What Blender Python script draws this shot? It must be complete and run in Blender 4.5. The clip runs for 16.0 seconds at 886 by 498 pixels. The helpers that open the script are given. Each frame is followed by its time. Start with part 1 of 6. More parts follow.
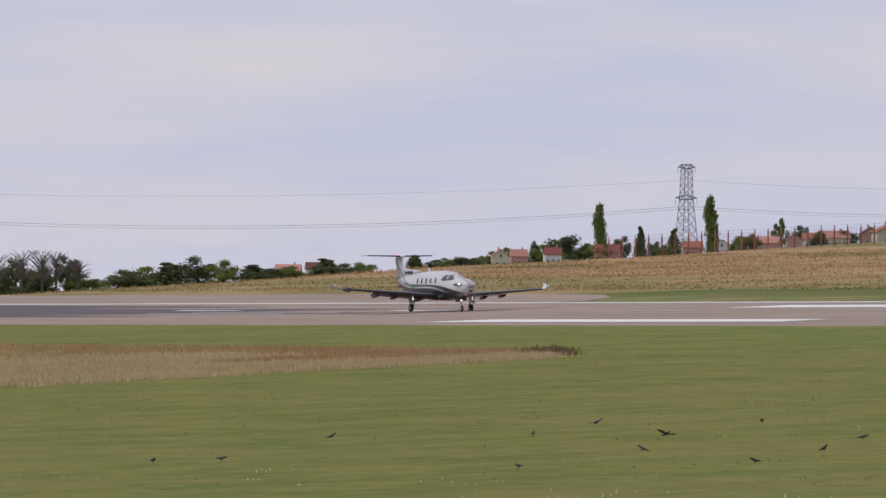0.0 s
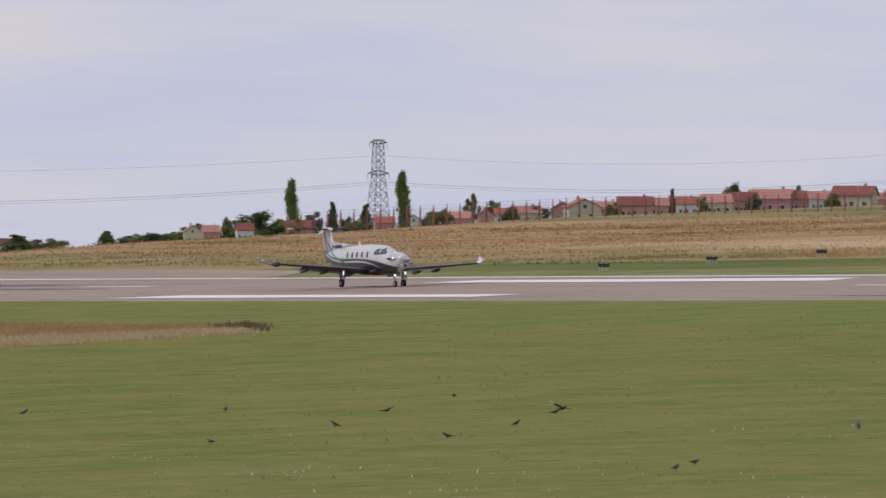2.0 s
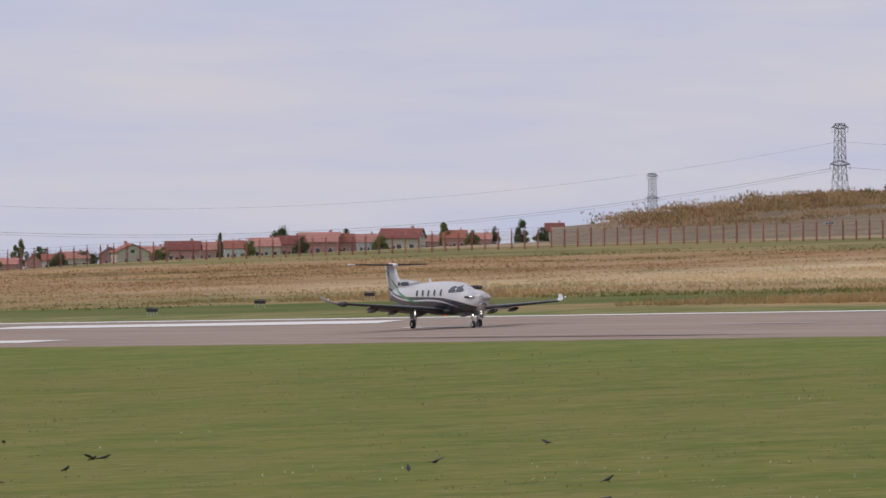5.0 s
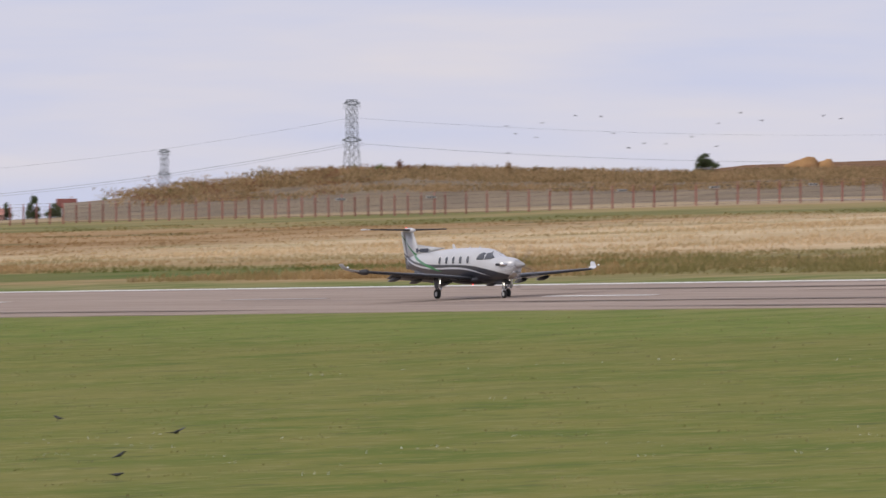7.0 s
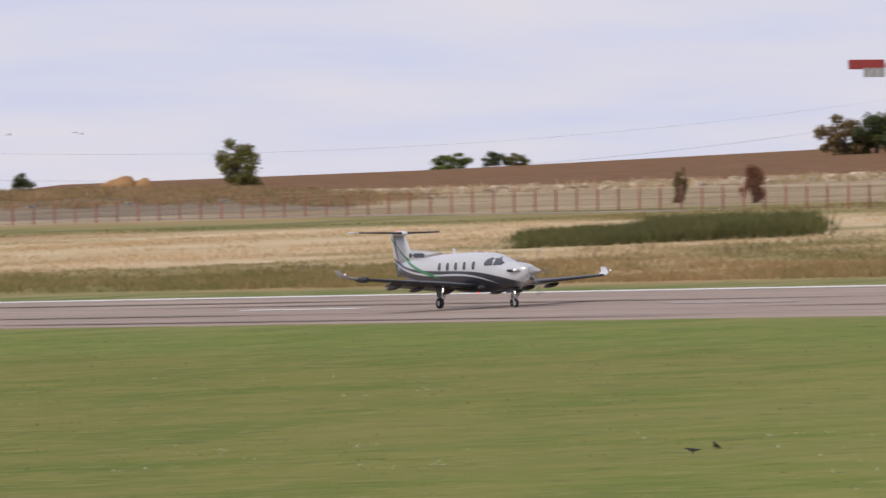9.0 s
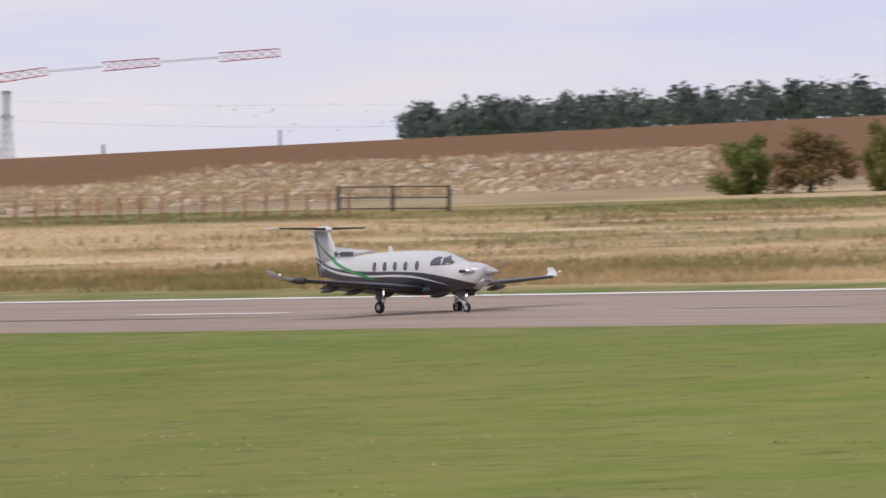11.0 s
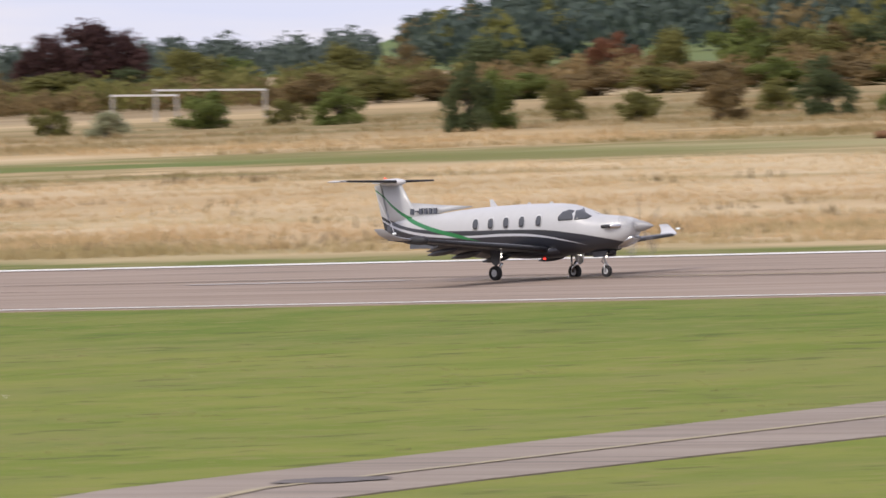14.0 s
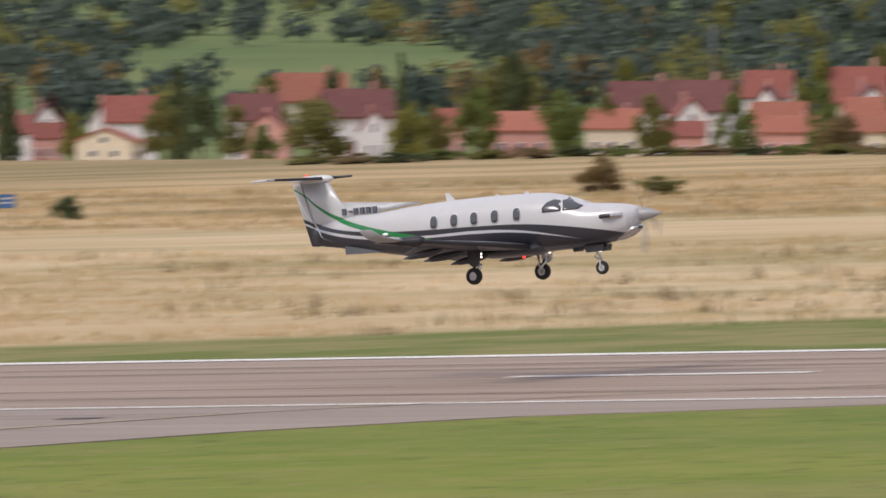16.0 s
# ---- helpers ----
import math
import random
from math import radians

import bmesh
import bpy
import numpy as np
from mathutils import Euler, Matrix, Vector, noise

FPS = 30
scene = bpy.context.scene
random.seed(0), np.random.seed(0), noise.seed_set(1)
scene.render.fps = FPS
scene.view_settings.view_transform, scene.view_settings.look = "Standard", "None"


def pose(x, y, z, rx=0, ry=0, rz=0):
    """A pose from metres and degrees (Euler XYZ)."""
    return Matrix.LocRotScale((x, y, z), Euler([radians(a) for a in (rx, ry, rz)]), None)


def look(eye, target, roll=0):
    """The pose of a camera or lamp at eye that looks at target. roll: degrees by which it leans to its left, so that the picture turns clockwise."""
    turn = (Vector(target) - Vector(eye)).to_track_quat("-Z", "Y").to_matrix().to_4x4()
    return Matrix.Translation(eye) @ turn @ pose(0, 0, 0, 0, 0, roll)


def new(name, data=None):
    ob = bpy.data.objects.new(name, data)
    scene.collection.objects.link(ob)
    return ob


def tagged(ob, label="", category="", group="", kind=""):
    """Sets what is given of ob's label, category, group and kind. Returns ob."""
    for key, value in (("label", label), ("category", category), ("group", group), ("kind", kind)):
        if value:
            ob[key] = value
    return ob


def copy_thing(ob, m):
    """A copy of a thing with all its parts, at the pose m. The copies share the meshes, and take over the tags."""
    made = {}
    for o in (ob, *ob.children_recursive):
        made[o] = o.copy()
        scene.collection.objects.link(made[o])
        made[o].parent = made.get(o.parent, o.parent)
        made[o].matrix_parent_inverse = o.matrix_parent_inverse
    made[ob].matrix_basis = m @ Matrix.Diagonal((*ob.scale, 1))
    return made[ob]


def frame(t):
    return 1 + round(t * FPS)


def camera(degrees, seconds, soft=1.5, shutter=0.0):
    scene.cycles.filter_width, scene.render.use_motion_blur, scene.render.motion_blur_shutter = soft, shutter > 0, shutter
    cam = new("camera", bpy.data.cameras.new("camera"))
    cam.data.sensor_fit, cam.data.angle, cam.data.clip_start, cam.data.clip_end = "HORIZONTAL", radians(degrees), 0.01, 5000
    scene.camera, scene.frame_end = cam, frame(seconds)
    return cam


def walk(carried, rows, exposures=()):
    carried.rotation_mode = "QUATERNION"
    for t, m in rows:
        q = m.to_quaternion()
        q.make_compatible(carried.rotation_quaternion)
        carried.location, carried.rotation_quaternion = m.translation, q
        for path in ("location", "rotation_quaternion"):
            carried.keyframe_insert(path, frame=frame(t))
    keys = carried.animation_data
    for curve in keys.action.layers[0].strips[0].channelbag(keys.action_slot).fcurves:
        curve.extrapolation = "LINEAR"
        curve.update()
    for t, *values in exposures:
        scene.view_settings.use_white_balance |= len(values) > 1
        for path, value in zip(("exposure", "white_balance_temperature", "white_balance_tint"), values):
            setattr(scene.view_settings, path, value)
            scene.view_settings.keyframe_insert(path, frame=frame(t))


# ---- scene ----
# Camera: stands on a terrace 12 m up and pans with the aircraft.
cam = camera(4.4088, 16.0, soft=1.5, shutter=0.26)
EYE = Vector((0, 0, 12.0))


def bearing(az, el, dist):
    """A place seen from the camera at that bearing and height angle, at that distance along the ground."""
    a, e = radians(az), radians(el)
    return Vector((-math.cos(a) * dist, math.sin(a) * dist, EYE.z + dist * math.tan(e)))


def aim(az, el, roll):
    return look(EYE, bearing(az, el, 1000), roll)


PAN = [
    (0.0, 24.0745, -0.6538, 0.392), (0.5, 24.1108, -0.6697, 0.35), (1.0, 24.525, -0.6477, 0.35), (1.5, 24.9687, -0.6479, 0.363),
    (2.0, 25.6084, -0.7664, 0.283), (2.5, 25.9251, -0.6342, 0.276), (3.0, 26.2289, -0.711, 0.131), (3.2, 26.3704, -0.7092, 0.229),
    (5.3, 28.089, -0.5922, -0.226), (5.5, 28.2434, -0.6407, -0.157), (6.0, 28.7765, -0.7488, -0.046), (6.5, 29.4182, -0.785, 0.025),
    (7.0, 30.288, -0.673, -0.163), (7.5, 31.052, -0.6563, -0.177), (8.0, 32.1106, -0.6696, -0.271), (8.5, 32.8124, -0.6422, -0.269),
    (9.0, 33.6881, -0.5944, -0.438), (9.5, 34.9844, -0.6239, -0.196), (10.0, 35.9529, -0.5277, -0.354), (10.2, 36.4552, -0.5386, -0.315),
    (12.3, 42.4251, -0.4172, -0.401), (12.5, 43.0084, -0.418, -0.478), (13.0, 44.7609, -0.4009, -0.549), (13.5, 46.8259, -0.447, -0.423),
    (14.0, 48.9194, -0.5593, -0.468), (14.5, 51.3418, -0.5262, -0.136), (15.0, 54.1887, -0.4184, -0.263), (15.5, 56.9118, -0.2373, -0.15),
    (16.0, 60.157, 0.0898, -0.013)]
walk(cam, [(t, aim(a, e, r)) for t, a, e, r in PAN],
     [(0.0, 0.0, 6600, 12), (3.2, 0.0, 6600, 12), (5.5, -0.06, 6620, 12), (6.2, -0.06, 6630, 12), (7.0, 0.15, 6650, 12), (10.0, 0.24, 6700, 12), (12.5, 0.38, 6780, 12), (14.0, 0.44, 6800, 12), (16.0, 0.32, 6800, 12)])

# ---- sky and light: a bright, thinly overcast day ----
world = bpy.data.worlds.new("overcast_sky")
scene.world = world
world.use_nodes = True
wn, wl = world.node_tree.nodes, world.node_tree.links
wn.clear()
SUN_EL, SUN_AZ = radians(42), radians(200)
coord = wn.new("ShaderNodeTexCoord")
split = wn.new("ShaderNodeSeparateXYZ")
wl.new(coord.outputs["Generated"], split.inputs[0])
lift = wn.new("ShaderNodeMath")
lift.operation, lift.inputs[1].default_value = "MAXIMUM", 0.03
wl.new(split.outputs[2], lift.inputs[0])
join = wn.new("ShaderNodeCombineXYZ")
wl.new(split.outputs[0], join.inputs[0])
wl.new(split.outputs[1], join.inputs[1])
wl.new(lift.outputs[0], join.inputs[2])
sky = wn.new("ShaderNodeTexSky")
sky.sky_type, sky.sun_disc, sky.sun_elevation, sky.sun_rotation = "NISHITA", False, SUN_EL, SUN_AZ
wl.new(join.outputs[0], sky.inputs[0])
dim = wn.new("ShaderNodeMix")
dim.data_type, dim.blend_type, dim.inputs[0].default_value = "RGBA", "MULTIPLY", 1.0
wl.new(sky.outputs[0], dim.inputs[6])
dim.inputs[7].default_value = (0.1, 0.1, 0.1, 1)
stretch = wn.new("ShaderNodeMapping")
stretch.inputs["Scale"].default_value = (26, 26, 210)
stretch.inputs["Rotation"].default_value = (0.0, 0.012, 0)
wl.new(coord.outputs["Generated"], stretch.inputs[0])
streak = wn.new("ShaderNodeTexNoise")
streak.inputs["Scale"].default_value, streak.inputs["Detail"].default_value, streak.inputs["Roughness"].default_value = 0.8, 4, 0.5
wl.new(stretch.outputs[0], streak.inputs[0])
ramp = wn.new("ShaderNodeValToRGB")
ramp.color_ramp.elements[0].position, ramp.color_ramp.elements[0].color = 0.36, (0.535, 0.575, 0.76, 1)
ramp.color_ramp.elements[1].position, ramp.color_ramp.elements[1].color = 0.68, (0.665, 0.645, 0.71, 1)
wl.new(streak.outputs[0], ramp.inputs[0])
veil = wn.new("ShaderNodeMix")
veil.data_type, veil.inputs[0].default_value = "RGBA", 0.88
wl.new(dim.outputs[2], veil.inputs[6])
wl.new(ramp.outputs[0], veil.inputs[7])
back = wn.new("ShaderNodeBackground")
back.inputs[1].default_value = 1.0
wl.new(veil.outputs[2], back.inputs[0])
wout = wn.new("ShaderNodeOutputWorld")
wl.new(back.outputs[0], wout.inputs[0])
sun = new("sun", bpy.data.lights.new("sun", "SUN"))
sun.data.energy, sun.data.angle, sun.data.color = 1.5, radians(14), (1.0, 0.95, 0.88)
sun.matrix_world = look((0, 0, 500), Vector((0, 0, 500)) - Vector((math.sin(SUN_AZ) * math.cos(SUN_EL), math.cos(SUN_AZ) * math.cos(SUN_EL), math.sin(SUN_EL))))


# ---- materials ----
def material(name, colour, rough=0.7, metal=0.0, second=None, scale=3.0, amount=0.5, bump=0.0, detail=4.0, glow=0.0, island=0.0, spread=0.0, fine=0.0, thin=0.0):
    """Colour varied by noise (towards second), per island or per object, with a fine bump."""
    m = bpy.data.materials.new(name)
    m.use_nodes = True
    n, l = m.node_tree.nodes, m.node_tree.links
    b = n["Principled BSDF"]
    b.inputs["Roughness"].default_value, b.inputs["Metallic"].default_value = rough, metal
    out = None
    tc = n.new("ShaderNodeTexCoord")
    if second is not None:
        t = n.new("ShaderNodeTexNoise")
        t.inputs["Scale"].default_value, t.inputs["Detail"].default_value = scale, detail
        l.new(tc.outputs["Object"], t.inputs[0])
        r = n.new("ShaderNodeMapRange")
        r.inputs[1].default_value, r.inputs[2].default_value = 0.5 - amount * 0.5, 0.5 + amount * 0.5
        l.new(t.outputs[0], r.inputs[0])
        mix = n.new("ShaderNodeMix")
        mix.data_type = "RGBA"
        mix.inputs[6].default_value, mix.inputs[7].default_value = (*colour, 1), (*second, 1)
        l.new(r.outputs[0], mix.inputs[0])
        out = mix.outputs[2]
        if bump:
            t2 = n.new("ShaderNodeTexNoise")
            t2.inputs["Scale"].default_value, t2.inputs["Detail"].default_value = fine or scale * 6, 3
            l.new(tc.outputs["Object"], t2.inputs[0])
            bp = n.new("ShaderNodeBump")
            bp.inputs["Strength"].default_value = bump
            l.new(t2.outputs[0], bp.inputs["Height"])
            l.new(bp.outputs[0], b.inputs["Normal"])
    if island or spread:
        h = n.new("ShaderNodeHueSaturation")
        if out:
            l.new(out, h.inputs["Color"])
        else:
            h.inputs["Color"].default_value = (*colour, 1)
        src = n.new("ShaderNodeNewGeometry").outputs["Random Per Island"] if island else n.new("ShaderNodeObjectInfo").outputs["Random"]
        r2 = n.new("ShaderNodeMapRange")
        k = island or spread
        r2.inputs[3].default_value, r2.inputs[4].default_value = 1 - k, 1 + k
        l.new(src, r2.inputs[0])
        l.new(r2.outputs[0], h.inputs["Value"])
        out = h.outputs[0]
    if out:
        l.new(out, b.inputs["Base Color"])
    else:
        b.inputs["Base Color"].default_value = (*colour, 1)
    if thin:
        see = n.new("ShaderNodeBsdfTranslucent")
        if out:
            l.new(out, see.inputs[0])
        else:
            see.inputs[0].default_value = (*colour, 1)
        mixer = n.new("ShaderNodeMixShader")
        mixer.inputs[0].default_value = thin
        l.new(b.outputs[0], mixer.inputs[1])
        l.new(see.outputs[0], mixer.inputs[2])
        l.new(mixer.outputs[0], n["Material Output"].inputs[0])
        b.inputs["Specular IOR Level"].default_value = 0.2
    if glow:
        b.inputs["Emission Color"].default_value = (*colour, 1)
        b.inputs["Emission Strength"].default_value = glow
    return m


# ---- the lie of the land ----
SLOPE_X, SLOPE_Y, LEVEL = 0.018021, 0.034486, 0.1142
CREST = ((-180, 10, 21.9, 23, 24.1, 25, 26.1, 28.6, 30, 31.8, 33.7, 35.7, 38.1, 41.4, 44, 47, 50, 54, 58, 62.4, 75, 180),
         (-.7, -.7, -.9, -.83, -.74, -.69, -.61, -.50, -.46, -.259, -.198, -.106, .005, .161, .22, .275, .36, .45, .53, .56, .6, .6))
HILL = ((-180, 38, 41, 42.2, 45, 47, 48.3, 49, 51, 55, 58, 75, 180), (0, 0, 0, 0, 0, .02, .06, .3, .75, 1.3, 1.7, 2.0, 2.0))


def ground_z(x, y):
    r = max(math.hypot(x, y), 1.0)
    az = math.degrees(math.atan2(y, -x))
    plane = SLOPE_X * x + SLOPE_Y * y + LEVEL
    e = float(np.interp(az, *CREST))
    limit = EYE.z + r * math.tan(radians(e))
    if plane <= limit:
        return plane
    over = min(1.0, (plane - limit) / 6.0)
    up = float(np.interp(az, *HILL)) * min(1.0, max(0.0, (r - 1900) / 2400)) ** 0.8
    return EYE.z + r * math.tan(radians(e - 0.02 * over + up))


def on_plane(x, y, up=0.0):
    return Vector((x, y, SLOPE_X * x + SLOPE_Y * y + LEVEL + up))


def stand(az, dist):
    """The foot of a thing at that bearing and distance."""
    p = bearing(az, 0, dist)
    return Vector((p.x, p.y, ground_z(p.x, p.y)))


# ---- mesh helpers ----
def mesh(name, bm, mat, smooth=False):
    me = bpy.data.meshes.new(name)
    bm.to_mesh(me)
    bm.free()
    for m in (mat if isinstance(mat, (list, tuple)) else [mat]):
        me.materials.append(m)
    if smooth:
        me.polygons.foreach_set("use_smooth", [True] * len(me.polygons))
    return me


def part(name, bm, mat, parent=None, label="", smooth=False, at=None):
    ob = new(name, mesh(name, bm, mat, smooth))
    if at is not None:
        ob.matrix_basis = at
    if parent is not None:
        ob.parent = parent
    return tagged(ob, label) if label else ob


def raw(name, verts, faces, mat):
    me = bpy.data.meshes.new(name)
    me.from_pydata(verts, [], faces)
    for m in (mat if isinstance(mat, (list, tuple)) else [mat]):
        me.materials.append(m)
    return me


def empty(name, at):
    ob = new(name)
    ob.matrix_basis = at
    return ob


def add_box(bm, x0, y0, z0, x1, y1, z1, bevel=0.0, m=None):
    r = bmesh.ops.create_cube(bm, size=1)
    vs = r["verts"]
    for v in vs:
        v.co = Vector(((x0 + x1) / 2 + v.co.x * (x1 - x0), (y0 + y1) / 2 + v.co.y * (y1 - y0), (z0 + z1) / 2 + v.co.z * (z1 - z0)))
    if bevel:
        es = list({e for v in vs for e in v.link_edges})
        r2 = bmesh.ops.bevel(bm, geom=es, offset=bevel, segments=2, affect="EDGES")
        vs = list({v for f in r2["faces"] for v in f.verts} | {v for v in vs if v.is_valid})
    if m:
        bmesh.ops.transform(bm, matrix=m, verts=[v for v in vs if v.is_valid])
    return bm


def box(x0, y0, z0, x1, y1, z1, bevel=0.0):
    return add_box(bmesh.new(), x0, y0, z0, x1, y1, z1, bevel)


def add_tube(bm, points, radii, sides=8, caps=True):
    """A tube along points, with a radius at each."""
    rings = []
    pts = [Vector(p) for p in points]
    for i, p in enumerate(pts):
        d = (pts[min(i + 1, len(pts) - 1)] - pts[max(i - 1, 0)]).normalized()
        side = d.cross(Vector((0, 0, 1)) if abs(d.z) < 0.9 else Vector((1, 0, 0))).normalized()
        up = side.cross(d)
        r = radii[i] if isinstance(radii, (list, tuple)) else radii
        rings.append([bm.verts.new(p + side * (r * math.cos(a)) + up * (r * math.sin(a))) for a in [2 * math.pi * k / sides for k in range(sides)]])
    for a, b in zip(rings, rings[1:]):
        for k in range(sides):
            bm.faces.new((a[k], a[(k + 1) % sides], b[(k + 1) % sides], b[k]))
    if caps:
        bm.faces.new(rings[0][::-1])
        bm.faces.new(rings[-1])
    return bm


def tube(points, radii, sides=8):
    return add_tube(bmesh.new(), points, radii, sides)


def loft(rings, close=True):
    """A skin over rings of equally many points."""
    bm = bmesh.new()
    rs = [[bm.verts.new(p) for p in r] for r in rings]
    n = len(rs[0])
    for a, b in zip(rs, rs[1:]):
        for k in range(n):
            bm.faces.new((a[k], a[(k + 1) % n], b[(k + 1) % n], b[k]))
    if close:
        bm.faces.new(rs[0][::-1])
        bm.faces.new(rs[-1])
    bmesh.ops.recalc_face_normals(bm, faces=bm.faces)
    return bm


def wheel_bm(r, w, hub, sides=28):
    """A tyre and hub profile turned about the y axis."""
    prof = [(r * 0.5, -w * 0.46), (r * 0.8, -w * 0.52), (r * 0.95, -w * 0.4), (r, -w * 0.15), (r, w * 0.15), (r * 0.95, w * 0.4), (r * 0.8, w * 0.52), (r * 0.5, w * 0.46)]
    if hub:
        prof = [(0.01, -w * 0.5), (r * 0.2, -w * 0.52), (r * 0.28, -w * 0.4), (r * 0.4, -w * 0.38), (r * 0.47, -w * 0.5), (r * 0.5, -w * 0.46), (r * 0.5, w * 0.46), (r * 0.47, w * 0.5), (r * 0.4, w * 0.38), (r * 0.28, w * 0.4), (r * 0.2, w * 0.52), (0.01, w * 0.5)]
    if not hub:
        prof.append(prof[0])
    return loft([[Vector((q * math.cos(a), y, q * math.sin(a))) for a in [2 * math.pi * k / sides for k in range(sides)]] for q, y in prof], hub)


# ---- ground: one sheet to the horizon ----
class Land:
    """Node helpers on one material, laid out by place on the airfield."""

    def __init__(self, name):
        self.m = bpy.data.materials.new(name)
        self.m.use_nodes = True
        self.n, self.l = self.m.node_tree.nodes, self.m.node_tree.links
        self.b = self.n["Principled BSDF"]
        self.b.inputs["Roughness"].default_value = 0.95
        self.b.inputs["Specular IOR Level"].default_value = 0.1
        self.tc = self.n.new("ShaderNodeTexCoord")
        sp = self.n.new("ShaderNodeSeparateXYZ")
        self.l.new(self.tc.outputs["Object"], sp.inputs[0])
        self.x, self.y = sp.outputs[0], sp.outputs[1]
        self.wob = self.calc("MULTIPLY", self.calc("SUBTRACT", self.noise(0.035, 4), 0.5), 26.0)
        self.yw = self.calc("ADD", self.y, self.calc("MULTIPLY", self.wob, 0.8))

    def noise(self, scale, detail=4.0, sx=1.0, sy=1.0, rough=0.55):
        mp = self.n.new("ShaderNodeMapping")
        mp.inputs["Scale"].default_value = (sx, sy, 1)
        self.l.new(self.tc.outputs["Object"], mp.inputs[0])
        t = self.n.new("ShaderNodeTexNoise")
        t.inputs["Scale"].default_value, t.inputs["Detail"].default_value, t.inputs["Roughness"].default_value = scale, detail, rough
        self.l.new(mp.outputs[0], t.inputs[0])
        return t.outputs[0]

    def calc(self, op, *args):
        q = self.n.new("ShaderNodeMath")
        q.operation = op
        for i, v in enumerate(args):
            if isinstance(v, (int, float)):
                q.inputs[i].default_value = v
            else:
                self.l.new(v, q.inputs[i])
        return q.outputs[0]

    def rise(self, v, lo, hi, top=1.0):
        r = self.n.new("ShaderNodeMapRange")
        r.interpolation_type = "SMOOTHSTEP"
        r.inputs[1].default_value, r.inputs[2].default_value, r.inputs[4].default_value = lo, hi, top
        self.l.new(v, r.inputs[0])
        return r.outputs[0]

    def fall(self, v, lo, hi):
        return self.calc("SUBTRACT", 1.0, self.rise(v, lo, hi))

    def all(self, *fs):
        out = fs[0]
        for f in fs[1:]:
            out = self.calc("MULTIPLY", out, f)
        return out

    def blend(self, f, a, b_):
        q = self.n.new("ShaderNodeMix")
        q.data_type = "RGBA"
        for i, v in ((0, f), (6, a), (7, b_)):
            if isinstance(v, tuple):
                q.inputs[i].default_value = (*v, 1)
            elif isinstance(v, float):
                q.inputs[i].default_value = v
            else:
                self.l.new(v, q.inputs[i])
        return q.outputs[2]

    def meadow(self):
        """Dry meadow beyond the runway: straw, brown scrub, olive and green bands."""
        x, y, yw, blend, rise, fall = self.x, self.y, self.yw, self.blend, self.rise, self.fall
        mid, streak = self.noise(0.22, 4), self.noise(0.045, 5, 0.5, 1.0, 0.6)
        patch, broad = self.noise(0.06, 5, 0.45, 1.0, 0.62), self.noise(0.018, 3, 0.5, 1.0)
        col = blend(rise(streak, 0.36, 0.66), (0.5, 0.375, 0.215), (0.61, 0.485, 0.305))
        col = blend(rise(broad, 0.45, 0.65, 0.6), col, (0.52, 0.375, 0.215))
        col = blend(rise(patch, 0.52, 0.68, 0.65), col, (0.34, 0.275, 0.135))
        col = blend(self.all(rise(self.noise(0.035, 5, 0.25, 1.0, 0.6), 0.5, 0.64, 0.6), rise(x, -430.0, -330.0)), col, (0.27, 0.235, 0.1))
        brown = blend(rise(streak, 0.36, 0.64), (0.28, 0.172, 0.075), (0.4, 0.27, 0.14))
        brown = blend(rise(patch, 0.52, 0.66, 0.8), brown, (0.17, 0.145, 0.055))
        col = blend(fall(self.calc("ADD", x, self.calc("MULTIPLY", self.wob, 3.0)), -880.0, -800.0), col, brown)
        rough = blend(rise(patch, 0.4, 0.6), (0.35, 0.24, 0.115), (0.22, 0.19, 0.075))
        rough = blend(rise(mid, 0.5, 0.7, 0.6), rough, (0.43, 0.315, 0.17))
        col = blend(self.all(fall(yw, 408.0, 434.0), fall(x, -500.0, -420.0)), col, rough)
        col = blend(self.all(rise(x, -710.0, -660.0), fall(x, -480.0, -410.0), rise(patch, 0.42, 0.58, 0.8)), col, rough)
        olive = blend(rise(streak, 0.4, 0.62), (0.175, 0.17, 0.06), (0.3, 0.235, 0.105))
        col = blend(self.all(rise(yw, 522.0, 538.0), fall(y, 572.0, 578.0), fall(x, -600.0, -520.0)), col, olive)
        green = blend(rise(patch, 0.42, 0.6), (0.115, 0.165, 0.036), (0.18, 0.185, 0.06))
        col = blend(self.all(rise(yw, 540.0, 556.0), fall(yw, 564.0, 598.0), rise(streak, 0.36, 0.5), rise(x, -590.0, -530.0, 0.92), fall(x, -500.0, -410.0)), col, green)
        col = blend(self.all(rise(y, 575.0, 580.0), fall(x, -720.0, -690.0)), col, blend(rise(streak, 0.4, 0.6), (0.3, 0.225, 0.13), (0.4, 0.31, 0.19)))
        far_side = self.all(rise(yw, 588.0, 610.0), rise(x, -700.0, -650.0))
        col = blend(far_side, col, blend(rise(patch, 0.42, 0.6), (0.5, 0.365, 0.2), (0.33, 0.25, 0.125)))
        col = blend(self.all(far_side, rise(y, 630.0, 670.0), fall(x, -530.0, -450.0)), col, blend(rise(patch, 0.4, 0.6), (0.36, 0.265, 0.14), (0.25, 0.2, 0.095)))
        low = self.calc("ADD", 357.0, self.calc("MULTIPLY", self.calc("MAXIMUM", self.calc("ADD", x, 762.0), 0.0), 0.32))
        high = self.calc("ADD", 383.0, self.calc("MULTIPLY", self.calc("ADD", x, 811.0), 0.17))
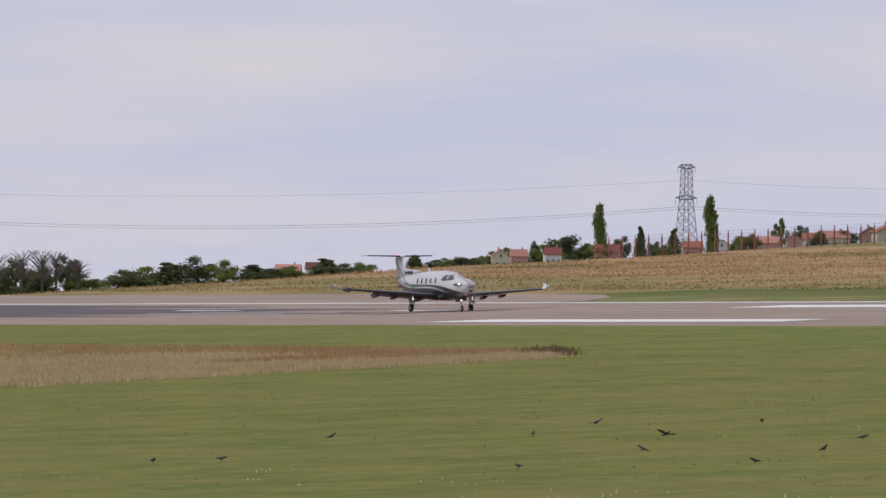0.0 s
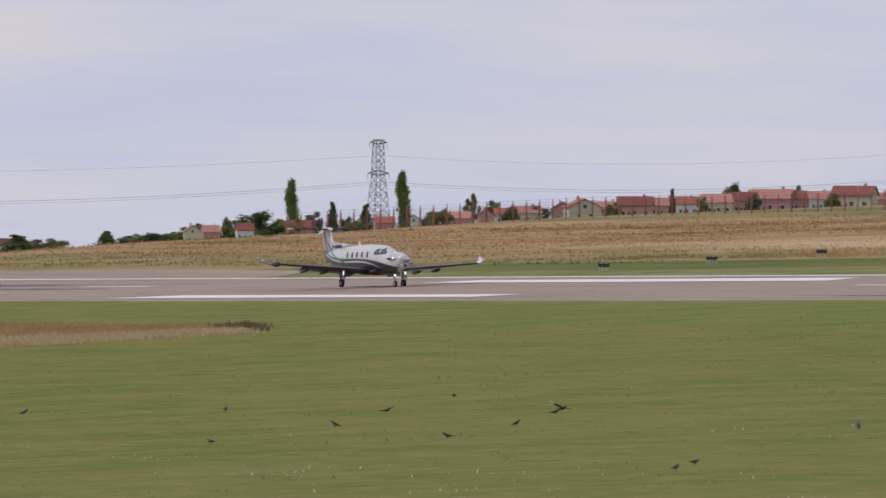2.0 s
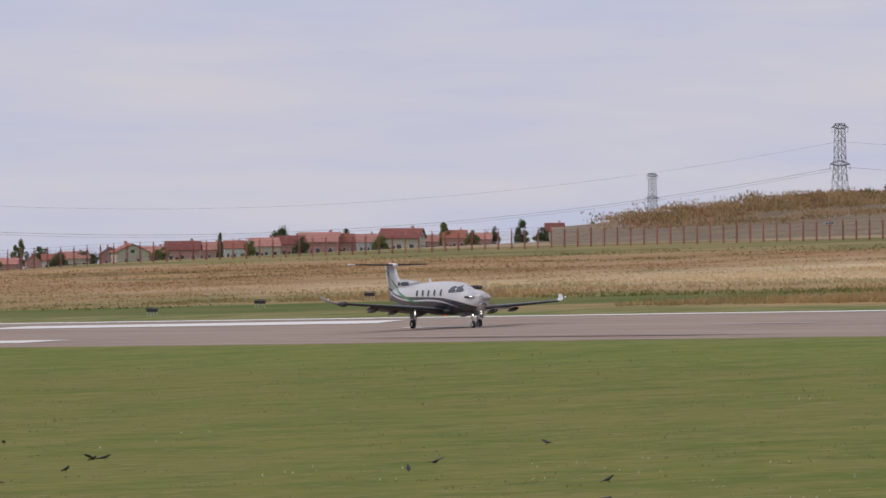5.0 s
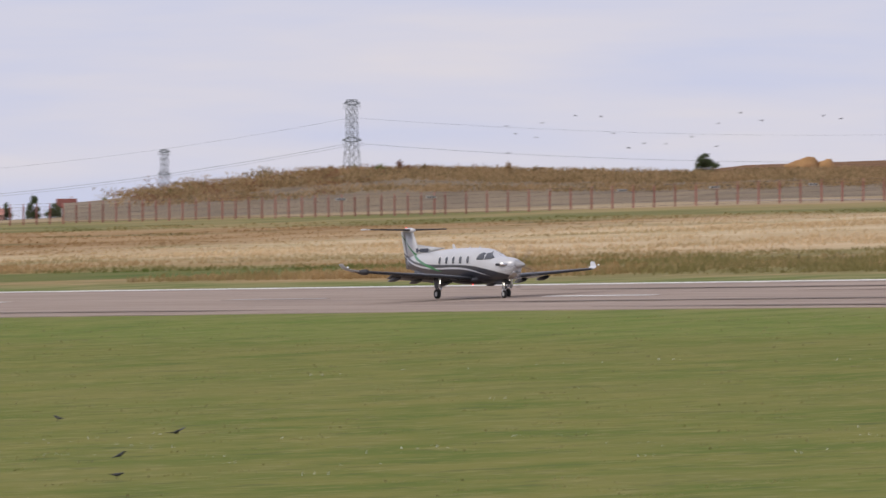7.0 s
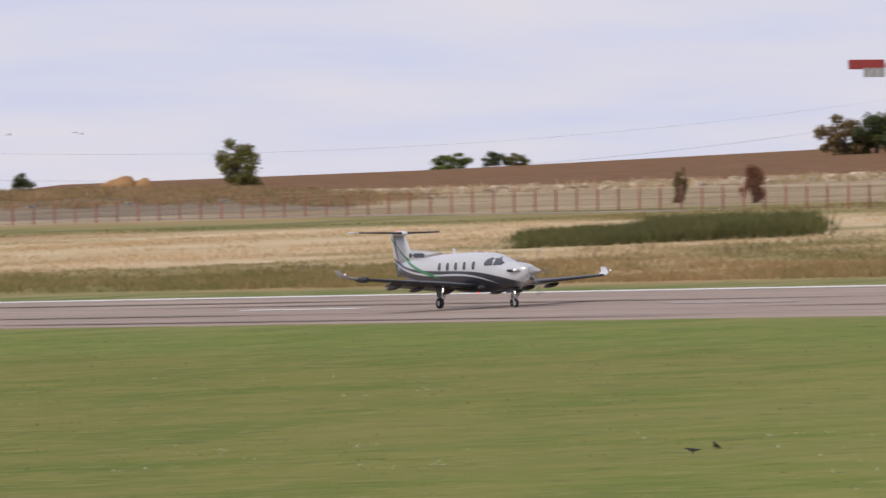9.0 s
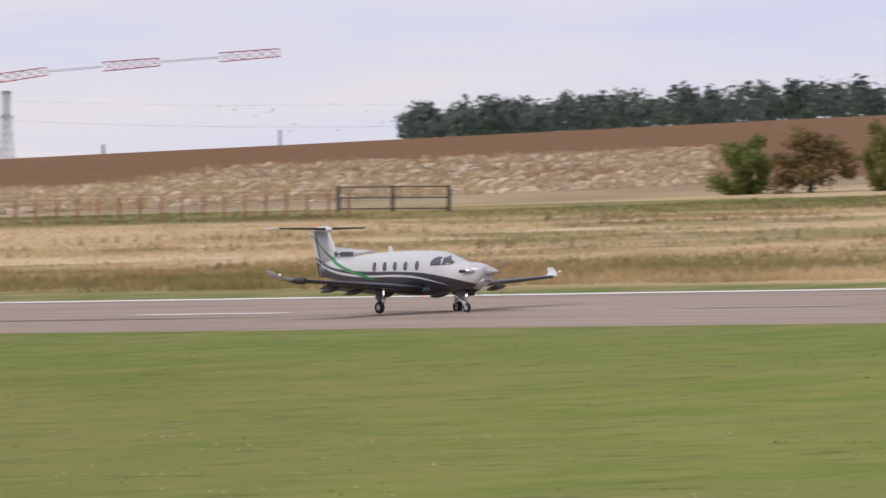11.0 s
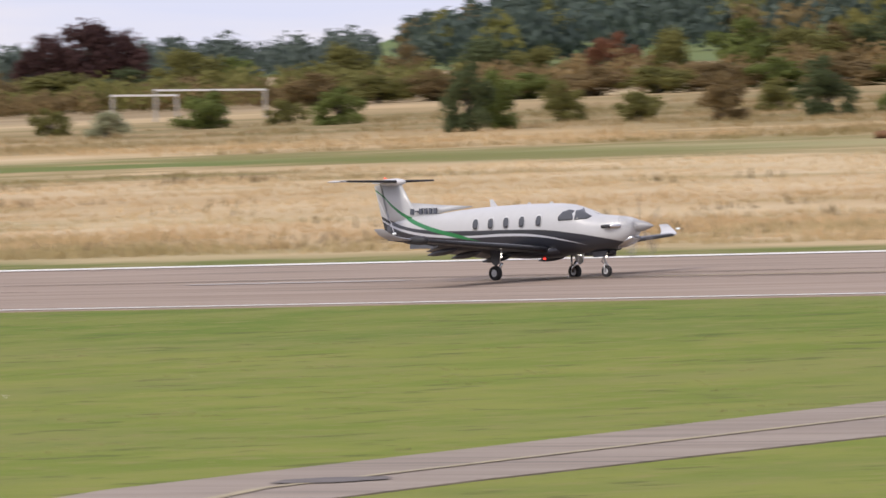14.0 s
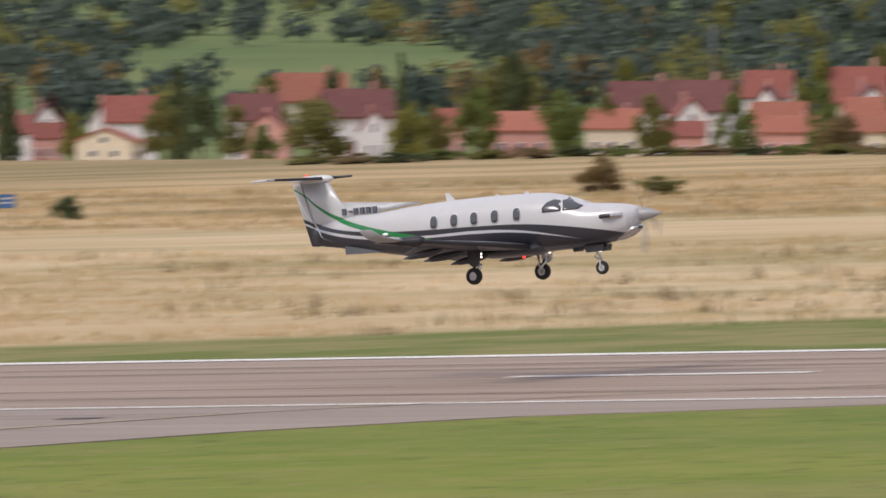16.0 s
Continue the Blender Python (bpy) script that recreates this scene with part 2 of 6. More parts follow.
        above, under = self.calc("SUBTRACT", self.calc("ADD", y, self.calc("MULTIPLY", self.wob, 0.25)), low), self.calc("SUBTRACT", high, self.calc("ADD", y, self.calc("MULTIPLY", self.wob, 0.25)))
        return blend(self.all(rise(above, -1.0, 3.0), rise(under, -2.0, 3.0), rise(x, -825.0, -800.0), fall(x, -700.0, -670.0)), col, blend(rise(patch, 0.4, 0.6), (0.095, 0.135, 0.03), (0.15, 0.155, 0.048)))

    def mown(self):
        """Short grass: greener beside the runway, worn and straw-flecked farther off, fresher towards the taxiway."""
        x, y, blend, rise = self.x, self.y, self.blend, self.rise
        mid, fleck, small = self.noise(0.16, 5, 1, 1, 0.62), self.noise(0.7, 5, 1, 1, 0.65), self.noise(0.05, 4)
        worn = blend(rise(mid, 0.36, 0.64), (0.118, 0.15, 0.025), (0.19, 0.186, 0.044))
        worn = blend(rise(small, 0.44, 0.6, 0.55), worn, (0.195, 0.185, 0.05))
        lush = blend(rise(mid, 0.36, 0.64), (0.162, 0.21, 0.035), (0.222, 0.243, 0.055))
        lush = blend(rise(small, 0.46, 0.62, 0.5), lush, (0.21, 0.215, 0.07))
        u = self.calc("ADD", self.calc("ADD", y, self.calc("MULTIPLY", x, 0.85)), self.wob)
        col = blend(rise(u, -85.0, 30.0), worn, lush)
        near = self.all(rise(self.calc("ADD", y, self.wob), 268.0, 290.0), rise(u, -400.0, -100.0, 0.7))
        col = blend(near, col, blend(rise(mid, 0.38, 0.62), (0.12, 0.18, 0.03), (0.17, 0.205, 0.045)))
        col = blend(rise(fleck, 0.5, 0.68, 0.75), col, (0.245, 0.225, 0.08))
        col = blend(rise(self.noise(0.45, 5, 1, 1, 0.65), 0.55, 0.68, 0.62), col, (0.088, 0.105, 0.03))
        return col


def ground_material():
    g = Land("airfield_grass_and_fields")
    x, y, wob, blend, rise, fall = g.x, g.y, g.wob, g.blend, g.rise, g.fall
    verge = blend(rise(g.noise(0.16, 5), 0.36, 0.64), (0.14, 0.172, 0.045), (0.25, 0.225, 0.095))
    col = blend(rise(y, 300.0, 330.0), g.mown(), verge)
    widen = g.calc("MULTIPLY", g.calc("MAXIMUM", g.calc("ADD", x, 256.0), 0.0), -0.6)
    col = blend(rise(g.calc("ADD", widen, g.calc("ADD", y, g.calc("MULTIPLY", wob, 0.45))), 364.0, 372.0), col, g.meadow())
    # ploughed field, over the fence
    keep_w = rise(g.calc("MULTIPLY", g.calc("ADD", y, g.calc("MULTIPLY", x, 0.885)), -1.0), -10.0, 20.0)
    fx = g.all(keep_w, rise(g.calc("ADD", y, g.calc("MULTIPLY", x, 0.2)), 496.0, 512.0), rise(g.calc("MULTIPLY", x, -1.0), 735.0, 760.0))
    col = blend(fx, col, blend(rise(g.noise(0.5, 4, 0.3, 1), 0.35, 0.65), (0.165, 0.085, 0.04), (0.215, 0.12, 0.06)))
    # far land: dull green
    rr = g.n.new("ShaderNodeVectorMath")
    rr.operation = "LENGTH"
    g.l.new(g.tc.outputs["Object"], rr.inputs[0])
    col = blend(rise(rr.outputs["Value"], 1750.0, 1900.0), col, blend(rise(g.noise(0.004, 3), 0.4, 0.6), (0.115, 0.165, 0.065), (0.165, 0.2, 0.08)))
    g.l.new(col, g.b.inputs["Base Color"])
    bp = g.n.new("ShaderNodeBump")
    bp.inputs["Strength"].default_value, bp.inputs["Distance"].default_value = 0.5, 0.2
    g.l.new(g.noise(1.4, 6), bp.inputs["Height"])
    g.l.new(bp.outputs[0], g.b.inputs["Normal"])
    return g.m


def blade_material(name, gain):
    """Standing blades, coloured like the ground that they grow on, a little lighter at the tips."""
    g = Land(name)
    h = g.n.new("ShaderNodeHueSaturation")
    g.l.new(g.meadow(), h.inputs["Color"])
    r = g.n.new("ShaderNodeMapRange")
    r.inputs[3].default_value, r.inputs[4].default_value = gain * 0.9, gain * 1.1
    g.l.new(g.n.new("ShaderNodeNewGeometry").outputs["Random Per Island"], r.inputs[0])
    g.l.new(r.outputs[0], h.inputs["Value"])
    g.l.new(h.outputs[0], g.b.inputs["Base Color"])
    see = g.n.new("ShaderNodeBsdfTranslucent")
    g.l.new(h.outputs[0], see.inputs[0])
    mixer = g.n.new("ShaderNodeMixShader")
    mixer.inputs[0].default_value = 0.45
    g.l.new(g.b.outputs[0], mixer.inputs[1])
    g.l.new(see.outputs[0], mixer.inputs[2])
    g.l.new(mixer.outputs[0], g.n["Material Output"].inputs[0])
    return g.m


def build_ground():
    azs = sorted(set(np.arange(-180, 20, 5.0)) | set(np.arange(20, 65, 0.2)) | set(np.arange(65, 180, 5.0)))
    radii = [3 * 1.035 ** k for k in range(214) if 3 * 1.035 ** k < 4700]
    radii = [r for r in radii if r < 120] + list(np.arange(120, 820, 20)) + list(np.arange(820, 1800, 14)) + list(np.geomspace(1800, 4750, 26))
    verts, faces = [(0, 0, LEVEL)], []
    for r in radii:
        for a in azs:
            p = bearing(a, 0, r)
            verts.append((p.x, p.y, ground_z(p.x, p.y)))
    n = len(azs)
    for k in range(n):
        faces.append((0, 1 + (k + 1) % n, 1 + k))
    for j in range(len(radii) - 1):
        for k in range(n):
            a, b = 1 + j * n + k, 1 + j * n + (k + 1) % n
            faces.append((a, b, b + n, a + n))
    ob = new("ground", raw("ground", verts, faces, ground_material()))
    return tagged(ob, "mown green airfield grass, tall dry straw and a ploughed brown field", "ground", kind="structure")


build_ground()


def strip(name, outline, up, mat, label, category, step=12.0):
    """A thin paved sheet on the sloping ground."""
    bm = bmesh.new()
    top = [bm.verts.new(on_plane(x, y, up)) for x, y in outline]
    low = [bm.verts.new(on_plane(x, y, up - 0.2)) for x, y in outline]
    bm.faces.new(top)
    n = len(top)
    for k in range(n):
        bm.faces.new((top[k], low[k], low[(k + 1) % n], top[(k + 1) % n]))
    bmesh.ops.recalc_face_normals(bm, faces=bm.faces)
    ob = part(name, bm, mat)
    return tagged(ob, label, category, kind="structure")


def asphalt(name, a, b, dark):
    """Worn paving with long wheel streaks along x, joints and patches."""
    m = bpy.data.materials.new(name)
    m.use_nodes = True
    n, l = m.node_tree.nodes, m.node_tree.links
    bs = n["Principled BSDF"]
    bs.inputs["Roughness"].default_value = 0.85
    tc = n.new("ShaderNodeTexCoord")

    def nz(scale, sx, sy, detail=4):
        mp = n.new("ShaderNodeMapping")
        mp.inputs["Scale"].default_value = (sx, sy, 1)
        l.new(tc.outputs["Object"], mp.inputs[0])
        t = n.new("ShaderNodeTexNoise")
        t.inputs["Scale"].default_value, t.inputs["Detail"].default_value = scale, detail
        l.new(mp.outputs[0], t.inputs[0])
        return t.outputs[0]

    def step(v, lo, hi):
        r = n.new("ShaderNodeMapRange")
        r.inputs[1].default_value, r.inputs[2].default_value = lo, hi
        l.new(v, r.inputs[0])
        return r.outputs[0]

    def mx(f, p, q):
        k = n.new("ShaderNodeMix")
        k.data_type = "RGBA"
        l.new(f, k.inputs[0])
        for i, v in ((6, p), (7, q)):
            if isinstance(v, tuple):
                k.inputs[i].default_value = (*v, 1)
            else:
                l.new(v, k.inputs[i])
        return k.outputs[2]

    col = mx(step(nz(0.6, 0.06, 1.0), 0.35, 0.65), a, b)
    col = mx(step(nz(1.2, 0.025, 1.0, 3), 0.56, 0.72), col, dark)
    col = mx(step(nz(8.0, 1, 1, 5), 0.62, 0.8), col, tuple(0.75 * c for c in a))
    l.new(col, bs.inputs["Base Color"])
    bp = n.new("ShaderNodeBump")
    bp.inputs["Strength"].default_value = 0.2
    l.new(nz(30, 1, 1), bp.inputs["Height"])
    l.new(bp.outputs[0], bs.inputs["Normal"])
    return m


RUNWAY = asphalt("weathered_runway_asphalt", (0.28, 0.206, 0.155), (0.355, 0.27, 0.208), (0.17, 0.128, 0.1))
TAXI = asphalt("grey_taxiway_asphalt", (0.26, 0.208, 0.166), (0.325, 0.263, 0.213), (0.18, 0.146, 0.118))
OLD = asphalt("dark_new_asphalt", (0.085, 0.068, 0.075), (0.105, 0.085, 0.09), (0.07, 0.055, 0.06))
PAINT = material("worn_white_road_paint", (0.85, 0.84, 0.8), 0.7, second=(0.7, 0.67, 0.62), scale=0.8, amount=0.7)
FADED = material("faded_white_road_paint", (0.5, 0.46, 0.43), 0.75, second=(0.34, 0.29, 0.26), scale=0.9, amount=0.6)
YELLOW = material("faded_yellow_road_paint", (0.42, 0.35, 0.2), 0.75, second=(0.33, 0.275, 0.2), scale=0.8, amount=0.6)
RUBBER = material("rubber_darkened_asphalt", (0.15, 0.115, 0.092), 0.85, second=(0.24, 0.185, 0.148), scale=0.5, amount=0.6)
STAIN = material("dark_sealant_patch", (0.1, 0.085, 0.08), 0.8, second=(0.17, 0.145, 0.135), scale=1.5, amount=0.6)


def edge_far(x):
    return float(np.interp(x, (-1000, -870, -560, -300, 0), (349, 350.5, 357, 358, 357)))


def edge_near(x):
    return float(np.interp(x, (-1000, -770, -690, -612, -530, -340, -300, 0), (308, 308.5, 309.6, 310.6, 315.6, 315.4, 312.2, 311.6)))


xs_run = [float(v) for v in np.arange(-980, 361, 6)]
strip("runway_turnpad", [(-980, 350), (-770, 351), (-773, 357), (-786, 365), (-800, 371), (-830, 374), (-980, 372)], 0.035, RUNWAY, "turning pad beside the runway end", "runway")
strip("taxiway", [(-140, 120), (-172, 185), (-176, 203), (-177.3, 213), (-178.6, 225), (-179.5, 237), (-181, 249), (-181.6, 260), (-180.6, 268), (-179, 280), (-175.5, 294), (-171, 302.5), (-161, 308), (-145, 310.5), (-60, 311), (-60, 314), (-262, 314), (-250, 312.6), (-239, 311),
                  (-228, 306), (-215, 295.5), (-207, 286), (-201, 276), (-196.5, 265), (-194, 252), (-192.5, 241), (-190, 228), (-188, 217), (-185, 200), (-152, 120)], 0.036, TAXI, "grey asphalt taxiway curving onto the runway", "taxiway")
strip("runway_dark_patch", [(-980, 322), (-800, 321.6), (-776, 324), (-812, 326.5), (-745, 331), (-790, 334.5), (-768, 338), (-840, 340), (-800, 343.5), (-860, 347.5), (-980, 347.5)], 0.05, OLD,
      "dark fresh asphalt with ragged ends", "runway")


def marking(name, outline, mat, label, up=0.062):
    bm = bmesh.new()
    vs = [bm.verts.new(on_plane(x, y, up)) for x, y in outline]
    f = bm.faces.new(vs)
    r = bmesh.ops.extrude_face_region(bm, geom=[f])
    for v in [g for g in r["geom"] if isinstance(g, bmesh.types.BMVert)]:
        v.co.z -= 0.008
    bmesh.ops.recalc_face_normals(bm, faces=bm.faces)
    return tagged(part(name, bm, mat), label, "marking", kind="structure")


def ribbon(bm, left, right, up, deep):
    """A thin strip of quads between two lines on the sloping ground."""
    rows = [[bm.verts.new(on_plane(*p, u)) for p in side] for side in (left, right) for u in (up, up - deep)]
    for i in range(len(left) - 1):
        for a, b in ((0, 2), (1, 0), (2, 3)):
            bm.faces.new((rows[a][i], rows[a][i + 1], rows[b][i + 1], rows[b][i]))
    bmesh.ops.recalc_face_normals(bm, faces=bm.faces)
    return bm


def band(name, pts, w, mat, label, up=0.062):
    left, right = [], []
    for i, p in enumerate(pts):
        a, b = Vector(pts[max(i - 1, 0)]), Vector(pts[min(i + 1, len(pts) - 1)])
        d = (b - a).normalized()
        left.append((p[0] - d.y * w / 2, p[1] + d.x * w / 2))
        right.append((p[0] + d.y * w / 2, p[1] - d.x * w / 2))
    return tagged(part(name, ribbon(bmesh.new(), left, right, up, 0.008), mat), label, "marking", kind="structure")


tagged(part("runway", ribbon(bmesh.new(), [(x, edge_far(x) + 1.2 + 0.4 * noise.noise(Vector((x * 0.13, 5, 0)))) for x in xs_run], [(x, edge_near(x) - 0.2 + 0.5 * noise.noise(Vector((x * 0.13, 0, 0)))) for x in xs_run], 0.03, 0.2), RUNWAY),
       "long runway of weathered brownish grey asphalt", "runway", kind="structure")
xs_line = [float(v) for v in np.arange(-975, 361, 15)]
band("runway_edge_line", [(x, edge_far(x) - 0.6) for x in xs_line], 1.7, PAINT, "white painted line along the runway edge")
band("runway_edge_line", [(x, 313.2) for x in xs_line if x > -322], 0.6, PAINT, "white painted line along the runway edge")
marking("aiming_point_marking", [(-706, 313.4), (-655, 316.2), (-657, 320.4), (-705, 318.6)], PAINT, "broad white aiming bar painted on the runway")
marking("aiming_point_marking", [(-716, 341.5), (-660, 343.9), (-666, 349.3), (-717, 346.6)], PAINT, "broad white aiming bar painted on the runway")
for x0 in (-800, -760, -720, -640, -600, -563, -523, -483, -443, -402, -362, -306, -262, -226, -190, -150):
    wide = 1.0
    marking("centre_line_dash", [(x0, 335.7 - wide / 2), (x0 + 11.5, 335.7 - wide / 2), (x0 + 11.5, 335.7 + wide / 2), (x0, 335.7 + wide / 2)], PAINT if x0 % 3 else FADED, "worn white centre line dash on the runway")
for y0, x0, x1 in ((328.6, -790, -766), (330.6, -786, -760), (339.3, -806, -770), (341, -800, -762)):
    marking("threshold_bar", [(x0, y0), (x1, y0 + 0.4), (x1, y0 + 1.1), (x0, y0 + 0.7)], FADED, "worn white bar on dark asphalt")
band("taxi_line", [(-150, 140), (-180, 200), (-184, 222), (-187, 239), (-188, 256), (-189.5, 270), (-192.5, 284), (-196.5, 297), (-202, 308), (-208, 317), (-217, 325), (-232, 331), (-255, 334.3), (-290, 335)], 0.42, YELLOW, "faded yellow taxi guide line")
band("taxi_line", [(-189.2, 268), (-189, 282), (-187, 294), (-183.5, 308), (-177, 318), (-165, 327), (-145, 333)], 0.32, YELLOW, "faded yellow taxi guide line")
for px, py, w, h in ((-204, 285.5, 2.0, 3.2), (-203, 290.5, 2.6, 4.2), (-206, 292.5, 1.3, 2.0), (-219, 304, 1.3, 2.0), (-185, 274.5, 2.6, 3.0), (-194, 270, 1.6, 2.4), (-180.5, 203, 3.2, 2.6), (-198, 297, 0.9, 3.0), (-188, 305, 1.8, 1.2)):
    marking("sealant_patch", [(px - w / 2, py), (px - w / 4, py - h / 2), (px + w / 3, py - h / 2.4), (px + w / 2, py + h * 0.1), (px + w / 5, py + h / 2), (px - w / 3, py + h / 2.5)], STAIN, "dark irregular repair patch on the paving", 0.066)
for x0, x1, y0, h in ((-470, -420, 330, 0.7), (-545, -470, 341, 0.9), (-565, -500, 328, 1.0), (-360, -310, 331, 0.5), (-615, -560, 318, 1.0), (-530, -455, 318.8, 1.0), (-585, -520, 347, 1.1), (-330, -262, 338.5, 0.4), (-290, -225, 333, 0.35), (-262, -190, 327.5, 0.4), (-240, -160, 343, 0.35), (-225, -150, 348, 0.3), (-215, -150, 321, 0.35)):
    marking("tyre_mark", [(x0, y0), ((x0 * 3 + x1) / 4, y0 - h / 2), ((x0 + x1 * 3) / 4, y0 - h / 2.4), (x1, y0 + 0.1), ((x0 + x1 * 3) / 4, y0 + h / 2.2), ((x0 * 3 + x1) / 4, y0 + h / 2)], RUBBER, "dark rubber streak on the runway", 0.07)
strip("perimeter_track", [(-1010, 607), (-940, 590.5), (-868, 572.8), (-834, 564.8), (-790, 556), (-790, 557.6), (-834, 566.6), (-868, 574.8), (-940, 592.6), (-1010, 609.4)], 0.05, TAXI, "pale narrow perimeter track along the fence", "track")


# ---- aircraft ----
def curve_value(n, l, value, pts):
    """A float curve over x from -9 to 7, with heights from 0 to 5."""
    r = n.new("ShaderNodeMapRange")
    r.inputs[1].default_value, r.inputs[2].default_value = -9, 7
    l.new(value, r.inputs[0])
    c = n.new("ShaderNodeFloatCurve")
    cv = c.mapping.curves[0]
    for i, (x, z) in enumerate(pts):
        x, z = (x + 9) / 16, z / 5
        if i == 0:
            cv.points[0].location = (x, z)
        elif i == len(pts) - 1:
            cv.points[-1].location = (x, z)
        else:
            cv.points.new(x, z)
    c.mapping.update()
    l.new(r.outputs[0], c.inputs["Value"])
    k = n.new("ShaderNodeMath")
    k.operation, k.inputs[1].default_value = "MULTIPLY", 5
    l.new(c.outputs[0], k.inputs[0])
    return k.outputs[0]


def livery():
    """White over charcoal with a silver pinstripe and a green sweep, by place on the aircraft."""
    m = bpy.data.materials.new("white_and_charcoal_aircraft_paint")
    m.use_nodes = True
    n, l = m.node_tree.nodes, m.node_tree.links
    b = n["Principled BSDF"]
    b.inputs["Roughness"].default_value = 0.28
    b.inputs["Coat Weight"].default_value = 0.3
    tc = n.new("ShaderNodeTexCoord")
    sp = n.new("ShaderNodeSeparateXYZ")
    l.new(tc.outputs["Object"], sp.inputs[0])
    x, z = sp.outputs[0], sp.outputs[2]

    def below(pts, soft=0.012):
        c = curve_value(n, l, x, pts)
        s = n.new("ShaderNodeMath")
        s.operation = "SUBTRACT"
        l.new(c, s.inputs[0])
        l.new(z, s.inputs[1])
        r = n.new("ShaderNodeMapRange")
        r.inputs[1].default_value, r.inputs[2].default_value = -soft, soft
        l.new(s.outputs[0], r.inputs[0])
        return r.outputs[0]

    def mul(p, q, op="MULTIPLY"):
        k = n.new("ShaderNodeMath")
        k.operation = op
        l.new(p, k.inputs[0])
        l.new(q, k.inputs[1])
        return k.outputs[0]

    def mix(f, p, q):
        k = n.new("ShaderNodeMix")
        k.data_type = "RGBA"
        l.new(f, k.inputs[0])
        for i, v in ((6, p), (7, q)):
            if isinstance(v, tuple):
                k.inputs[i].default_value = (*v, 1)
            else:
                l.new(v, k.inputs[i])
        return k.outputs[2]

    dirt = n.new("ShaderNodeTexNoise")
    dirt.inputs["Scale"].default_value, dirt.inputs["Detail"].default_value = 2.5, 5
    l.new(tc.outputs["Object"], dirt.inputs[0])
    white = mix(dirt.outputs[0], (0.5, 0.505, 0.515), (0.57, 0.575, 0.58))
    top = below([(-9, 3.0), (-7.7, 2.66), (-7.0, 2.4), (-6.0, 2.14), (-4.5, 1.98), (-2.5, 1.9), (-0.5, 1.88), (1.2, 1.82), (2.6, 1.66), (3.6, 1.5), (4.4, 1.34), (5.0, 1.12), (7, 0.4)])
    col = mix(top, white, (0.03, 0.032, 0.042))
    s_hi = below([(-9, 2.9), (-7.6, 2.5), (-6.8, 2.2), (-5.8, 1.98), (-4.2, 1.8), (-2.5, 1.72), (-0.6, 1.74), (0.8, 1.66), (2.2, 1.42), (3.2, 1.18), (7, 0.2)])
    s_lo = below([(-9, 2.84), (-7.6, 2.44), (-6.8, 2.12), (-5.8, 1.88), (-4.2, 1.7), (-2.5, 1.64), (-0.6, 1.64), (0.8, 1.58), (2.2, 1.38), (3.2, 1.18), (7, 0.2)])
    pin = mul(s_hi, s_lo, "SUBTRACT")
    col = mix(pin, col, (0.55, 0.56, 0.6))
    g_hi = below([(-9, 4.1), (-7.6, 3.5), (-6.9, 2.98), (-6.2, 2.6), (-5.2, 2.27), (-4.2, 2.02), (-3.0, 1.77), (-1.9, 1.48), (7, 0.2)])
    g_lo = below([(-9, 4.05), (-7.6, 3.44), (-6.9, 2.88), (-6.2, 2.46), (-5.2, 2.11), (-4.2, 1.86), (-3.0, 1.63), (-1.9, 1.48), (7, 0.2)])
    col = mix(mul(g_hi, g_lo, "SUBTRACT"), col, (0.015, 0.2, 0.06))
    t_hi = below([(-9, 3.9), (-7.75, 3.3), (-7.3, 2.66), (-6.9, 2.2), (-6.7, 1.9), (7, 0.2)])
    t_lo = below([(-9, 3.84), (-7.8, 3.28), (-7.35, 2.64), (-6.95, 2.18), (-6.72, 1.9), (7, 0.2)])
    col = mix(mul(t_hi, t_lo, "SUBTRACT"), col, (0.7, 0.7, 0.72))
    l.new(col, b.inputs["Base Color"])
    return m


LIVERY = livery()
WHITE = material("white_aircraft_paint", (0.66, 0.66, 0.67), 0.3, second=(0.58, 0.58, 0.6), scale=2, amount=0.6)
CHARCOAL = material("charcoal_aircraft_paint", (0.032, 0.034, 0.044), 0.32, second=(0.05, 0.05, 0.06), scale=2, amount=0.6)
WING_TOP = material("dark_grey_wing_skin", (0.06, 0.064, 0.075), 0.4, second=(0.1, 0.104, 0.115), scale=1.2, amount=0.6)
TIP = material("silver_grey_wing_tip_paint", (0.3, 0.3, 0.31), 0.35, second=(0.38, 0.38, 0.39), scale=2, amount=0.6)
BOOT = material("black_rubber_boot", (0.022, 0.022, 0.025), 0.55)
TYRE = material("black_tyre_rubber", (0.02, 0.02, 0.021), 0.85, second=(0.035, 0.033, 0.03), scale=9, amount=0.7)
RIM = material("white_wheel_rim", (0.7, 0.7, 0.7), 0.4, second=(0.5, 0.5, 0.5), scale=7, amount=0.6)
STEEL = material("polished_steel", (0.62, 0.62, 0.64), 0.22, 1.0, second=(0.5, 0.48, 0.46), scale=6, amount=0.6)
GEAR = material("white_gear_enamel", (0.66, 0.67, 0.68), 0.35, second=(0.5, 0.5, 0.5), scale=8, amount=0.6)
PANE = material("dark_tinted_glass", (0.075, 0.08, 0.09), 0.12)
PANE.node_tree.nodes["Principled BSDF"].inputs["Specular IOR Level"].default_value = 0.6
LAMP = material("landing_lamp_glow", (1.0, 0.93, 0.82), 0.3, glow=3.5)
BEACON = material("red_beacon_glow", (1.0, 0.04, 0.03), 0.3, glow=2.0)
GREENISH = material("navigation_lamp", (0.8, 0.85, 0.85), 0.2, glow=0.15)
DARK = material("dark_metal", (0.03, 0.03, 0.033), 0.5, 0.6)
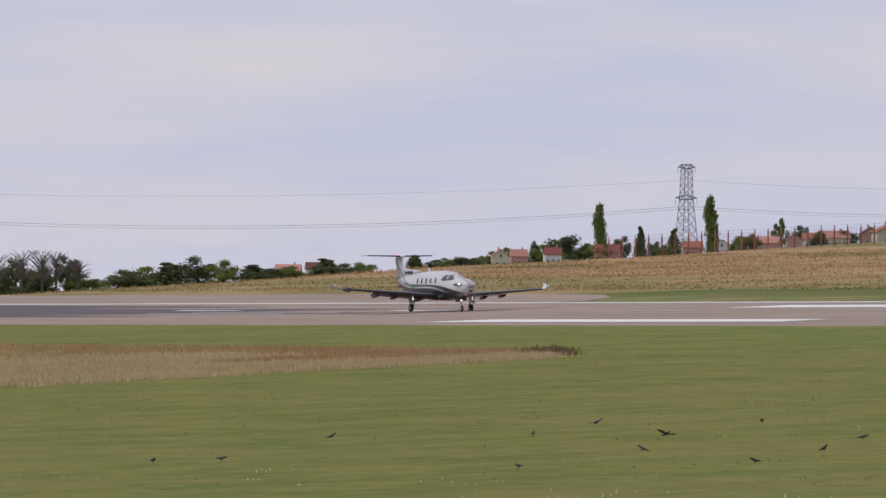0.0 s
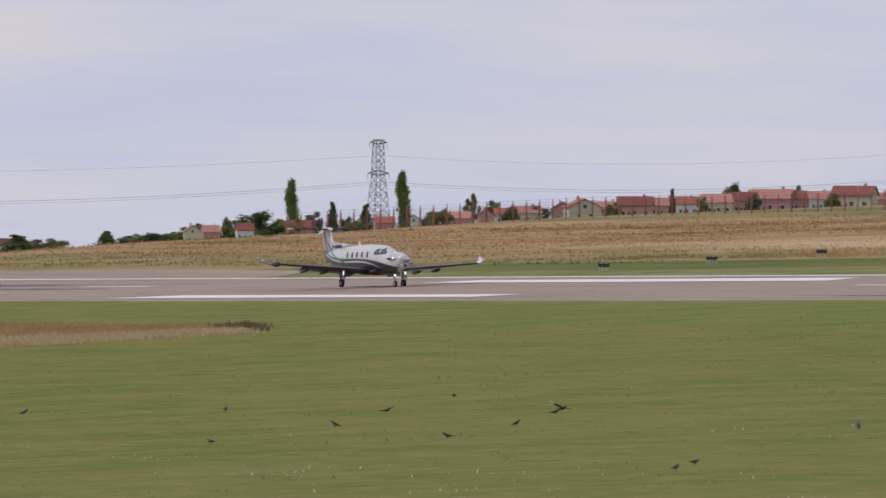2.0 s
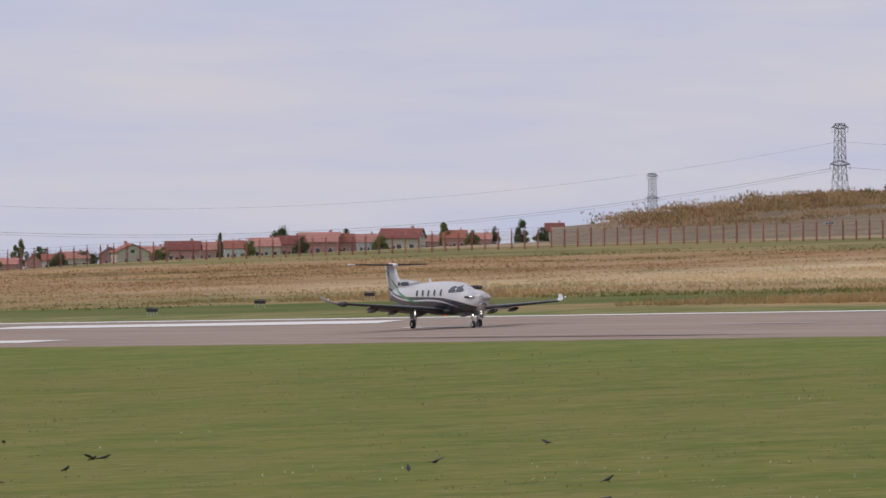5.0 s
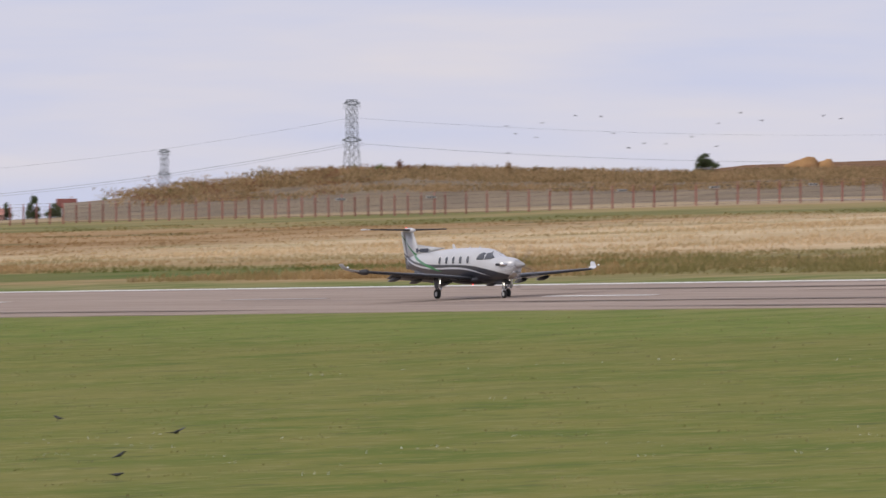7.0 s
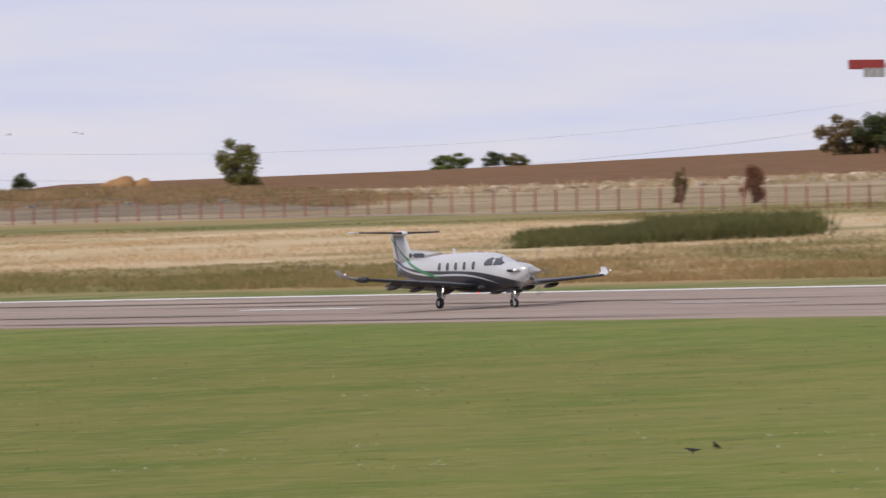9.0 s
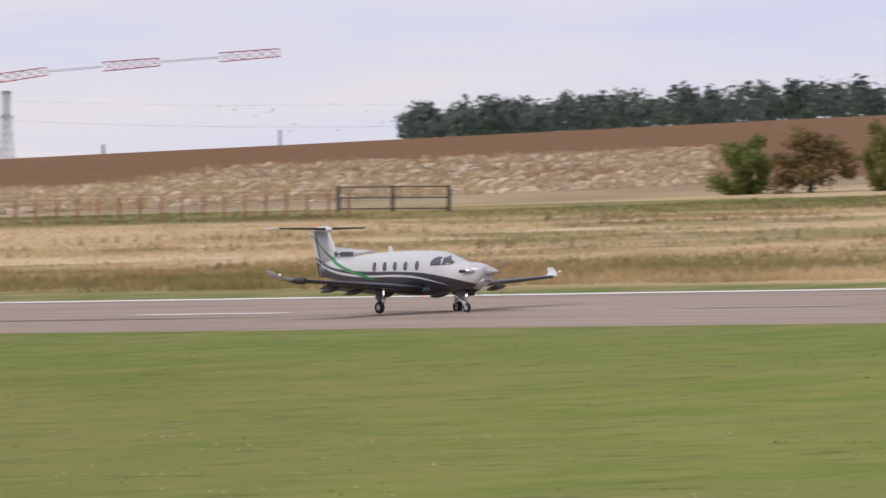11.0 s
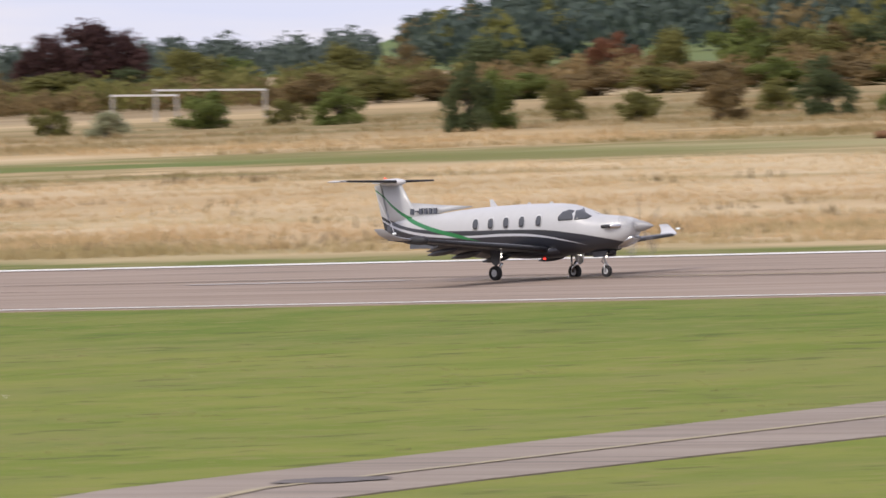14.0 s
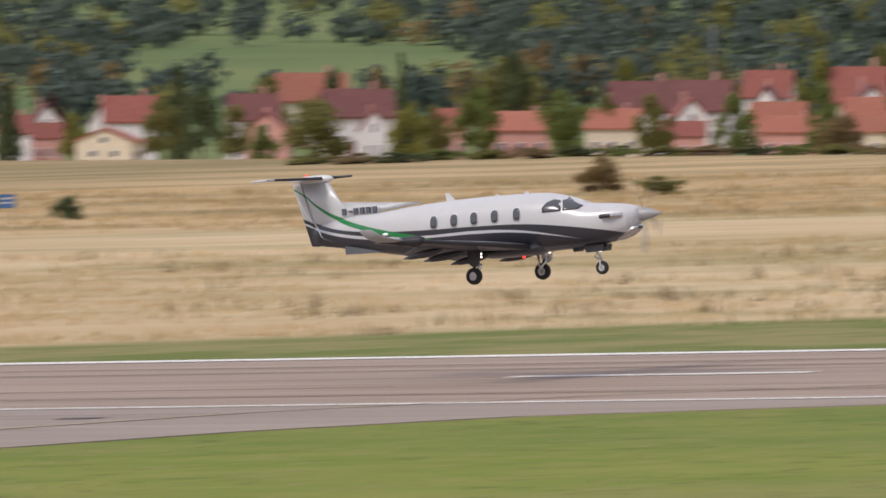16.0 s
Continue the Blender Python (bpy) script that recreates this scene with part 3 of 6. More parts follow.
LETTER = material("dark_blue_lettering", (0.1, 0.11, 0.14), 0.4)
BLADE = material("propeller_blade_paint", (0.4, 0.4, 0.41), 0.4)
BLADE.node_tree.nodes["Principled BSDF"].inputs["Alpha"].default_value = 0.22


def ring(x, top, bot, half, n=32, power=2.35):
    zc, hz = (top + bot) / 2, (top - bot) / 2
    out = []
    for k in range(n):
        a = 2 * math.pi * k / n
        c, s = math.cos(a), math.sin(a)
        out.append(Vector((x, half * math.copysign(abs(c) ** (2 / power), c), zc + hz * math.copysign(abs(s) ** (2 / power), s))))
    return out


def wing_section(y, le, te, z, thick, n=9):
    """An aerofoil from its leading to its trailing edge."""
    up, low = [], []
    c = le - te
    for k in range(n + 1):
        u = (1 - math.cos(math.pi * k / n)) / 2
        t = 5 * thick * (0.2969 * math.sqrt(u) - 0.126 * u - 0.3516 * u ** 2 + 0.2843 * u ** 3 - 0.1036 * u ** 4)
        camber = 0.04 * math.sin(math.pi * u) * thick / 0.15
        up.append(Vector((le - u * c, y, z + (t + camber * 0.5) * c)))
        low.append(Vector((le - u * c, y, z + (-t * 0.8 + camber * 0.5) * c)))
    return up + low[-2:0:-1]


def slab(points, y0, y1):
    """A flat plate given by its outline in x and z, between two y."""
    bm = bmesh.new()
    a = [bm.verts.new((x, y0, z)) for x, z in points]
    b = [bm.verts.new((x, y1, z)) for x, z in points]
    bm.faces.new(a)
    bm.faces.new(b[::-1])
    n = len(a)
    for k in range(n):
        bm.faces.new((a[k], b[k], b[(k + 1) % n], a[(k + 1) % n]))
    bmesh.ops.recalc_face_normals(bm, faces=bm.faces)
    return bm


STATIONS = [(5.02, 2.06, 1.6, 0.23), (4.92, 2.12, 1.46, 0.32), (4.7, 2.18, 1.28, 0.44), (4.47, 2.22, 1.16, 0.53), (4.04, 2.27, 1.03, 0.65), (3.5, 2.31, 0.96, 0.71), (3.12, 2.36, 0.93, 0.75),
            (2.85, 2.48, 0.91, 0.775), (2.5, 2.60, 0.9, 0.8), (2.13, 2.70, 0.89, 0.82), (1.8, 2.77, 0.88, 0.83), (1.4, 2.80, 0.88, 0.84), (0.5, 2.82, 0.87, 0.845), (-0.8, 2.82, 0.87, 0.845), (-2.0, 2.79, 0.9, 0.84),
            (-2.8, 2.75, 0.98, 0.815), (-3.6, 2.70, 1.1, 0.74), (-4.5, 2.61, 1.25, 0.6), (-5.4, 2.59, 1.41, 0.43), (-6.2, 2.47, 1.55, 0.27), (-6.9, 2.36, 1.66, 0.13), (-7.22, 2.28, 1.72, 0.06)]


def body_at(x):
    xs = [s[0] for s in STATIONS][::-1]
    return [float(np.interp(x, xs, [s[i] for s in STATIONS][::-1])) for i in (1, 2, 3)]


def side_point(x, z, out=0.0, side=-1):
    """The place on the fuselage's side at that station and height."""
    top, bot, half = body_at(x)
    zc, hz = (top + bot) / 2, (top - bot) / 2
    s = min(0.999, abs(z - zc) / hz) ** (2.35 / 2)
    c = math.sqrt(1 - s * s) ** (2 / 2.35)
    return Vector((x, side * (half * c + out), z))


def skin_patch(outline, side, out, deep=0.02):
    """A pane that lies on the curved fuselage side."""
    bm = bmesh.new()
    cx, cz = sum(p[0] for p in outline) / len(outline), sum(p[1] for p in outline) / len(outline)
    rings_ = []
    for k in (1.0, 0.66, 0.33):
        rings_.append([bm.verts.new(side_point(cx + (x - cx) * k, cz + (z - cz) * k, out, side)) for x, z in outline])
    mid = bm.verts.new(side_point(cx, cz, out, side))
    n = len(outline)
    back_ = [bm.verts.new(side_point(x, z, out - deep, side)) for x, z in outline]
    for a, b in zip([back_] + rings_, rings_):
        for k in range(n):
            bm.faces.new((a[k], a[(k + 1) % n], b[(k + 1) % n], b[k]))
    for k in range(n):
        bm.faces.new((rings_[-1][k], rings_[-1][(k + 1) % n], mid))
    bmesh.ops.recalc_face_normals(bm, faces=bm.faces)
    return bm


def oval(cx, cz, rx, rz, n=16, power=2.8):
    out = []
    for k in range(n):
        a = 2 * math.pi * k / n
        c, s = math.cos(a), math.sin(a)
        out.append((cx + rx * math.copysign(abs(c) ** (2 / power), c), cz + rz * math.copysign(abs(s) ** (2 / power), s)))
    return out


def main_wheel(plane_ob, side):
    y = side * 2.265
    leg = part("main_gear_leg", tube([(0.18, y * 0.97, 1.22), (0.16, y * 0.98, 0.86), (0.14, y, 0.62)], [0.085, 0.075, 0.07], 12), GEAR, plane_ob, smooth=True)
    part("trailing_link", tube([(0.2, y - side * 0.14, 0.64), (0.02, y - side * 0.16, 0.36), (0.0, y - side * 0.1, 0.27), (0.0, y + side * 0.08, 0.27)], [0.06, 0.055, 0.05, 0.05], 10), STEEL, leg, smooth=True)
    part("shock_strut", tube([(-0.12, y - side * 0.02, 0.98), (-0.03, y - side * 0.14, 0.42)], 0.04, 10), STEEL, leg, smooth=True)
    part("gear_door", slab([(0.4, 1.12), (0.3, 0.62), (0.12, 0.52), (-0.06, 0.66), (-0.12, 1.12)], y + side * 0.13, y + side * 0.155), CHARCOAL if side < 0 else WHITE, leg)
    for dz in (0.98, 0.87):
        part("gear_lamp", loft([[Vector((0.3 + 0.02 * j, y + 0.032 * math.cos(a) * q, dz + 0.032 * math.sin(a) * q)) for a in [math.pi * k / 5 for k in range(10)]] for j, q in ((0, 1.0), (1, 0.9), (2, 0.4))]), LAMP, leg, "small bright landing lamp")
    w = empty("main_wheel", pose(0, y, 0.27))
    w.parent = plane_ob
    part("tyre", wheel_bm(0.275, 0.2, False), TYRE, w, smooth=True)
    part("rim", wheel_bm(0.275, 0.17, True), RIM, w, "white painted wheel rim", smooth=True)
    return w


def nose_gear(plane_ob):
    leg = part("nose_gear_leg", tube([(3.3, 0, 1.05), (3.38, 0, 0.72), (3.44, 0, 0.5)], [0.06, 0.055, 0.05], 12), GEAR, plane_ob, smooth=True)
    part("fork", tube([(3.43, 0, 0.52), (3.46, -0.11, 0.44), (3.48, -0.11, 0.2)], [0.035, 0.03, 0.028], 8), GEAR, leg, smooth=True)
    part("fork", tube([(3.43, 0, 0.52), (3.46, 0.11, 0.44), (3.48, 0.11, 0.2)], [0.035, 0.03, 0.028], 8), GEAR, leg, smooth=True)
    part("torque_link", tube([(3.36, 0, 0.74), (3.22, 0, 0.6), (3.4, 0, 0.48)], 0.022, 6), STEEL, leg)
    for dy in (-0.27, 0.27):
        part("nose_gear_door", slab([(3.75, 0.98), (3.7, 0.76), (3.1, 0.74), (3.0, 0.95)], dy - 0.012, dy + 0.012), CHARCOAL, leg)
    part("taxi_lamp", loft([[Vector((3.46 + 0.02 * j, 0.045 * math.cos(a) * q, 0.78 + 0.045 * math.sin(a) * q)) for a in [math.pi * k / 5 for k in range(10)]] for j, q in ((0, 1.0), (1, 0.9), (2, 0.4))]), LAMP, leg, "small bright taxi lamp")
    w = empty("nose_wheel", pose(3.48, 0, 0.22))
    w.parent = plane_ob
    part("tyre", wheel_bm(0.22, 0.15, False), TYRE, w, smooth=True)
    part("rim", wheel_bm(0.22, 0.13, True), RIM, w, "white painted wheel rim", smooth=True)
    return w


def half_wing(plane_ob, side):
    def sec(y, le, te, z, th):
        return wing_section(side * y, le, te, z, th)
    root, tip = (0.55, 1.42, -0.62, 1.04, 0.15), (7.55, 0.52, -0.42, 1.56, 0.13)
    w = part("wing", loft([sec(*root), sec(2.3, 1.12, -0.62, 1.2, 0.15), sec(5.0, 0.82, -0.52, 1.38, 0.14), sec(*tip)]), WING_TOP, plane_ob, "dark grey tapered wing", smooth=True)
    part("winglet", loft([sec(7.55, 0.52, -0.42, 1.56, 0.13), sec(7.85, 0.34, -0.48, 1.63, 0.11), sec(8.06, 0.04, -0.6, 1.76, 0.09), sec(8.14, -0.3, -0.76, 1.98, 0.07)]), WHITE if side > 0 else TIP, w, "upturned wing tip", smooth=True)
    edge = [(0.9, 1.36, 1.06), (2.3, 1.145, 1.2), (5.0, 0.845, 1.38), (7.4, 0.55, 1.555)]
    part("deicing_boot", tube([(x - 0.06, side * y, z + 0.005) for y, x, z in edge], [0.085, 0.085, 0.07, 0.055], 10), BOOT, w, "leading edge boot", smooth=True)
    flap = []
    for y, x, z in ((0.9, -0.62, 0.98), (2.6, -0.62, 1.16), (4.9, -0.52, 1.33)):
        flap.append([Vector((x + 0.12, side * y, z + 0.03)), Vector((x + 0.05, side * y, z + 0.06)), Vector((x - 0.58, side * y, z - 0.2)), Vector((x - 0.05, side * y, z - 0.08))])
    part("flap", loft(flap), WHITE if side > 0 else WING_TOP, w, "lowered landing flap")
    for y, x, z in ((1.6, -0.5, 0.98), (3.4, -0.45, 1.14), (4.8, -0.4, 1.26)):
        part("flap_track_fairing", loft([ring_y(x + d, side * y, z - 0.06 - 0.05 * k, r) for k, (d, r) in enumerate(((0.75, 0.02), (0.5, 0.1), (0.1, 0.13), (-0.35, 0.1), (-0.7, 0.02)))]), CHARCOAL, w, smooth=True)
    part("aileron", loft([[Vector((x + 0.02, side * y, z + 0.035)), Vector((x - 0.3, side * y, z + 0.0)), Vector((x + 0.02, side * y, z - 0.035))] for y, x, z in ((5.0, -0.5, 1.37), (7.45, -0.4, 1.555))]), WING_TOP, w)
    part("navigation_light", loft([ring_y(0.2 + d, side * 8.1, 1.8, r) for d, r in ((0.1, 0.01), (0.05, 0.04), (-0.06, 0.04), (-0.12, 0.01))]), GREENISH, w, "small clear wing tip light", smooth=True)
    part("inspection_lamp", loft([ring_y(0.6 + d, side * 5.9, 1.44, r) for d, r in ((0.12, 0.01), (0.1, 0.05), (0.0, 0.05))]), GREENISH, w, "small clear light in the leading edge", smooth=True)
    if side < 0:
        part("radar_pod", loft([ring_y(x, side * 7.35, 1.52, r) for x, r in ((1.16, 0.03), (1.14, 0.1), (1.02, 0.15), (0.82, 0.165), (0.55, 0.155), (0.25, 0.12), (0.0, 0.06), (-0.15, 0.02))]), BOOT, w, "black weather radar pod", smooth=True)
    return w


def ring_y(x, y, z, r, n=12):
    return [Vector((x, y + r * math.cos(2 * math.pi * k / n), z + r * math.sin(2 * math.pi * k / n))) for k in range(n)]


def build_aircraft():
    a = empty("turboprop_aircraft", pose(0, 0, 0))
    tagged(a, "white and charcoal single-engine turboprop aircraft with a green stripe and T-tail", "aircraft")
    fus = part("fuselage", loft([ring(*s) for s in STATIONS]), LIVERY, a, "white fuselage with charcoal belly, silver and green stripes", smooth=True)
    part("belly_fairing", loft([ring(x, 1.2, b, h, 20) for x, b, h in ((1.75, 1.0, 0.3), (1.5, 0.86, 0.8), (0.9, 0.78, 1.1), (-0.2, 0.78, 1.12), (-0.9, 0.84, 0.9), (-1.5, 1.0, 0.3))]), CHARCOAL, a, "charcoal fairing between the wing roots", smooth=True)
    # fin, rudder and tailplane
    def fin_sec(z, le, te, th):
        n = 8
        up, low = [], []
        for k in range(n + 1):
            u = (1 - math.cos(math.pi * k / n)) / 2
            t = th * (4 * u * (1 - u)) ** 0.5 * (1 - 0.55 * u)
            up.append(Vector((le - u * (le - te), t, z)))
            low.append(Vector((le - u * (le - te), -t, z)))
        return up + low[-2:0:-1]
    part("fin", loft([fin_sec(2.1, -5.0, -7.1, 0.1), fin_sec(2.6, -5.55, -7.2, 0.1), fin_sec(3.0, -6.02, -7.32, 0.085), fin_sec(3.78, -6.5, -7.52, 0.07)]), LIVERY, a, "white swept fin with green stripe", smooth=True)
    part("rudder", loft([[Vector((-6.98, 0.06, 1.66)), Vector((-7.28, 0.012, 1.68)), Vector((-7.28, -0.012, 1.68)), Vector((-6.98, -0.06, 1.66))],
                         [Vector((-7.32, 0.06, 3.0)), Vector((-7.64, 0.012, 3.0)), Vector((-7.64, -0.012, 3.0)), Vector((-7.32, -0.06, 3.0))],
                         [Vector((-7.53, 0.05, 3.78)), Vector((-7.85, 0.012, 3.76)), Vector((-7.85, -0.012, 3.76)), Vector((-7.53, -0.05, 3.78))]]), LIVERY, a)
    part("dorsal_fin", loft([[Vector((-3.0, 0.0, 2.84)), Vector((-3.05, 0.02, 2.8)), Vector((-3.05, -0.02, 2.8))], [Vector((-4.4, 0.0, 2.92)), Vector((-4.4, 0.09, 2.66)), Vector((-4.4, -0.09, 2.66))],
                             [Vector((-6.1, 0.0, 3.06)), Vector((-6.1, 0.08, 2.4)), Vector((-6.1, -0.08, 2.4))], [Vector((-6.5, 0.0, 3.0)), Vector((-6.5, 0.07, 2.3)), Vector((-6.5, -0.07, 2.3))]]), LIVERY, a, smooth=True)
    part("tail_bullet", loft([ring_y(x, 0, 3.86, r) for x, r in ((-6.28, 0.02), (-6.4, 0.1), (-6.7, 0.14), (-7.2, 0.13), (-7.6, 0.08), (-7.95, 0.015))]), WHITE, a, "white bullet fairing on top of the fin", smooth=True)
    for side in (-1, 1):
        tp = part("tailplane", loft([wing_section(side * 0.05, -6.62, -7.5, 3.88, 0.11), wing_section(side * 2.45, -7.0, -7.62, 3.92, 0.1), wing_section(side * 2.6, -7.2, -7.66, 3.92, 0.05)]), WING_TOP, a, "grey tailplane half", smooth=True)
        part("elevator", loft([[Vector((-7.46, side * 0.2, 3.9)), Vector((-7.8, side * 0.2, 3.87)), Vector((-7.46, side * 0.2, 3.86))], [Vector((-7.6, side * 2.5, 3.93)), Vector((-7.82, side * 2.5, 3.91)), Vector((-7.6, side * 2.5, 3.9))]]), WHITE, tp)
        part("deicing_boot", tube([(-6.66, side * 0.12, 3.88), (-7.03, side * 2.45, 3.92)], [0.05, 0.035], 8), BOOT, tp, smooth=True)
        part("tip_cap", tube([(-7.05, side * 2.5, 3.92), (-7.5, side * 2.63, 3.92), (-7.86, side * 2.62, 3.915)], [0.02, 0.045, 0.02], 8), WHITE, tp, smooth=True)
        part("ventral_strake", loft([[Vector((-4.1, side * 0.3, 1.35)), Vector((-4.1, side * 0.34, 1.33)), Vector((-4.12, side * 0.34, 1.3))], [Vector((-5.9, side * 0.22, 1.62)), Vector((-5.9, side * 0.26, 1.6)), Vector((-5.75, side * 0.5, 1.32))]]), WING_TOP, a)
        half_wing(a, side)
        # windows
        for wx in (-2.18, -1.42, -0.67, 0.1, 0.92):
            wz = 2.16 + 0.012 * wx
            fr = part("window_frame", skin_patch(oval(wx, wz, 0.165, 0.235), side, 0.01), GEAR, fus, smooth=True)
            part("window_pane", skin_patch(oval(wx, wz, 0.128, 0.195), side, 0.02), PANE, fr, "dark oval cabin window", smooth=True)
        part("cockpit_side_window", skin_patch([(1.88, 2.14), (1.84, 2.28), (1.98, 2.47), (2.2, 2.55), (2.42, 2.5), (2.52, 2.2), (2.5, 2.15)], side, 0.024), PANE, fus, "dark cockpit side window", smooth=True)
        part("windscreen_half", skin_patch([(2.58, 2.15), (2.58, 2.25), (2.48, 2.5), (2.54, 2.6), (2.72, 2.5), (2.98, 2.36), (3.2, 2.27), (3.08, 2.17)], side, 0.024), PANE, fus, "dark sloping windscreen half", smooth=True)
        part("exhaust_stub", loft([ring_y(x, side * y, 1.86, r, 10) for x, y, r in ((4.62, 0.46, 0.07), (4.45, 0.57, 0.085), (4.2, 0.665, 0.085), (3.98, 0.71, 0.08))]), STEEL, a, "bright steel exhaust stub", smooth=True)
        part("exhaust_mouth", loft([ring_y(x, side * y, 1.86, r, 10) for x, y, r in ((4.3, 0.72, 0.055), (3.95, 0.765, 0.07))]), DARK, a)
        for i, dx in enumerate((0.0, 0.26, 0.44, 0.68, 0.92, 1.16)):
            wd, hz = (0.13, 0.2) if i != 1 else (0.1, 0.04)
            part("registration_bar", box(-5.98 + dx, side * 0.085, 2.72 - hz / 2, -5.98 + dx + wd, side * 0.13, 2.72 + hz / 2, 0.01), LETTER, a, "dark blue bar on the tail")
    part("windscreen_post", tube([(3.24, 0, 2.34), (2.85, 0, 2.47), (2.5, 0, 2.6)], 0.03, 8), WHITE, fus, smooth=True)
    part("chin_intake", loft([ring(x, t, b, h, 16) for x, t, b, h in ((5.0, 1.5, 1.36, 0.2), (4.93, 1.54, 1.3, 0.25), (4.7, 1.5, 1.16, 0.3), (4.3, 1.4, 1.05, 0.26), (3.9, 1.3, 1.05, 0.1))]), STEEL, a, "polished metal engine air intake", smooth=True)
    part("intake_mouth", loft([ring(x, 1.47, 1.38, 0.16, 12) for x in (5.01, 4.98)]), DARK, a)
    part("roof_antenna", slab([(-1.75, 2.78), (-2.0, 3.05), (-2.12, 3.05), (-2.08, 2.76)], -0.02, 0.02), WHITE, a, "white blade antenna")
    part("roof_antenna", slab([(-0.1, 2.8), (-0.16, 2.88), (-0.26, 2.88), (-0.28, 2.8)], -0.015, 0.015), WHITE, a)
    part("roof_antenna", slab([(1.0, 2.79), (0.96, 2.88), (0.84, 2.88), (0.82, 2.79)], -0.015, 0.015), WHITE, a)
    part("belly_beacon", loft([ring_y(0.9 + d, -0.5, 0.76, r) for d, r in ((0.06, 0.01), (0.03, 0.03), (-0.03, 0.03), (-0.06, 0.01))]), BEACON, a, "lit red anti-collision beacon", smooth=True)
    part("tail_beacon", loft([ring_y(-7.3 + d, 0, 4.02, r) for d, r in ((0.05, 0.01), (0.02, 0.022), (-0.03, 0.022), (-0.05, 0.008))]), BEACON, a, "small red tail beacon", smooth=True)
    part("belly_antenna", slab([(2.9, 0.92), (2.8, 0.8), (2.5, 0.8), (2.45, 0.92)], -0.04, 0.04), CHARCOAL, a)
    part("nose_gear_bay", loft([ring(x, 0.98, 0.86, 0.2, 12) for x in (3.8, 2.9)]), DARK, a)
    wheels = [main_wheel(a, -1), main_wheel(a, 1), nose_gear(a)]
    prop = empty("propeller", pose(5.2, 0, 1.84, 0, 1.5, 0))
    prop.parent = a
    part("spinner", loft([ring_y(x, 0, 0, r, 20) for x, r in ((-0.18, 0.225), (-0.1, 0.22), (0.1, 0.19), (0.3, 0.135), (0.45, 0.08), (0.57, 0.03), (0.62, 0.008))]), TIP, prop, "polished metal spinner", smooth=True)
    for k in range(5):
        t = 2 * math.pi / 5 * k
        rings_ = []
        for r, c, tw in ((0.2, 0.07, 0.9), (0.45, 0.11, 0.8), (0.85, 0.13, 0.55), (1.15, 0.11, 0.42), (1.3, 0.06, 0.38)):
            q = []
            for u, v in ((-1, 0), (-0.4, 0.13), (0.4, 0.13), (1, 0), (0.4, -0.1), (-0.4, -0.1)):
                x_, s_ = u * c * math.sin(tw) + v * c * math.cos(tw), u * c * math.cos(tw) - v * c * math.sin(tw)
                q.append(Vector((x_ - 0.02, r * math.cos(t) - s_ * math.sin(t), r * math.sin(t) + s_ * math.cos(t))))
            rings_.append(q)
        part("propeller_blade", loft(rings_), BLADE, prop, smooth=True)
    return a, wheels, prop


AIRCRAFT, WHEELS, PROP = build_aircraft()


# ---- trees and shrubs ----
LEAF = {
    key: material(title, low, 0.8, second=high, scale=1.5, amount=0.6, island=0.24, thin=0.48) for key, title, low, high in (
        ("green", "green_foliage", (0.145, 0.185, 0.052), (0.235, 0.265, 0.08)),
        ("olive", "olive_foliage", (0.19, 0.185, 0.06), (0.26, 0.245, 0.085)),
        ("dark", "dark_foliage", (0.092, 0.12, 0.055), (0.145, 0.17, 0.076)),
        ("brown", "autumn_brown_foliage", (0.23, 0.17, 0.08), (0.31, 0.225, 0.11)),
        ("red", "rust_red_foliage", (0.23, 0.1, 0.06), (0.3, 0.155, 0.088)),
        ("purple", "dark_purple_foliage", (0.085, 0.046, 0.046), (0.13, 0.075, 0.068)),
        ("silver", "silver_willow_foliage", (0.36, 0.37, 0.235), (0.47, 0.46, 0.3)),
        ("yellow", "yellow_green_foliage", (0.235, 0.235, 0.055), (0.3, 0.275, 0.08)),
        ("straw", "dry_brush", (0.38, 0.25, 0.125), (0.52, 0.37, 0.2)))}
# Hillside leaves: dark green with a bluish haze tint painted into it.
LEAF["far"] = material("hazed_hill_woods", (0.075, 0.105, 0.092), 0.9, second=(0.115, 0.14, 0.108), scale=0.03, amount=0.5, island=0.2, thin=0.3)
# Skyline leaves: aerial haze mixed into the base colour, paler and bluer.
LEAF["ridge"] = material("hazed_ridge_woods", (0.11, 0.14, 0.128), 0.9, second=(0.15, 0.175, 0.145), scale=0.03, amount=0.5, island=0.15, thin=0.35)
BARK = material("rough_bark", (0.08, 0.065, 0.05), 0.9, second=(0.13, 0.11, 0.085), scale=6, amount=0.6, bump=0.4)
BARE = material("bare_grey_twigs", (0.13, 0.11, 0.1), 0.9, second=(0.19, 0.165, 0.15), scale=3, amount=0.6)


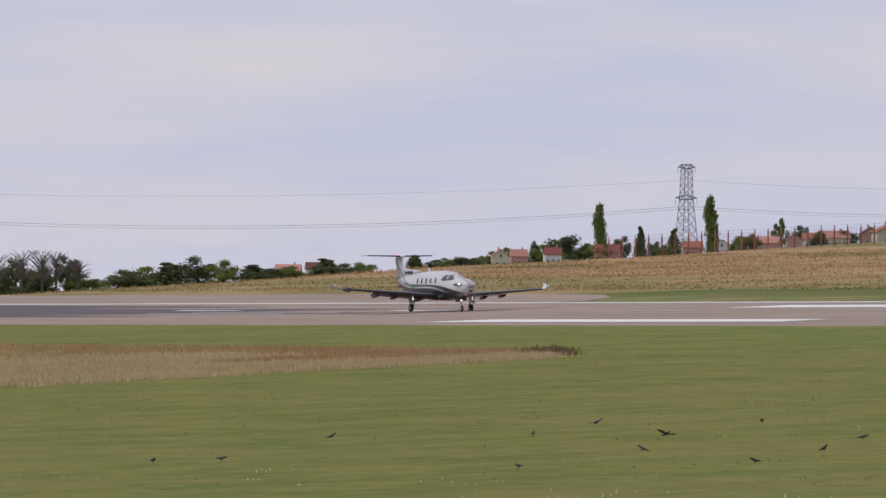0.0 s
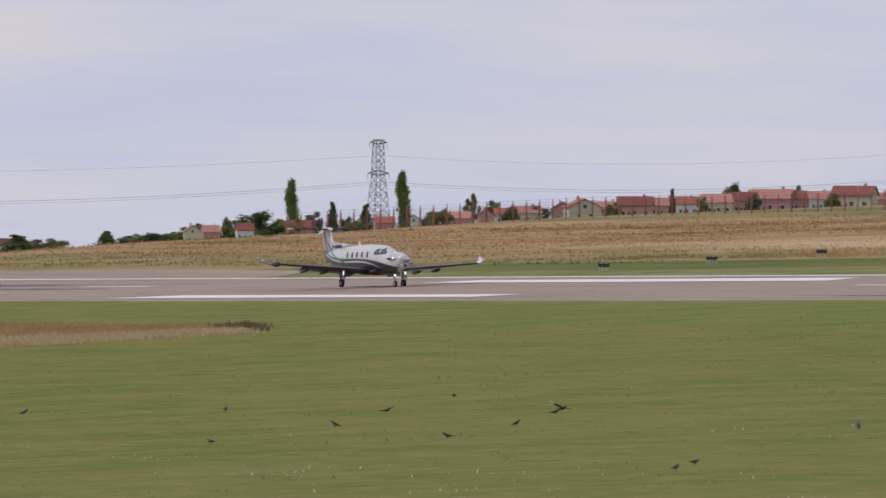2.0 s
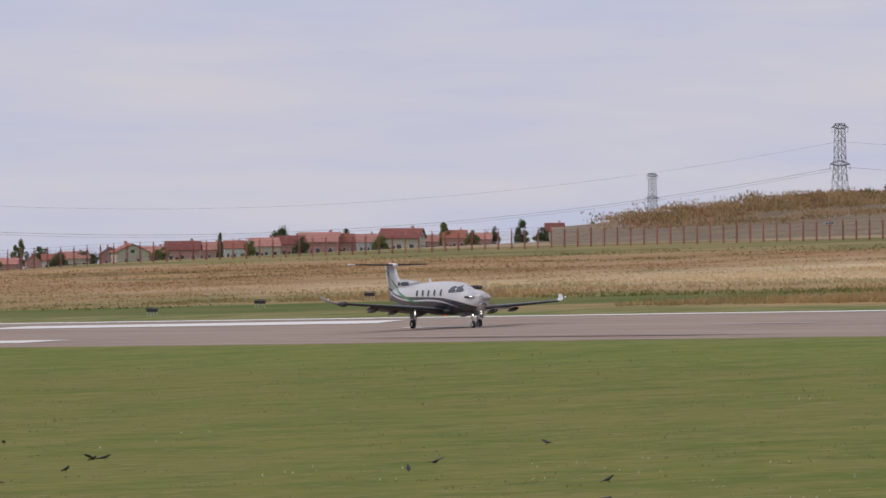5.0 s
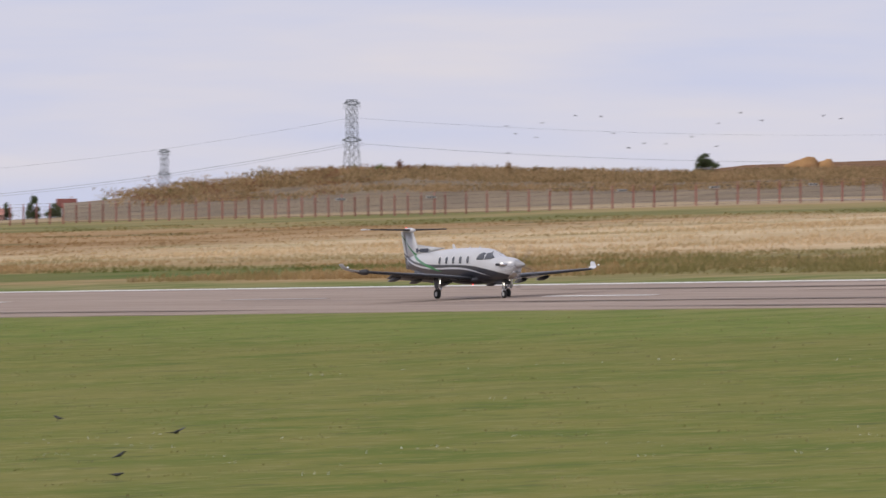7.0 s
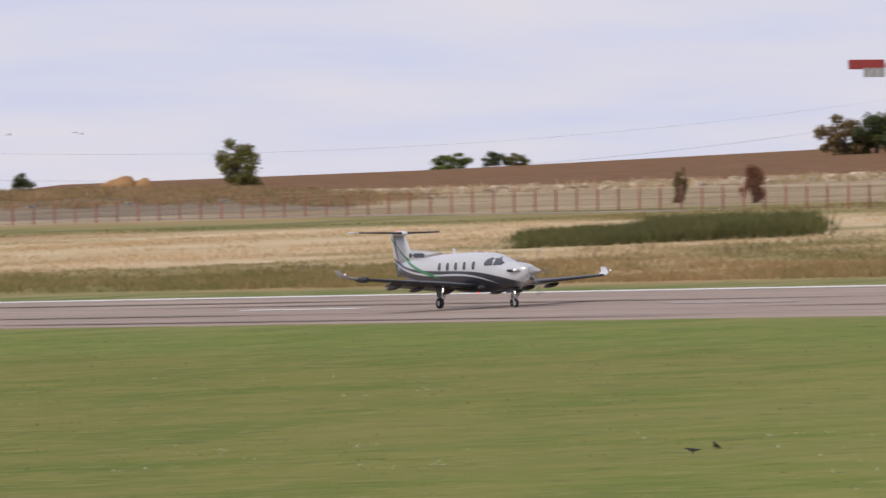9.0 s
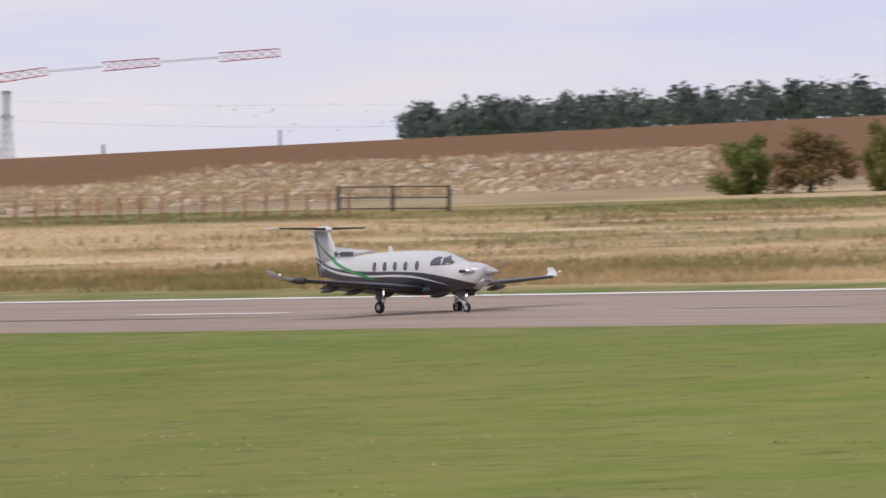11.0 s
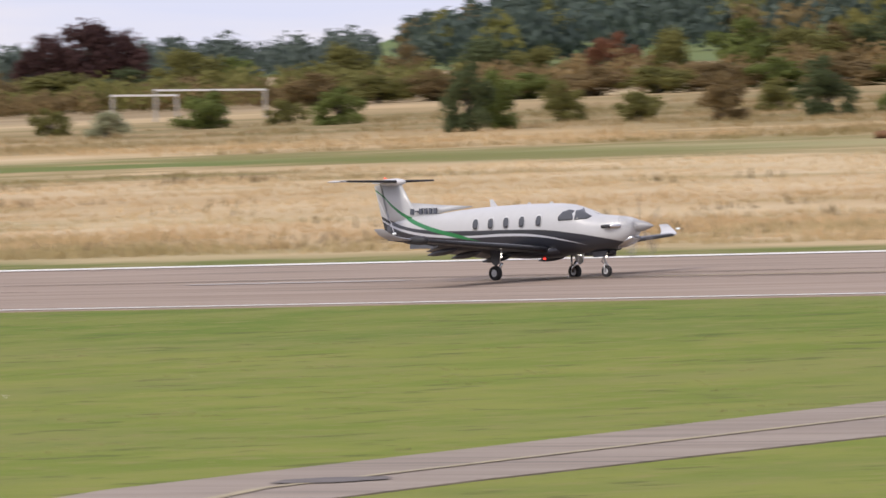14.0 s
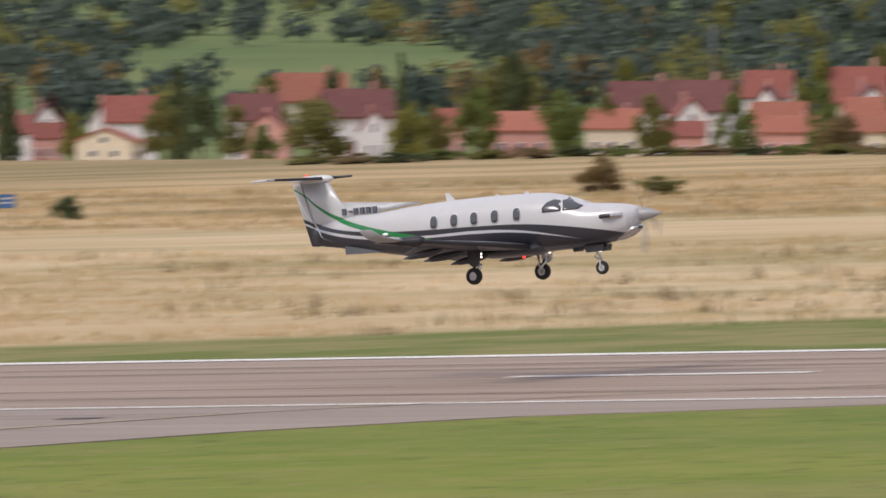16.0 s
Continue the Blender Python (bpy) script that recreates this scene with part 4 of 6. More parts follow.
def crown(seed, shape, leaves=1500, leaf=0.045):
    """A crown one wide and one high: lobes covered with small leaf sprays, with gaps and an uneven outline."""
    rng = random.Random(seed)
    lobes = []
    if shape == "shrub":
        for _ in range(24):
            a, r = rng.uniform(0, 6.283), rng.uniform(0.05, 0.38)
            h = rng.uniform(0.04, 0.76) * (1 - 0.45 * (r / 0.36) ** 2)
            lobes.append((Vector((r * math.cos(a), r * math.sin(a), h)), rng.uniform(0.08, 0.17)))
    elif shape == "tree":
        for _ in range(26):
            a, r = rng.uniform(0, 6.283), rng.uniform(0.03, 0.36)
            h = 0.2 + rng.uniform(0.0, 0.62) * (1 - 0.5 * (r / 0.34) ** 2)
            lobes.append((Vector((r * math.cos(a), r * math.sin(a), h)), rng.uniform(0.07, 0.15)))
    elif shape == "poplar":
        for k in range(15):
            h = 0.1 + 0.82 * k / 14
            w = 0.3 * math.sin(math.pi * min(1, 0.16 + 0.84 * h)) ** 0.6
            a = rng.uniform(0, 6.283)
            lobes.append((Vector((0.4 * w * math.cos(a), 0.4 * w * math.sin(a), h)), 0.1 + w * 0.55))
    else:
        for k in range(12):
            h = 0.08 + 0.86 * k / 11
            a = rng.uniform(0, 6.283)
            lobes.append((Vector((0.05 * math.cos(a), 0.05 * math.sin(a), h)), 0.05 + 0.36 * (1 - h)))
    verts, faces = [], []
    thin = 0.35 if shape in ("poplar", "cone") else 1.0
    for _ in range(leaves):
        c, r = lobes[rng.randrange(len(lobes))]
        d = Vector((rng.gauss(0, 1), rng.gauss(0, 1), rng.gauss(0.25, 1))).normalized()
        p = c + Vector((d.x, d.y, d.z * (0.55 if thin < 1 else 0.9))) * r * rng.uniform(0.45, 1.25)
        u = Vector((rng.gauss(0, 1), rng.gauss(0, 1), rng.gauss(0, 1))).normalized()
        v = u.cross(d if abs(u.dot(d)) < 0.95 else Vector((0.3, 0.5, 0.8))).normalized()
        s = leaf * rng.uniform(0.6, 1.4)
        b = len(verts)
        verts += [tuple(p - u * s), tuple(p + v * s * 0.7), tuple(p + u * s), tuple(p - v * s * 0.7)]
        faces.append((b, b + 1, b + 2, b + 3))
    zmax = max(v[2] for v in verts)
    xmax = max(max(abs(v[0]), abs(v[1])) for v in verts) * 2
    return [(v[0] / xmax, v[1] / xmax, max(v[2], 0.0) / zmax) for v in verts], faces


KINDS = {
    "shrub": ("bush", "dense rounded bush"), "tree": ("broadleaf_tree", "leafy broadleaf tree"),
    "poplar": ("poplar_tree", "tall slender columnar poplar tree"), "cone": ("conifer_tree", "dark pointed conifer tree")}
TINT = {"green": "green", "olive": "olive green", "dark": "dark green", "brown": "autumn brown", "red": "rust red", "purple": "dark purple-brown", "silver": "pale silvery", "yellow": "yellow-green", "straw": "dry straw-coloured"}
CROWNS, PROTOS = {}, {}


def tree(az, dist, el_top, width, shape, tint, where="on the airfield edge"):
    """A tree whose top stands at that height angle; copies share their meshes."""
    foot = stand(az, dist)
    height = max(1.2, EYE.z + dist * math.tan(radians(el_top)) - foot.z)
    if shape == "tree" and width > 0.85 * height:
        shape = "shrub"
    variant = random.randrange(3) if shape in ("shrub", "tree") else 0
    key = (shape, tint, variant)
    turn = pose(foot.x, foot.y, foot.z - 0.15, 0, 0, random.uniform(0, 360)) @ Matrix.Diagonal((width, width, height, 1))
    if key in PROTOS:
        ob = copy_thing(PROTOS[key], turn)
        ob.matrix_basis = turn
        return ob
    name, label = KINDS[shape]
    root = empty(name, turn)
    if (shape, variant) not in CROWNS:
        CROWNS[shape, variant] = crown(100 + variant * 7 + len(shape), shape, 4600 if shape in ("shrub", "tree") else 2400, 0.023 if shape in ("shrub", "tree") else 0.04)
    bm = bmesh.new()
    rng = random.Random(variant)
    add_tube(bm, [(0, 0, 0), (0.01, 0, 0.25), (0, 0.02, 0.6)], [0.035, 0.028, 0.012], 7)
    for k in range(4):
        a = k * 1.6 + rng.random()
        add_tube(bm, [(0, 0, 0.18 + 0.06 * k), (0.12 * math.cos(a), 0.12 * math.sin(a), 0.38 + 0.05 * k), (0.24 * math.cos(a), 0.24 * math.sin(a), 0.55 + 0.05 * k)], [0.016, 0.011, 0.005], 5)
    part("trunk", bm, BARK, root)
    ob = new("crown", raw("crown", *CROWNS[shape, variant], LEAF[tint]))
    ob.parent = root
    tagged(root, f"{TINT[tint]} {label} {where}", "tree" if shape != "shrub" else "bush")
    PROTOS[key] = root
    return root


def row(items, shapes, tints, where, wide=1.25):
    for i, (az, dist, top, w) in enumerate(items):
        tree(az, dist, top, w * wide, shapes[i % len(shapes)], tints[i % len(tints)], where)


# town side
row([(22.461, 1700, -.757, 7.5), (22.6, 1720, -.74, 7), (22.714, 1700, -.722, 7.5), (22.855, 1750, -.684, 6), (22.981, 1700, -.703, 5), (23.122, 1700, -.731, 6.7), (23.22, 1720, -.745, 6), (23.333, 1800, -.735, 5.3), (23.488, 1800, -.697, 6.2),
     (23.58, 1780, -.72, 6), (23.67, 1800, -.716, 6.2), (23.937, 1500, -.677, 3.3), (24.176, 1600, -.684, 4.7), (24.1, 1620, -.69, 4)], ("tree", "shrub", "cone"), ("dark", "green", "dark"), "before the town", 1.35)
row([(21.95, 1080, -.7, 4), (22.209, 1060, -.68, 3.1), (22.3, 1060, -.78, 4.5), (21.8, 1085, -.77, 6), (22.08, 1075, -.74, 5)], ("shrub",), ("dark", "dark", "green"), "beside the runway end", 1.2)
row([(24.415, 2000, -.637, 5.9), (24.528, 2000, -.603, 2.9), (24.683, 2050, -.571, 7), (24.781, 2050, -.612, 6), (24.964, 2000, -.574, 3.9), (25.132, 2000, -.601, 3.9), (25.75, 2200, -.479, 3.2), (25.84, 2200, -.515, 4.9), (26.082, 2200, -.539, 4.3),
     (26.747, 2150, -.454, 1.9), (27.051, 2150, -.418, 3.8), (27.374, 2200, -.433, 2.4), (27.867, 2200, -.403, 2.8), (28.12, 2200, -.424, 1.9), (28.252, 2200, -.39, 3.2), (28.604, 2200, -.405, 2.6)], ("tree", "shrub", "tree"), ("green", "dark", "dark"), "between the town's houses", 1.3)
row([(24.6, 1950, -.62, 6), (24.87, 1900, -.61, 5), (25.18, 1900, -.62, 4), (25.6, 1950, -.56, 4), (24.32, 1950, -.655, 5)], ("shrub", "tree"), ("green", "olive"), "between the town's houses", 1.3)
row([(24.851, 2000, -.406, 3.2), (25.405, 2000, -.363, 3.6)], ("poplar",), ("green",), "rising over the town", 1.0)
row([(25.056, 2050, -.526, 3.6), (25.225, 1950, -.536, 3.8), (26.75, 2000, -.452, 2.0)], ("cone",), ("dark",), "in the town", 1.0)
# over the fence
row([(24.05, 1900, -.70, 5), (24.25, 1900, -.68, 4), (25.55, 2000, -.57, 3.5), (25.95, 2050, -.545, 3.5), (26.45, 1950, -.52, 3), (26.9, 1950, -.49, 3), (27.15, 1950, -.475, 3), (27.55, 1950, -.465, 3), (28.0, 2000, -.445, 3), (28.35, 2000, -.43, 3), (28.75, 2000, -.42, 4), (28.9, 1900, -.42, 4)], ("shrub",), ("dark", "green", "olive"), "in a town garden", 1.3)
row([(31.6, 1500, -.19, 3.4), (32.667, 1450, -.021, 6.6), (33.736, 1620, -.108, 6.7), (33.947, 1620, -.101, 3.5), (34.06, 1620, -.111, 4.2)], ("tree",), ("dark", "olive", "green"), "on the ploughed field", 1.2)
row([(35.691, 1500, .073, 8), (35.85, 1500, .08, 8), (35.972, 1500, .094, 8.5), (36.12, 1500, .075, 8), (36.28, 1500, .053, 8.5), (36.38, 1500, .03, 5)], ("shrub",), ("brown", "dark", "olive"), "in a field thicket", 1.15)
row([(34.874, 1040, -.179, 1.6), (35.239, 1010, -.165, 2.4)], ("shrub",), ("brown", "red"), "by the perimeter fence", 1.2)
row([(28.95, 1268, -0.357, 2.6), (29.05, 1266, -0.342, 2.2), (29.27, 1262, -0.322, 2.6), (29.41, 1258, -0.297, 2.4), (29.52, 1256, -0.277, 3.0), (29.64, 1254, -0.262, 2.6), (29.74, 1252, -0.242, 3.0), (29.85, 1250, -0.240, 2.6), (29.97, 1248, -0.234, 2.8), (30.09, 1246, -0.215, 3.0), (30.2, 1244, -0.234, 2.4), (30.42, 1240, -0.247, 2.2), (30.62, 1236, -0.224, 2.4), (30.75, 1232, -0.247, 2.0), (31.02, 1226, -0.262, 2.0)],
    ("shrub",), ("olive", "green", "red", "brown", "brown", "straw", "brown"), "on the overgrown earth bank", 1.15)
# the big hedge
row([(40.862, 903, .129, 5.3), (40.5, 910, .1, 6), (40.2, 915, .06, 6), (41.649, 903, .192, 6.7), (41.986, 905, .226, 6.7), (42.268, 903, .28, 6.6), (42.577, 915, .362, 6.6), (42.83, 905, .304, 7.1), (43.14, 925, .411, 7.6), (43.337, 925, .398, 6.3), (43.703, 962, .468, 8)],
    ("shrub", "tree", "shrub"), ("olive", "brown", "green", "green"), "in a tall hedge", 1.3)
row([(43.928, 1000, .539, 5.4), (44.125, 1000, .462, 5.9), (44.393, 1005, .558, 7.4), (44.604, 1012, .345, 5.5), (44.75, 1020, .28, 6), (43.52, 960, .44, 6), (44.27, 1010, .5, 6)], ("tree", "shrub", "shrub"), ("yellow", "olive", "silver", "olive"), "in a tall hedge", 1.25)
row([(42.38, 890, -.016, 4), (43.112, 900, .012, 4.9), (44.041, 985, .139, 6.4), (41.75, 893, .02, 5), (42.1, 890, .06, 5), (42.65, 890, .08, 5.5), (42.9, 893, .1, 5), (43.4, 910, .15, 5.5), (43.75, 940, .18, 6), (44.3, 995, .2, 5.5), (44.6, 1000, .16, 5), (43.6, 925, .1, 5), (41.95, 890, .04, 5)],
    ("shrub",), ("green", "dark", "green", "olive"), "at the hedge's foot", 1.4)
row([(44.867, 1090, 0.278, 6), (45.092, 1095, 0.290, 5.5), (45.373, 1095, 0.301, 6.1), (45.598, 1080, 0.229, 6.4), (45.739, 1100, 0.354, 7.2), (46.02, 1100, 0.379, 7.8), (46.287, 1050, 0.278, 4.7), (46.47, 1110, 0.347, 5.1), (46.667, 1120, 0.359, 5.7), (46.988, 1130, 0.350, 9.6), (47.326, 1130, 0.370, 7.9), (47.664, 1140, 0.330, 6.8), (47.95, 1140, 0.340, 6.5), (48.2, 1140, 0.360, 6.5)],
    ("shrub",), ("brown", "olive", "dark", "brown", "olive", "brown", "red", "brown"), "in the autumn hedge", 1.35)
row([(46.973, 944, .174, 4.2), (47.254, 918, .157, 4.5), (47.761, 947, .252, 6.5), (48.14, 951, .207, 3.7), (48.393, 936, .27, 5.5)], ("shrub",), ("olive", "silver", "green", "olive", "green"), "standing alone in dry grass", 1.1)
row([(47.02, 1250, .59, 8), (47.22, 1250, .617, 9), (46.9, 1250, .5, 6), (47.36, 1255, .54, 6)], ("tree",), ("purple",), "over the autumn hedge", 1.2)
row([(47.664, 1200, .464, 6.8), (47.85, 1200, .42, 6), (48.436, 1150, .488, 5.6), (48.717, 1150, .486, 4.5), (49.139, 1150, .516, 6.2), (49.392, 1150, .466, 5.1), (49.758, 1150, .534, 5.1), (50.067, 1150, .559, 4.5), (50.405, 1150, .607, 6.2), (50.714, 1150, .554, 7.9), (50.9, 1150, .57, 6),
     (51.164, 1150, .644, 7.9), (51.4, 1150, .6, 7), (51.75, 1150, .58, 7), (52.0, 1150, .6, 7), (52.289, 1150, .684, 6.2), (52.542, 1150, .627, 5.1), (52.9, 1150, .66, 6), (53.2, 1150, .68, 6)], ("tree", "shrub"), ("olive", "green", "olive", "brown", "dark", "olive", "red"), "in the woods", 1.45)
row([(48.3, 1080, .34, 6), (48.6, 1080, .33, 6), (48.9, 1080, .35, 6), (49.3, 1060, .33, 6), (49.65, 1060, .36, 6), (50.0, 1060, .36, 6), (50.3, 1060, .38, 6), (50.6, 1060, .4, 6), (50.95, 1050, .42, 7), (51.25, 1050, .42, 7), (51.557, 1050, .517, 7.7), (51.839, 1050, .488, 5.7)], ("shrub",), ("brown", "olive", "brown", "green"), "in the scrub", 1.5)
row([(49.04, 861, .398, 4.5), (49.18, 865, .36, 4.5), (49.532, 894, .296, 4), (49.898, 876, .237, 3.9), (50.32, 858, .332, 4.2), (50.84, 861, .412, 4.6), (51.177, 849, .236, 2.5), (50.6, 900, .3, 4)], ("shrub",), ("dark", "green", "olive", "olive", "brown"), "standing alone in dry grass", 1.15)
row([(52.134, 1010, .501, 5.5), (52.542, 1020, .528, 4.2), (52.697, 1000, .626, 3.4), (52.893, 1020, .471, 3.6), (53.217, 1030, .569, 5.8), (53.385, 1030, .582, 3.7), (53.632, 1040, .501, 5.3), (54.687, 1040, .567, 8), (55.053, 1040, .593, 8.3), (54.9, 1040, .55, 6)], ("shrub",), ("silver",), "among darker scrub", 1.15)
row([(52.35, 965, .43, 4.3), (53.062, 975, .429, 3.8), (53.928, 1090, .697, 4.9), (53.563, 1100, .769, 5.4), (54.322, 1150, .751, 5.1), (54.1, 1100, .6, 4.5), (53.8, 1080, .55, 4.5), (54.45, 1090, .56, 5)], ("shrub", "tree"), ("dark", "dark", "olive", "olive", "dark", "yellow"), "among the scrub", 1.2)
row([(55.475, 1006, .76, 5.4), (55.728, 1013, .8, 6.5), (56.037, 1016, .85, 7.5), (56.283, 1030, .948, 8.7), (56.5, 1020, .9, 7), (56.677, 1024, .919, 8), (56.9, 1020, .87, 7), (57.099, 1013, .848, 8.5), (57.3, 1013, .88, 7), (57.493, 1013, .861, 7)], ("shrub", "tree"), ("olive", "green", "yellow", "green", "brown"), "in a grove", 1.3)
for a_, d_, e_, w_, tint_ in [
        (57.99, 1450, 0.936, 4.6, "dark"), (58.32, 1420, 0.782, 4.2, "yellow"), (58.23, 1750, 0.880, 5.2, "purple"), (58.75, 1420, 0.847, 5.2, "olive"), (58.84, 1500, 1.027, 4.4, "dark"), (58.96, 1480, 0.922, 5.8, "dark"), (59.12, 1420, 0.830, 5.4, "olive"),
        (59.27, 1400, 0.726, 4.1, "green"), (59.53, 1440, 0.866, 9.9, "olive"), (59.61, 1900, 1.021, 5.6, "dark"), (59.84, 1800, 1.021, 5.3, "brown"), (59.98, 1420, 0.838, 6.3, "yellow"), (59.27, 1900, 0.970, 9.3, "olive"), (59.95, 1900, 1.083, 3.7, "dark")] + [
        (60.33, 1420, 0.908, 6.3, "green"), (60.47, 1800, 1.063, 11.5, "olive"), (60.52, 1750, 1.091, 5.6, "dark"), (60.76, 1420, 0.914, 7.7, "green"), (60.98, 1500, 0.880, 3.7, "olive"), (61.07, 2000, 1.063, 7.9, "yellow"), (61.20, 1420, 0.880, 5.4, "olive"), (61.61, 1420, 0.885, 6.3, "green"),
        (62.03, 1900, 1.104, 9.3, "yellow"), (62.05, 1430, 0.950, 6.0, "green"), (62.15, 1400, 0.781, 6.5, "brown"), (62.47, 1420, 0.963, 6.3, "olive"), (60.64, 2100, 1.147, 11.3, "brown"), (61.51, 2000, 1.077, 8.8, "olive"), (60.12, 1440, 0.824, 4.2, "olive"), (60.85, 2100, 1.063, 6.2, "brown"), (62.35, 2000, 1.132, 6.9, "olive")]:
    tree(a_, d_, e_, w_ * 1.1, "cone" if tint_ == "dark" and w_ < 5 else "tree", tint_, "between red-roofed houses")
row([(58.29, 753, .374, 2.2), (60.933, 800, .571, 3.9), (61.243, 777, .472, 4.2), (57.9, 760, .42, 1.6)], ("shrub",), ("dark", "brown", "olive"), "standing alone in dry grass", 1.1)
row([(a, 1015 + 6 * math.sin(a * 9), .54 + .035 * math.sin(a * 14) + 0.004 * (a - 58), 5) for a in np.arange(59.5, 63, .22)], ("shrub",), ("olive", "brown", "dark", "green"), "in a low hedge", 1.2)


def bare_tree(az, dist, el_top, width):
    foot = stand(az, dist)
    h = EYE.z + dist * math.tan(radians(el_top)) - foot.z
    rng = random.Random(int(az * 1000))
    root = empty("bare_tree", Matrix.Translation(foot))
    bm = add_tube(bmesh.new(), [(0, 0, -0.1), (0.05, 0, h * 0.4), (0, 0.1, h * 0.8)], [0.14, 0.1, 0.04], 7)
    part("trunk", bm, BARK, root)
    bm = bmesh.new()
    for k in range(90):
        a, z0 = rng.uniform(0, 6.283), rng.uniform(0.25, 0.75) * h
        r = rng.uniform(0.3, 1.0) * width / 2
        z1 = min(h, z0 + rng.uniform(0.15, 0.4) * h)
        add_tube(bm, [(0, 0, z0), (0.5 * r * math.cos(a), 0.5 * r * math.sin(a), (z0 + z1) / 2 + 0.1), (r * math.cos(a + 0.3), r * math.sin(a + 0.3), z1)], [0.035, 0.022, 0.012], 4, False)
    part("branches", bm, BARE, root)
    return tagged(root, "bare leafless tree with grey twigs beside the runway end", "tree")


for a_, e_, w_ in ((21.86, -.69, 3.2), (21.98, -.675, 3.4), (22.08, -.672, 3.6), (22.15, -.68, 2.5), (22.26, -.72, 2.6)):
    bare_tree(a_, 1050, e_, w_)


def scatter_woods(name, count, az_range, r_range, size, tint, label, leaves=46, seed=5, keep=None, leaf=0.16):
    """Far woods: many small crowns of leaf sprays in one mesh."""
    rng = random.Random(seed)
    verts, faces = [], []
    for _ in range(count):
        az, r = rng.uniform(*az_range), rng.uniform(*r_range)
        if keep and not keep(az, r):
            continue
        p = stand(az, r)
        w, h = size * rng.uniform(0.7, 1.4), size * rng.uniform(0.7, 1.5)
        for _k in range(leaves):
            d = Vector((rng.gauss(0, 1), rng.gauss(0, 1), rng.gauss(0.3, 1))).normalized()
            q = rng.uniform(0.45, 1.0)
            c = p + Vector((d.x * w / 2 * q, d.y * w / 2 * q, h * (0.45 + 0.5 * d.z * q)))
            u = Vector((rng.gauss(0, 1), rng.gauss(0, 1), rng.gauss(0, 1))).normalized() * size * leaf * rng.uniform(0.6, 1.3)
            v = u.cross(d).normalized() * size * leaf * rng.uniform(0.6, 1.2)
            b = len(verts)
            verts += [tuple(c - u), tuple(c + v), tuple(c + u), tuple(c - v)]
            faces.append((b, b + 1, b + 2, b + 3))
    ob = new(name, raw(name, verts, faces, LEAF[tint]))
    return tagged(ob, label, "woods", kind="stuff")


def off_meadow(az, r):
    e = math.degrees(math.atan2(stand(az, r).z - EYE.z, r))
    return not (58.55 < az < 60.35 and 0.84 < e < 1.1 - 0.05 * abs(az - 59.5) ** 2)


# The skyline woods take the leaf colour with the haze painted in.
scatter_woods("far_woods", 620, (38.5, 48.6), (2400, 2900), 7.5, "ridge", "line of distant woods, blue-green from haze put into the leaf colour", 110, 5, None, 0.09)
# Distance haze on the hill comes only from this leaf colour.
scatter_woods("hill_woods", 2300, (48.75, 64), (2050, 3300), 7.5, "far", "dense dark green woods on the hillside, tinted bluish for haze", 80, 6, off_meadow, 0.11)
scatter_woods("hill_woods", 1300, (49.2, 64), (3300, 4600), 13.0, "far", "dense dark green woods on the hillside, tinted bluish for haze", 80, 7, off_meadow, 0.1)
scatter_woods("hill_woods", 150, (48.75, 64), (2050, 2700), 8.0, "olive", "olive trees on the lower hillside", 90, 17, off_meadow, 0.1)
scatter_woods("hill_woods", 70, (48.75, 64), (2050, 2600), 8.0, "brown", "brownish trees on the lower hillside", 90, 18, off_meadow, 0.1)
scatter_woods("scrub", 230, (44.6, 49.2), (1090, 1120), 2.2, "brown", "brown autumn scrub along the meadow", 70, 9, None, 0.1)
scatter_woods("scrub", 150, (44.6, 49.2), (1090, 1130), 3.0, "olive", "olive autumn scrub along the meadow", 70, 10, None, 0.1)
scatter_woods("scrub", 90, (49.0, 54.0), (1060, 1120), 3.0, "brown", "brown scrub along the meadow", 70, 11, None, 0.1)
scatter_woods("scrub", 170, (50.8, 57.8), (1180, 1700), 5.0, "olive", "olive green scrub behind the meadow", 60, 8, None, 0.13)


# ---- dry grass that stands up ----
def tufts(name, spots, height, spread, mat, label, blades=7, seed=3, width=0.05):
    rng = random.Random(seed)
    verts, faces = [], []
    for x, y in spots:
        z = ground_z(x, y)
        hh = height * rng.uniform(0.55, 1.3)
        for _ in range(blades):
            a = rng.uniform(0, 6.283)
            bx, by = x + rng.gauss(0, spread), y + rng.gauss(0, spread)
            w = width * rng.uniform(0.6, 1.5)
            lx, ly = rng.gauss(0, 0.28) * hh, rng.gauss(0, 0.28) * hh
            h = hh * rng.uniform(0.6, 1.1)
            b = len(verts)
            dx, dy = w * math.cos(a), w * math.sin(a)
            verts += [(bx - dx, by - dy, z - 0.05), (bx + dx, by + dy, z - 0.05), (bx + lx + dx * 0.6, by + ly + dy * 0.6, z + h * 0.8), (bx + lx * 1.3, by + ly * 1.3, z + h)]
            faces.append((b, b + 1, b + 2, b + 3))
    ob = new(name, raw(name, verts, faces, mat))
    return tagged(ob, label, "grass", kind="stuff")


DRY = blade_material("dry_meadow_blades", 1.25)
STRIP_STRAW = material("unmown_straw_blades", (0.5, 0.37, 0.2), 0.9, second=(0.6, 0.47, 0.29), scale=0.12, amount=0.5, island=0.15, thin=0.4)
STRIP_BROWN = material("unmown_brown_blades", (0.38, 0.245, 0.12), 0.9, second=(0.5, 0.35, 0.18), scale=0.12, amount=0.5, island=0.15, thin=0.4)
REED = material("green_reed", (0.12, 0.128, 0.045), 0.9, second=(0.2, 0.185, 0.075), scale=0.25, amount=0.6, island=0.22, thin=0.4)
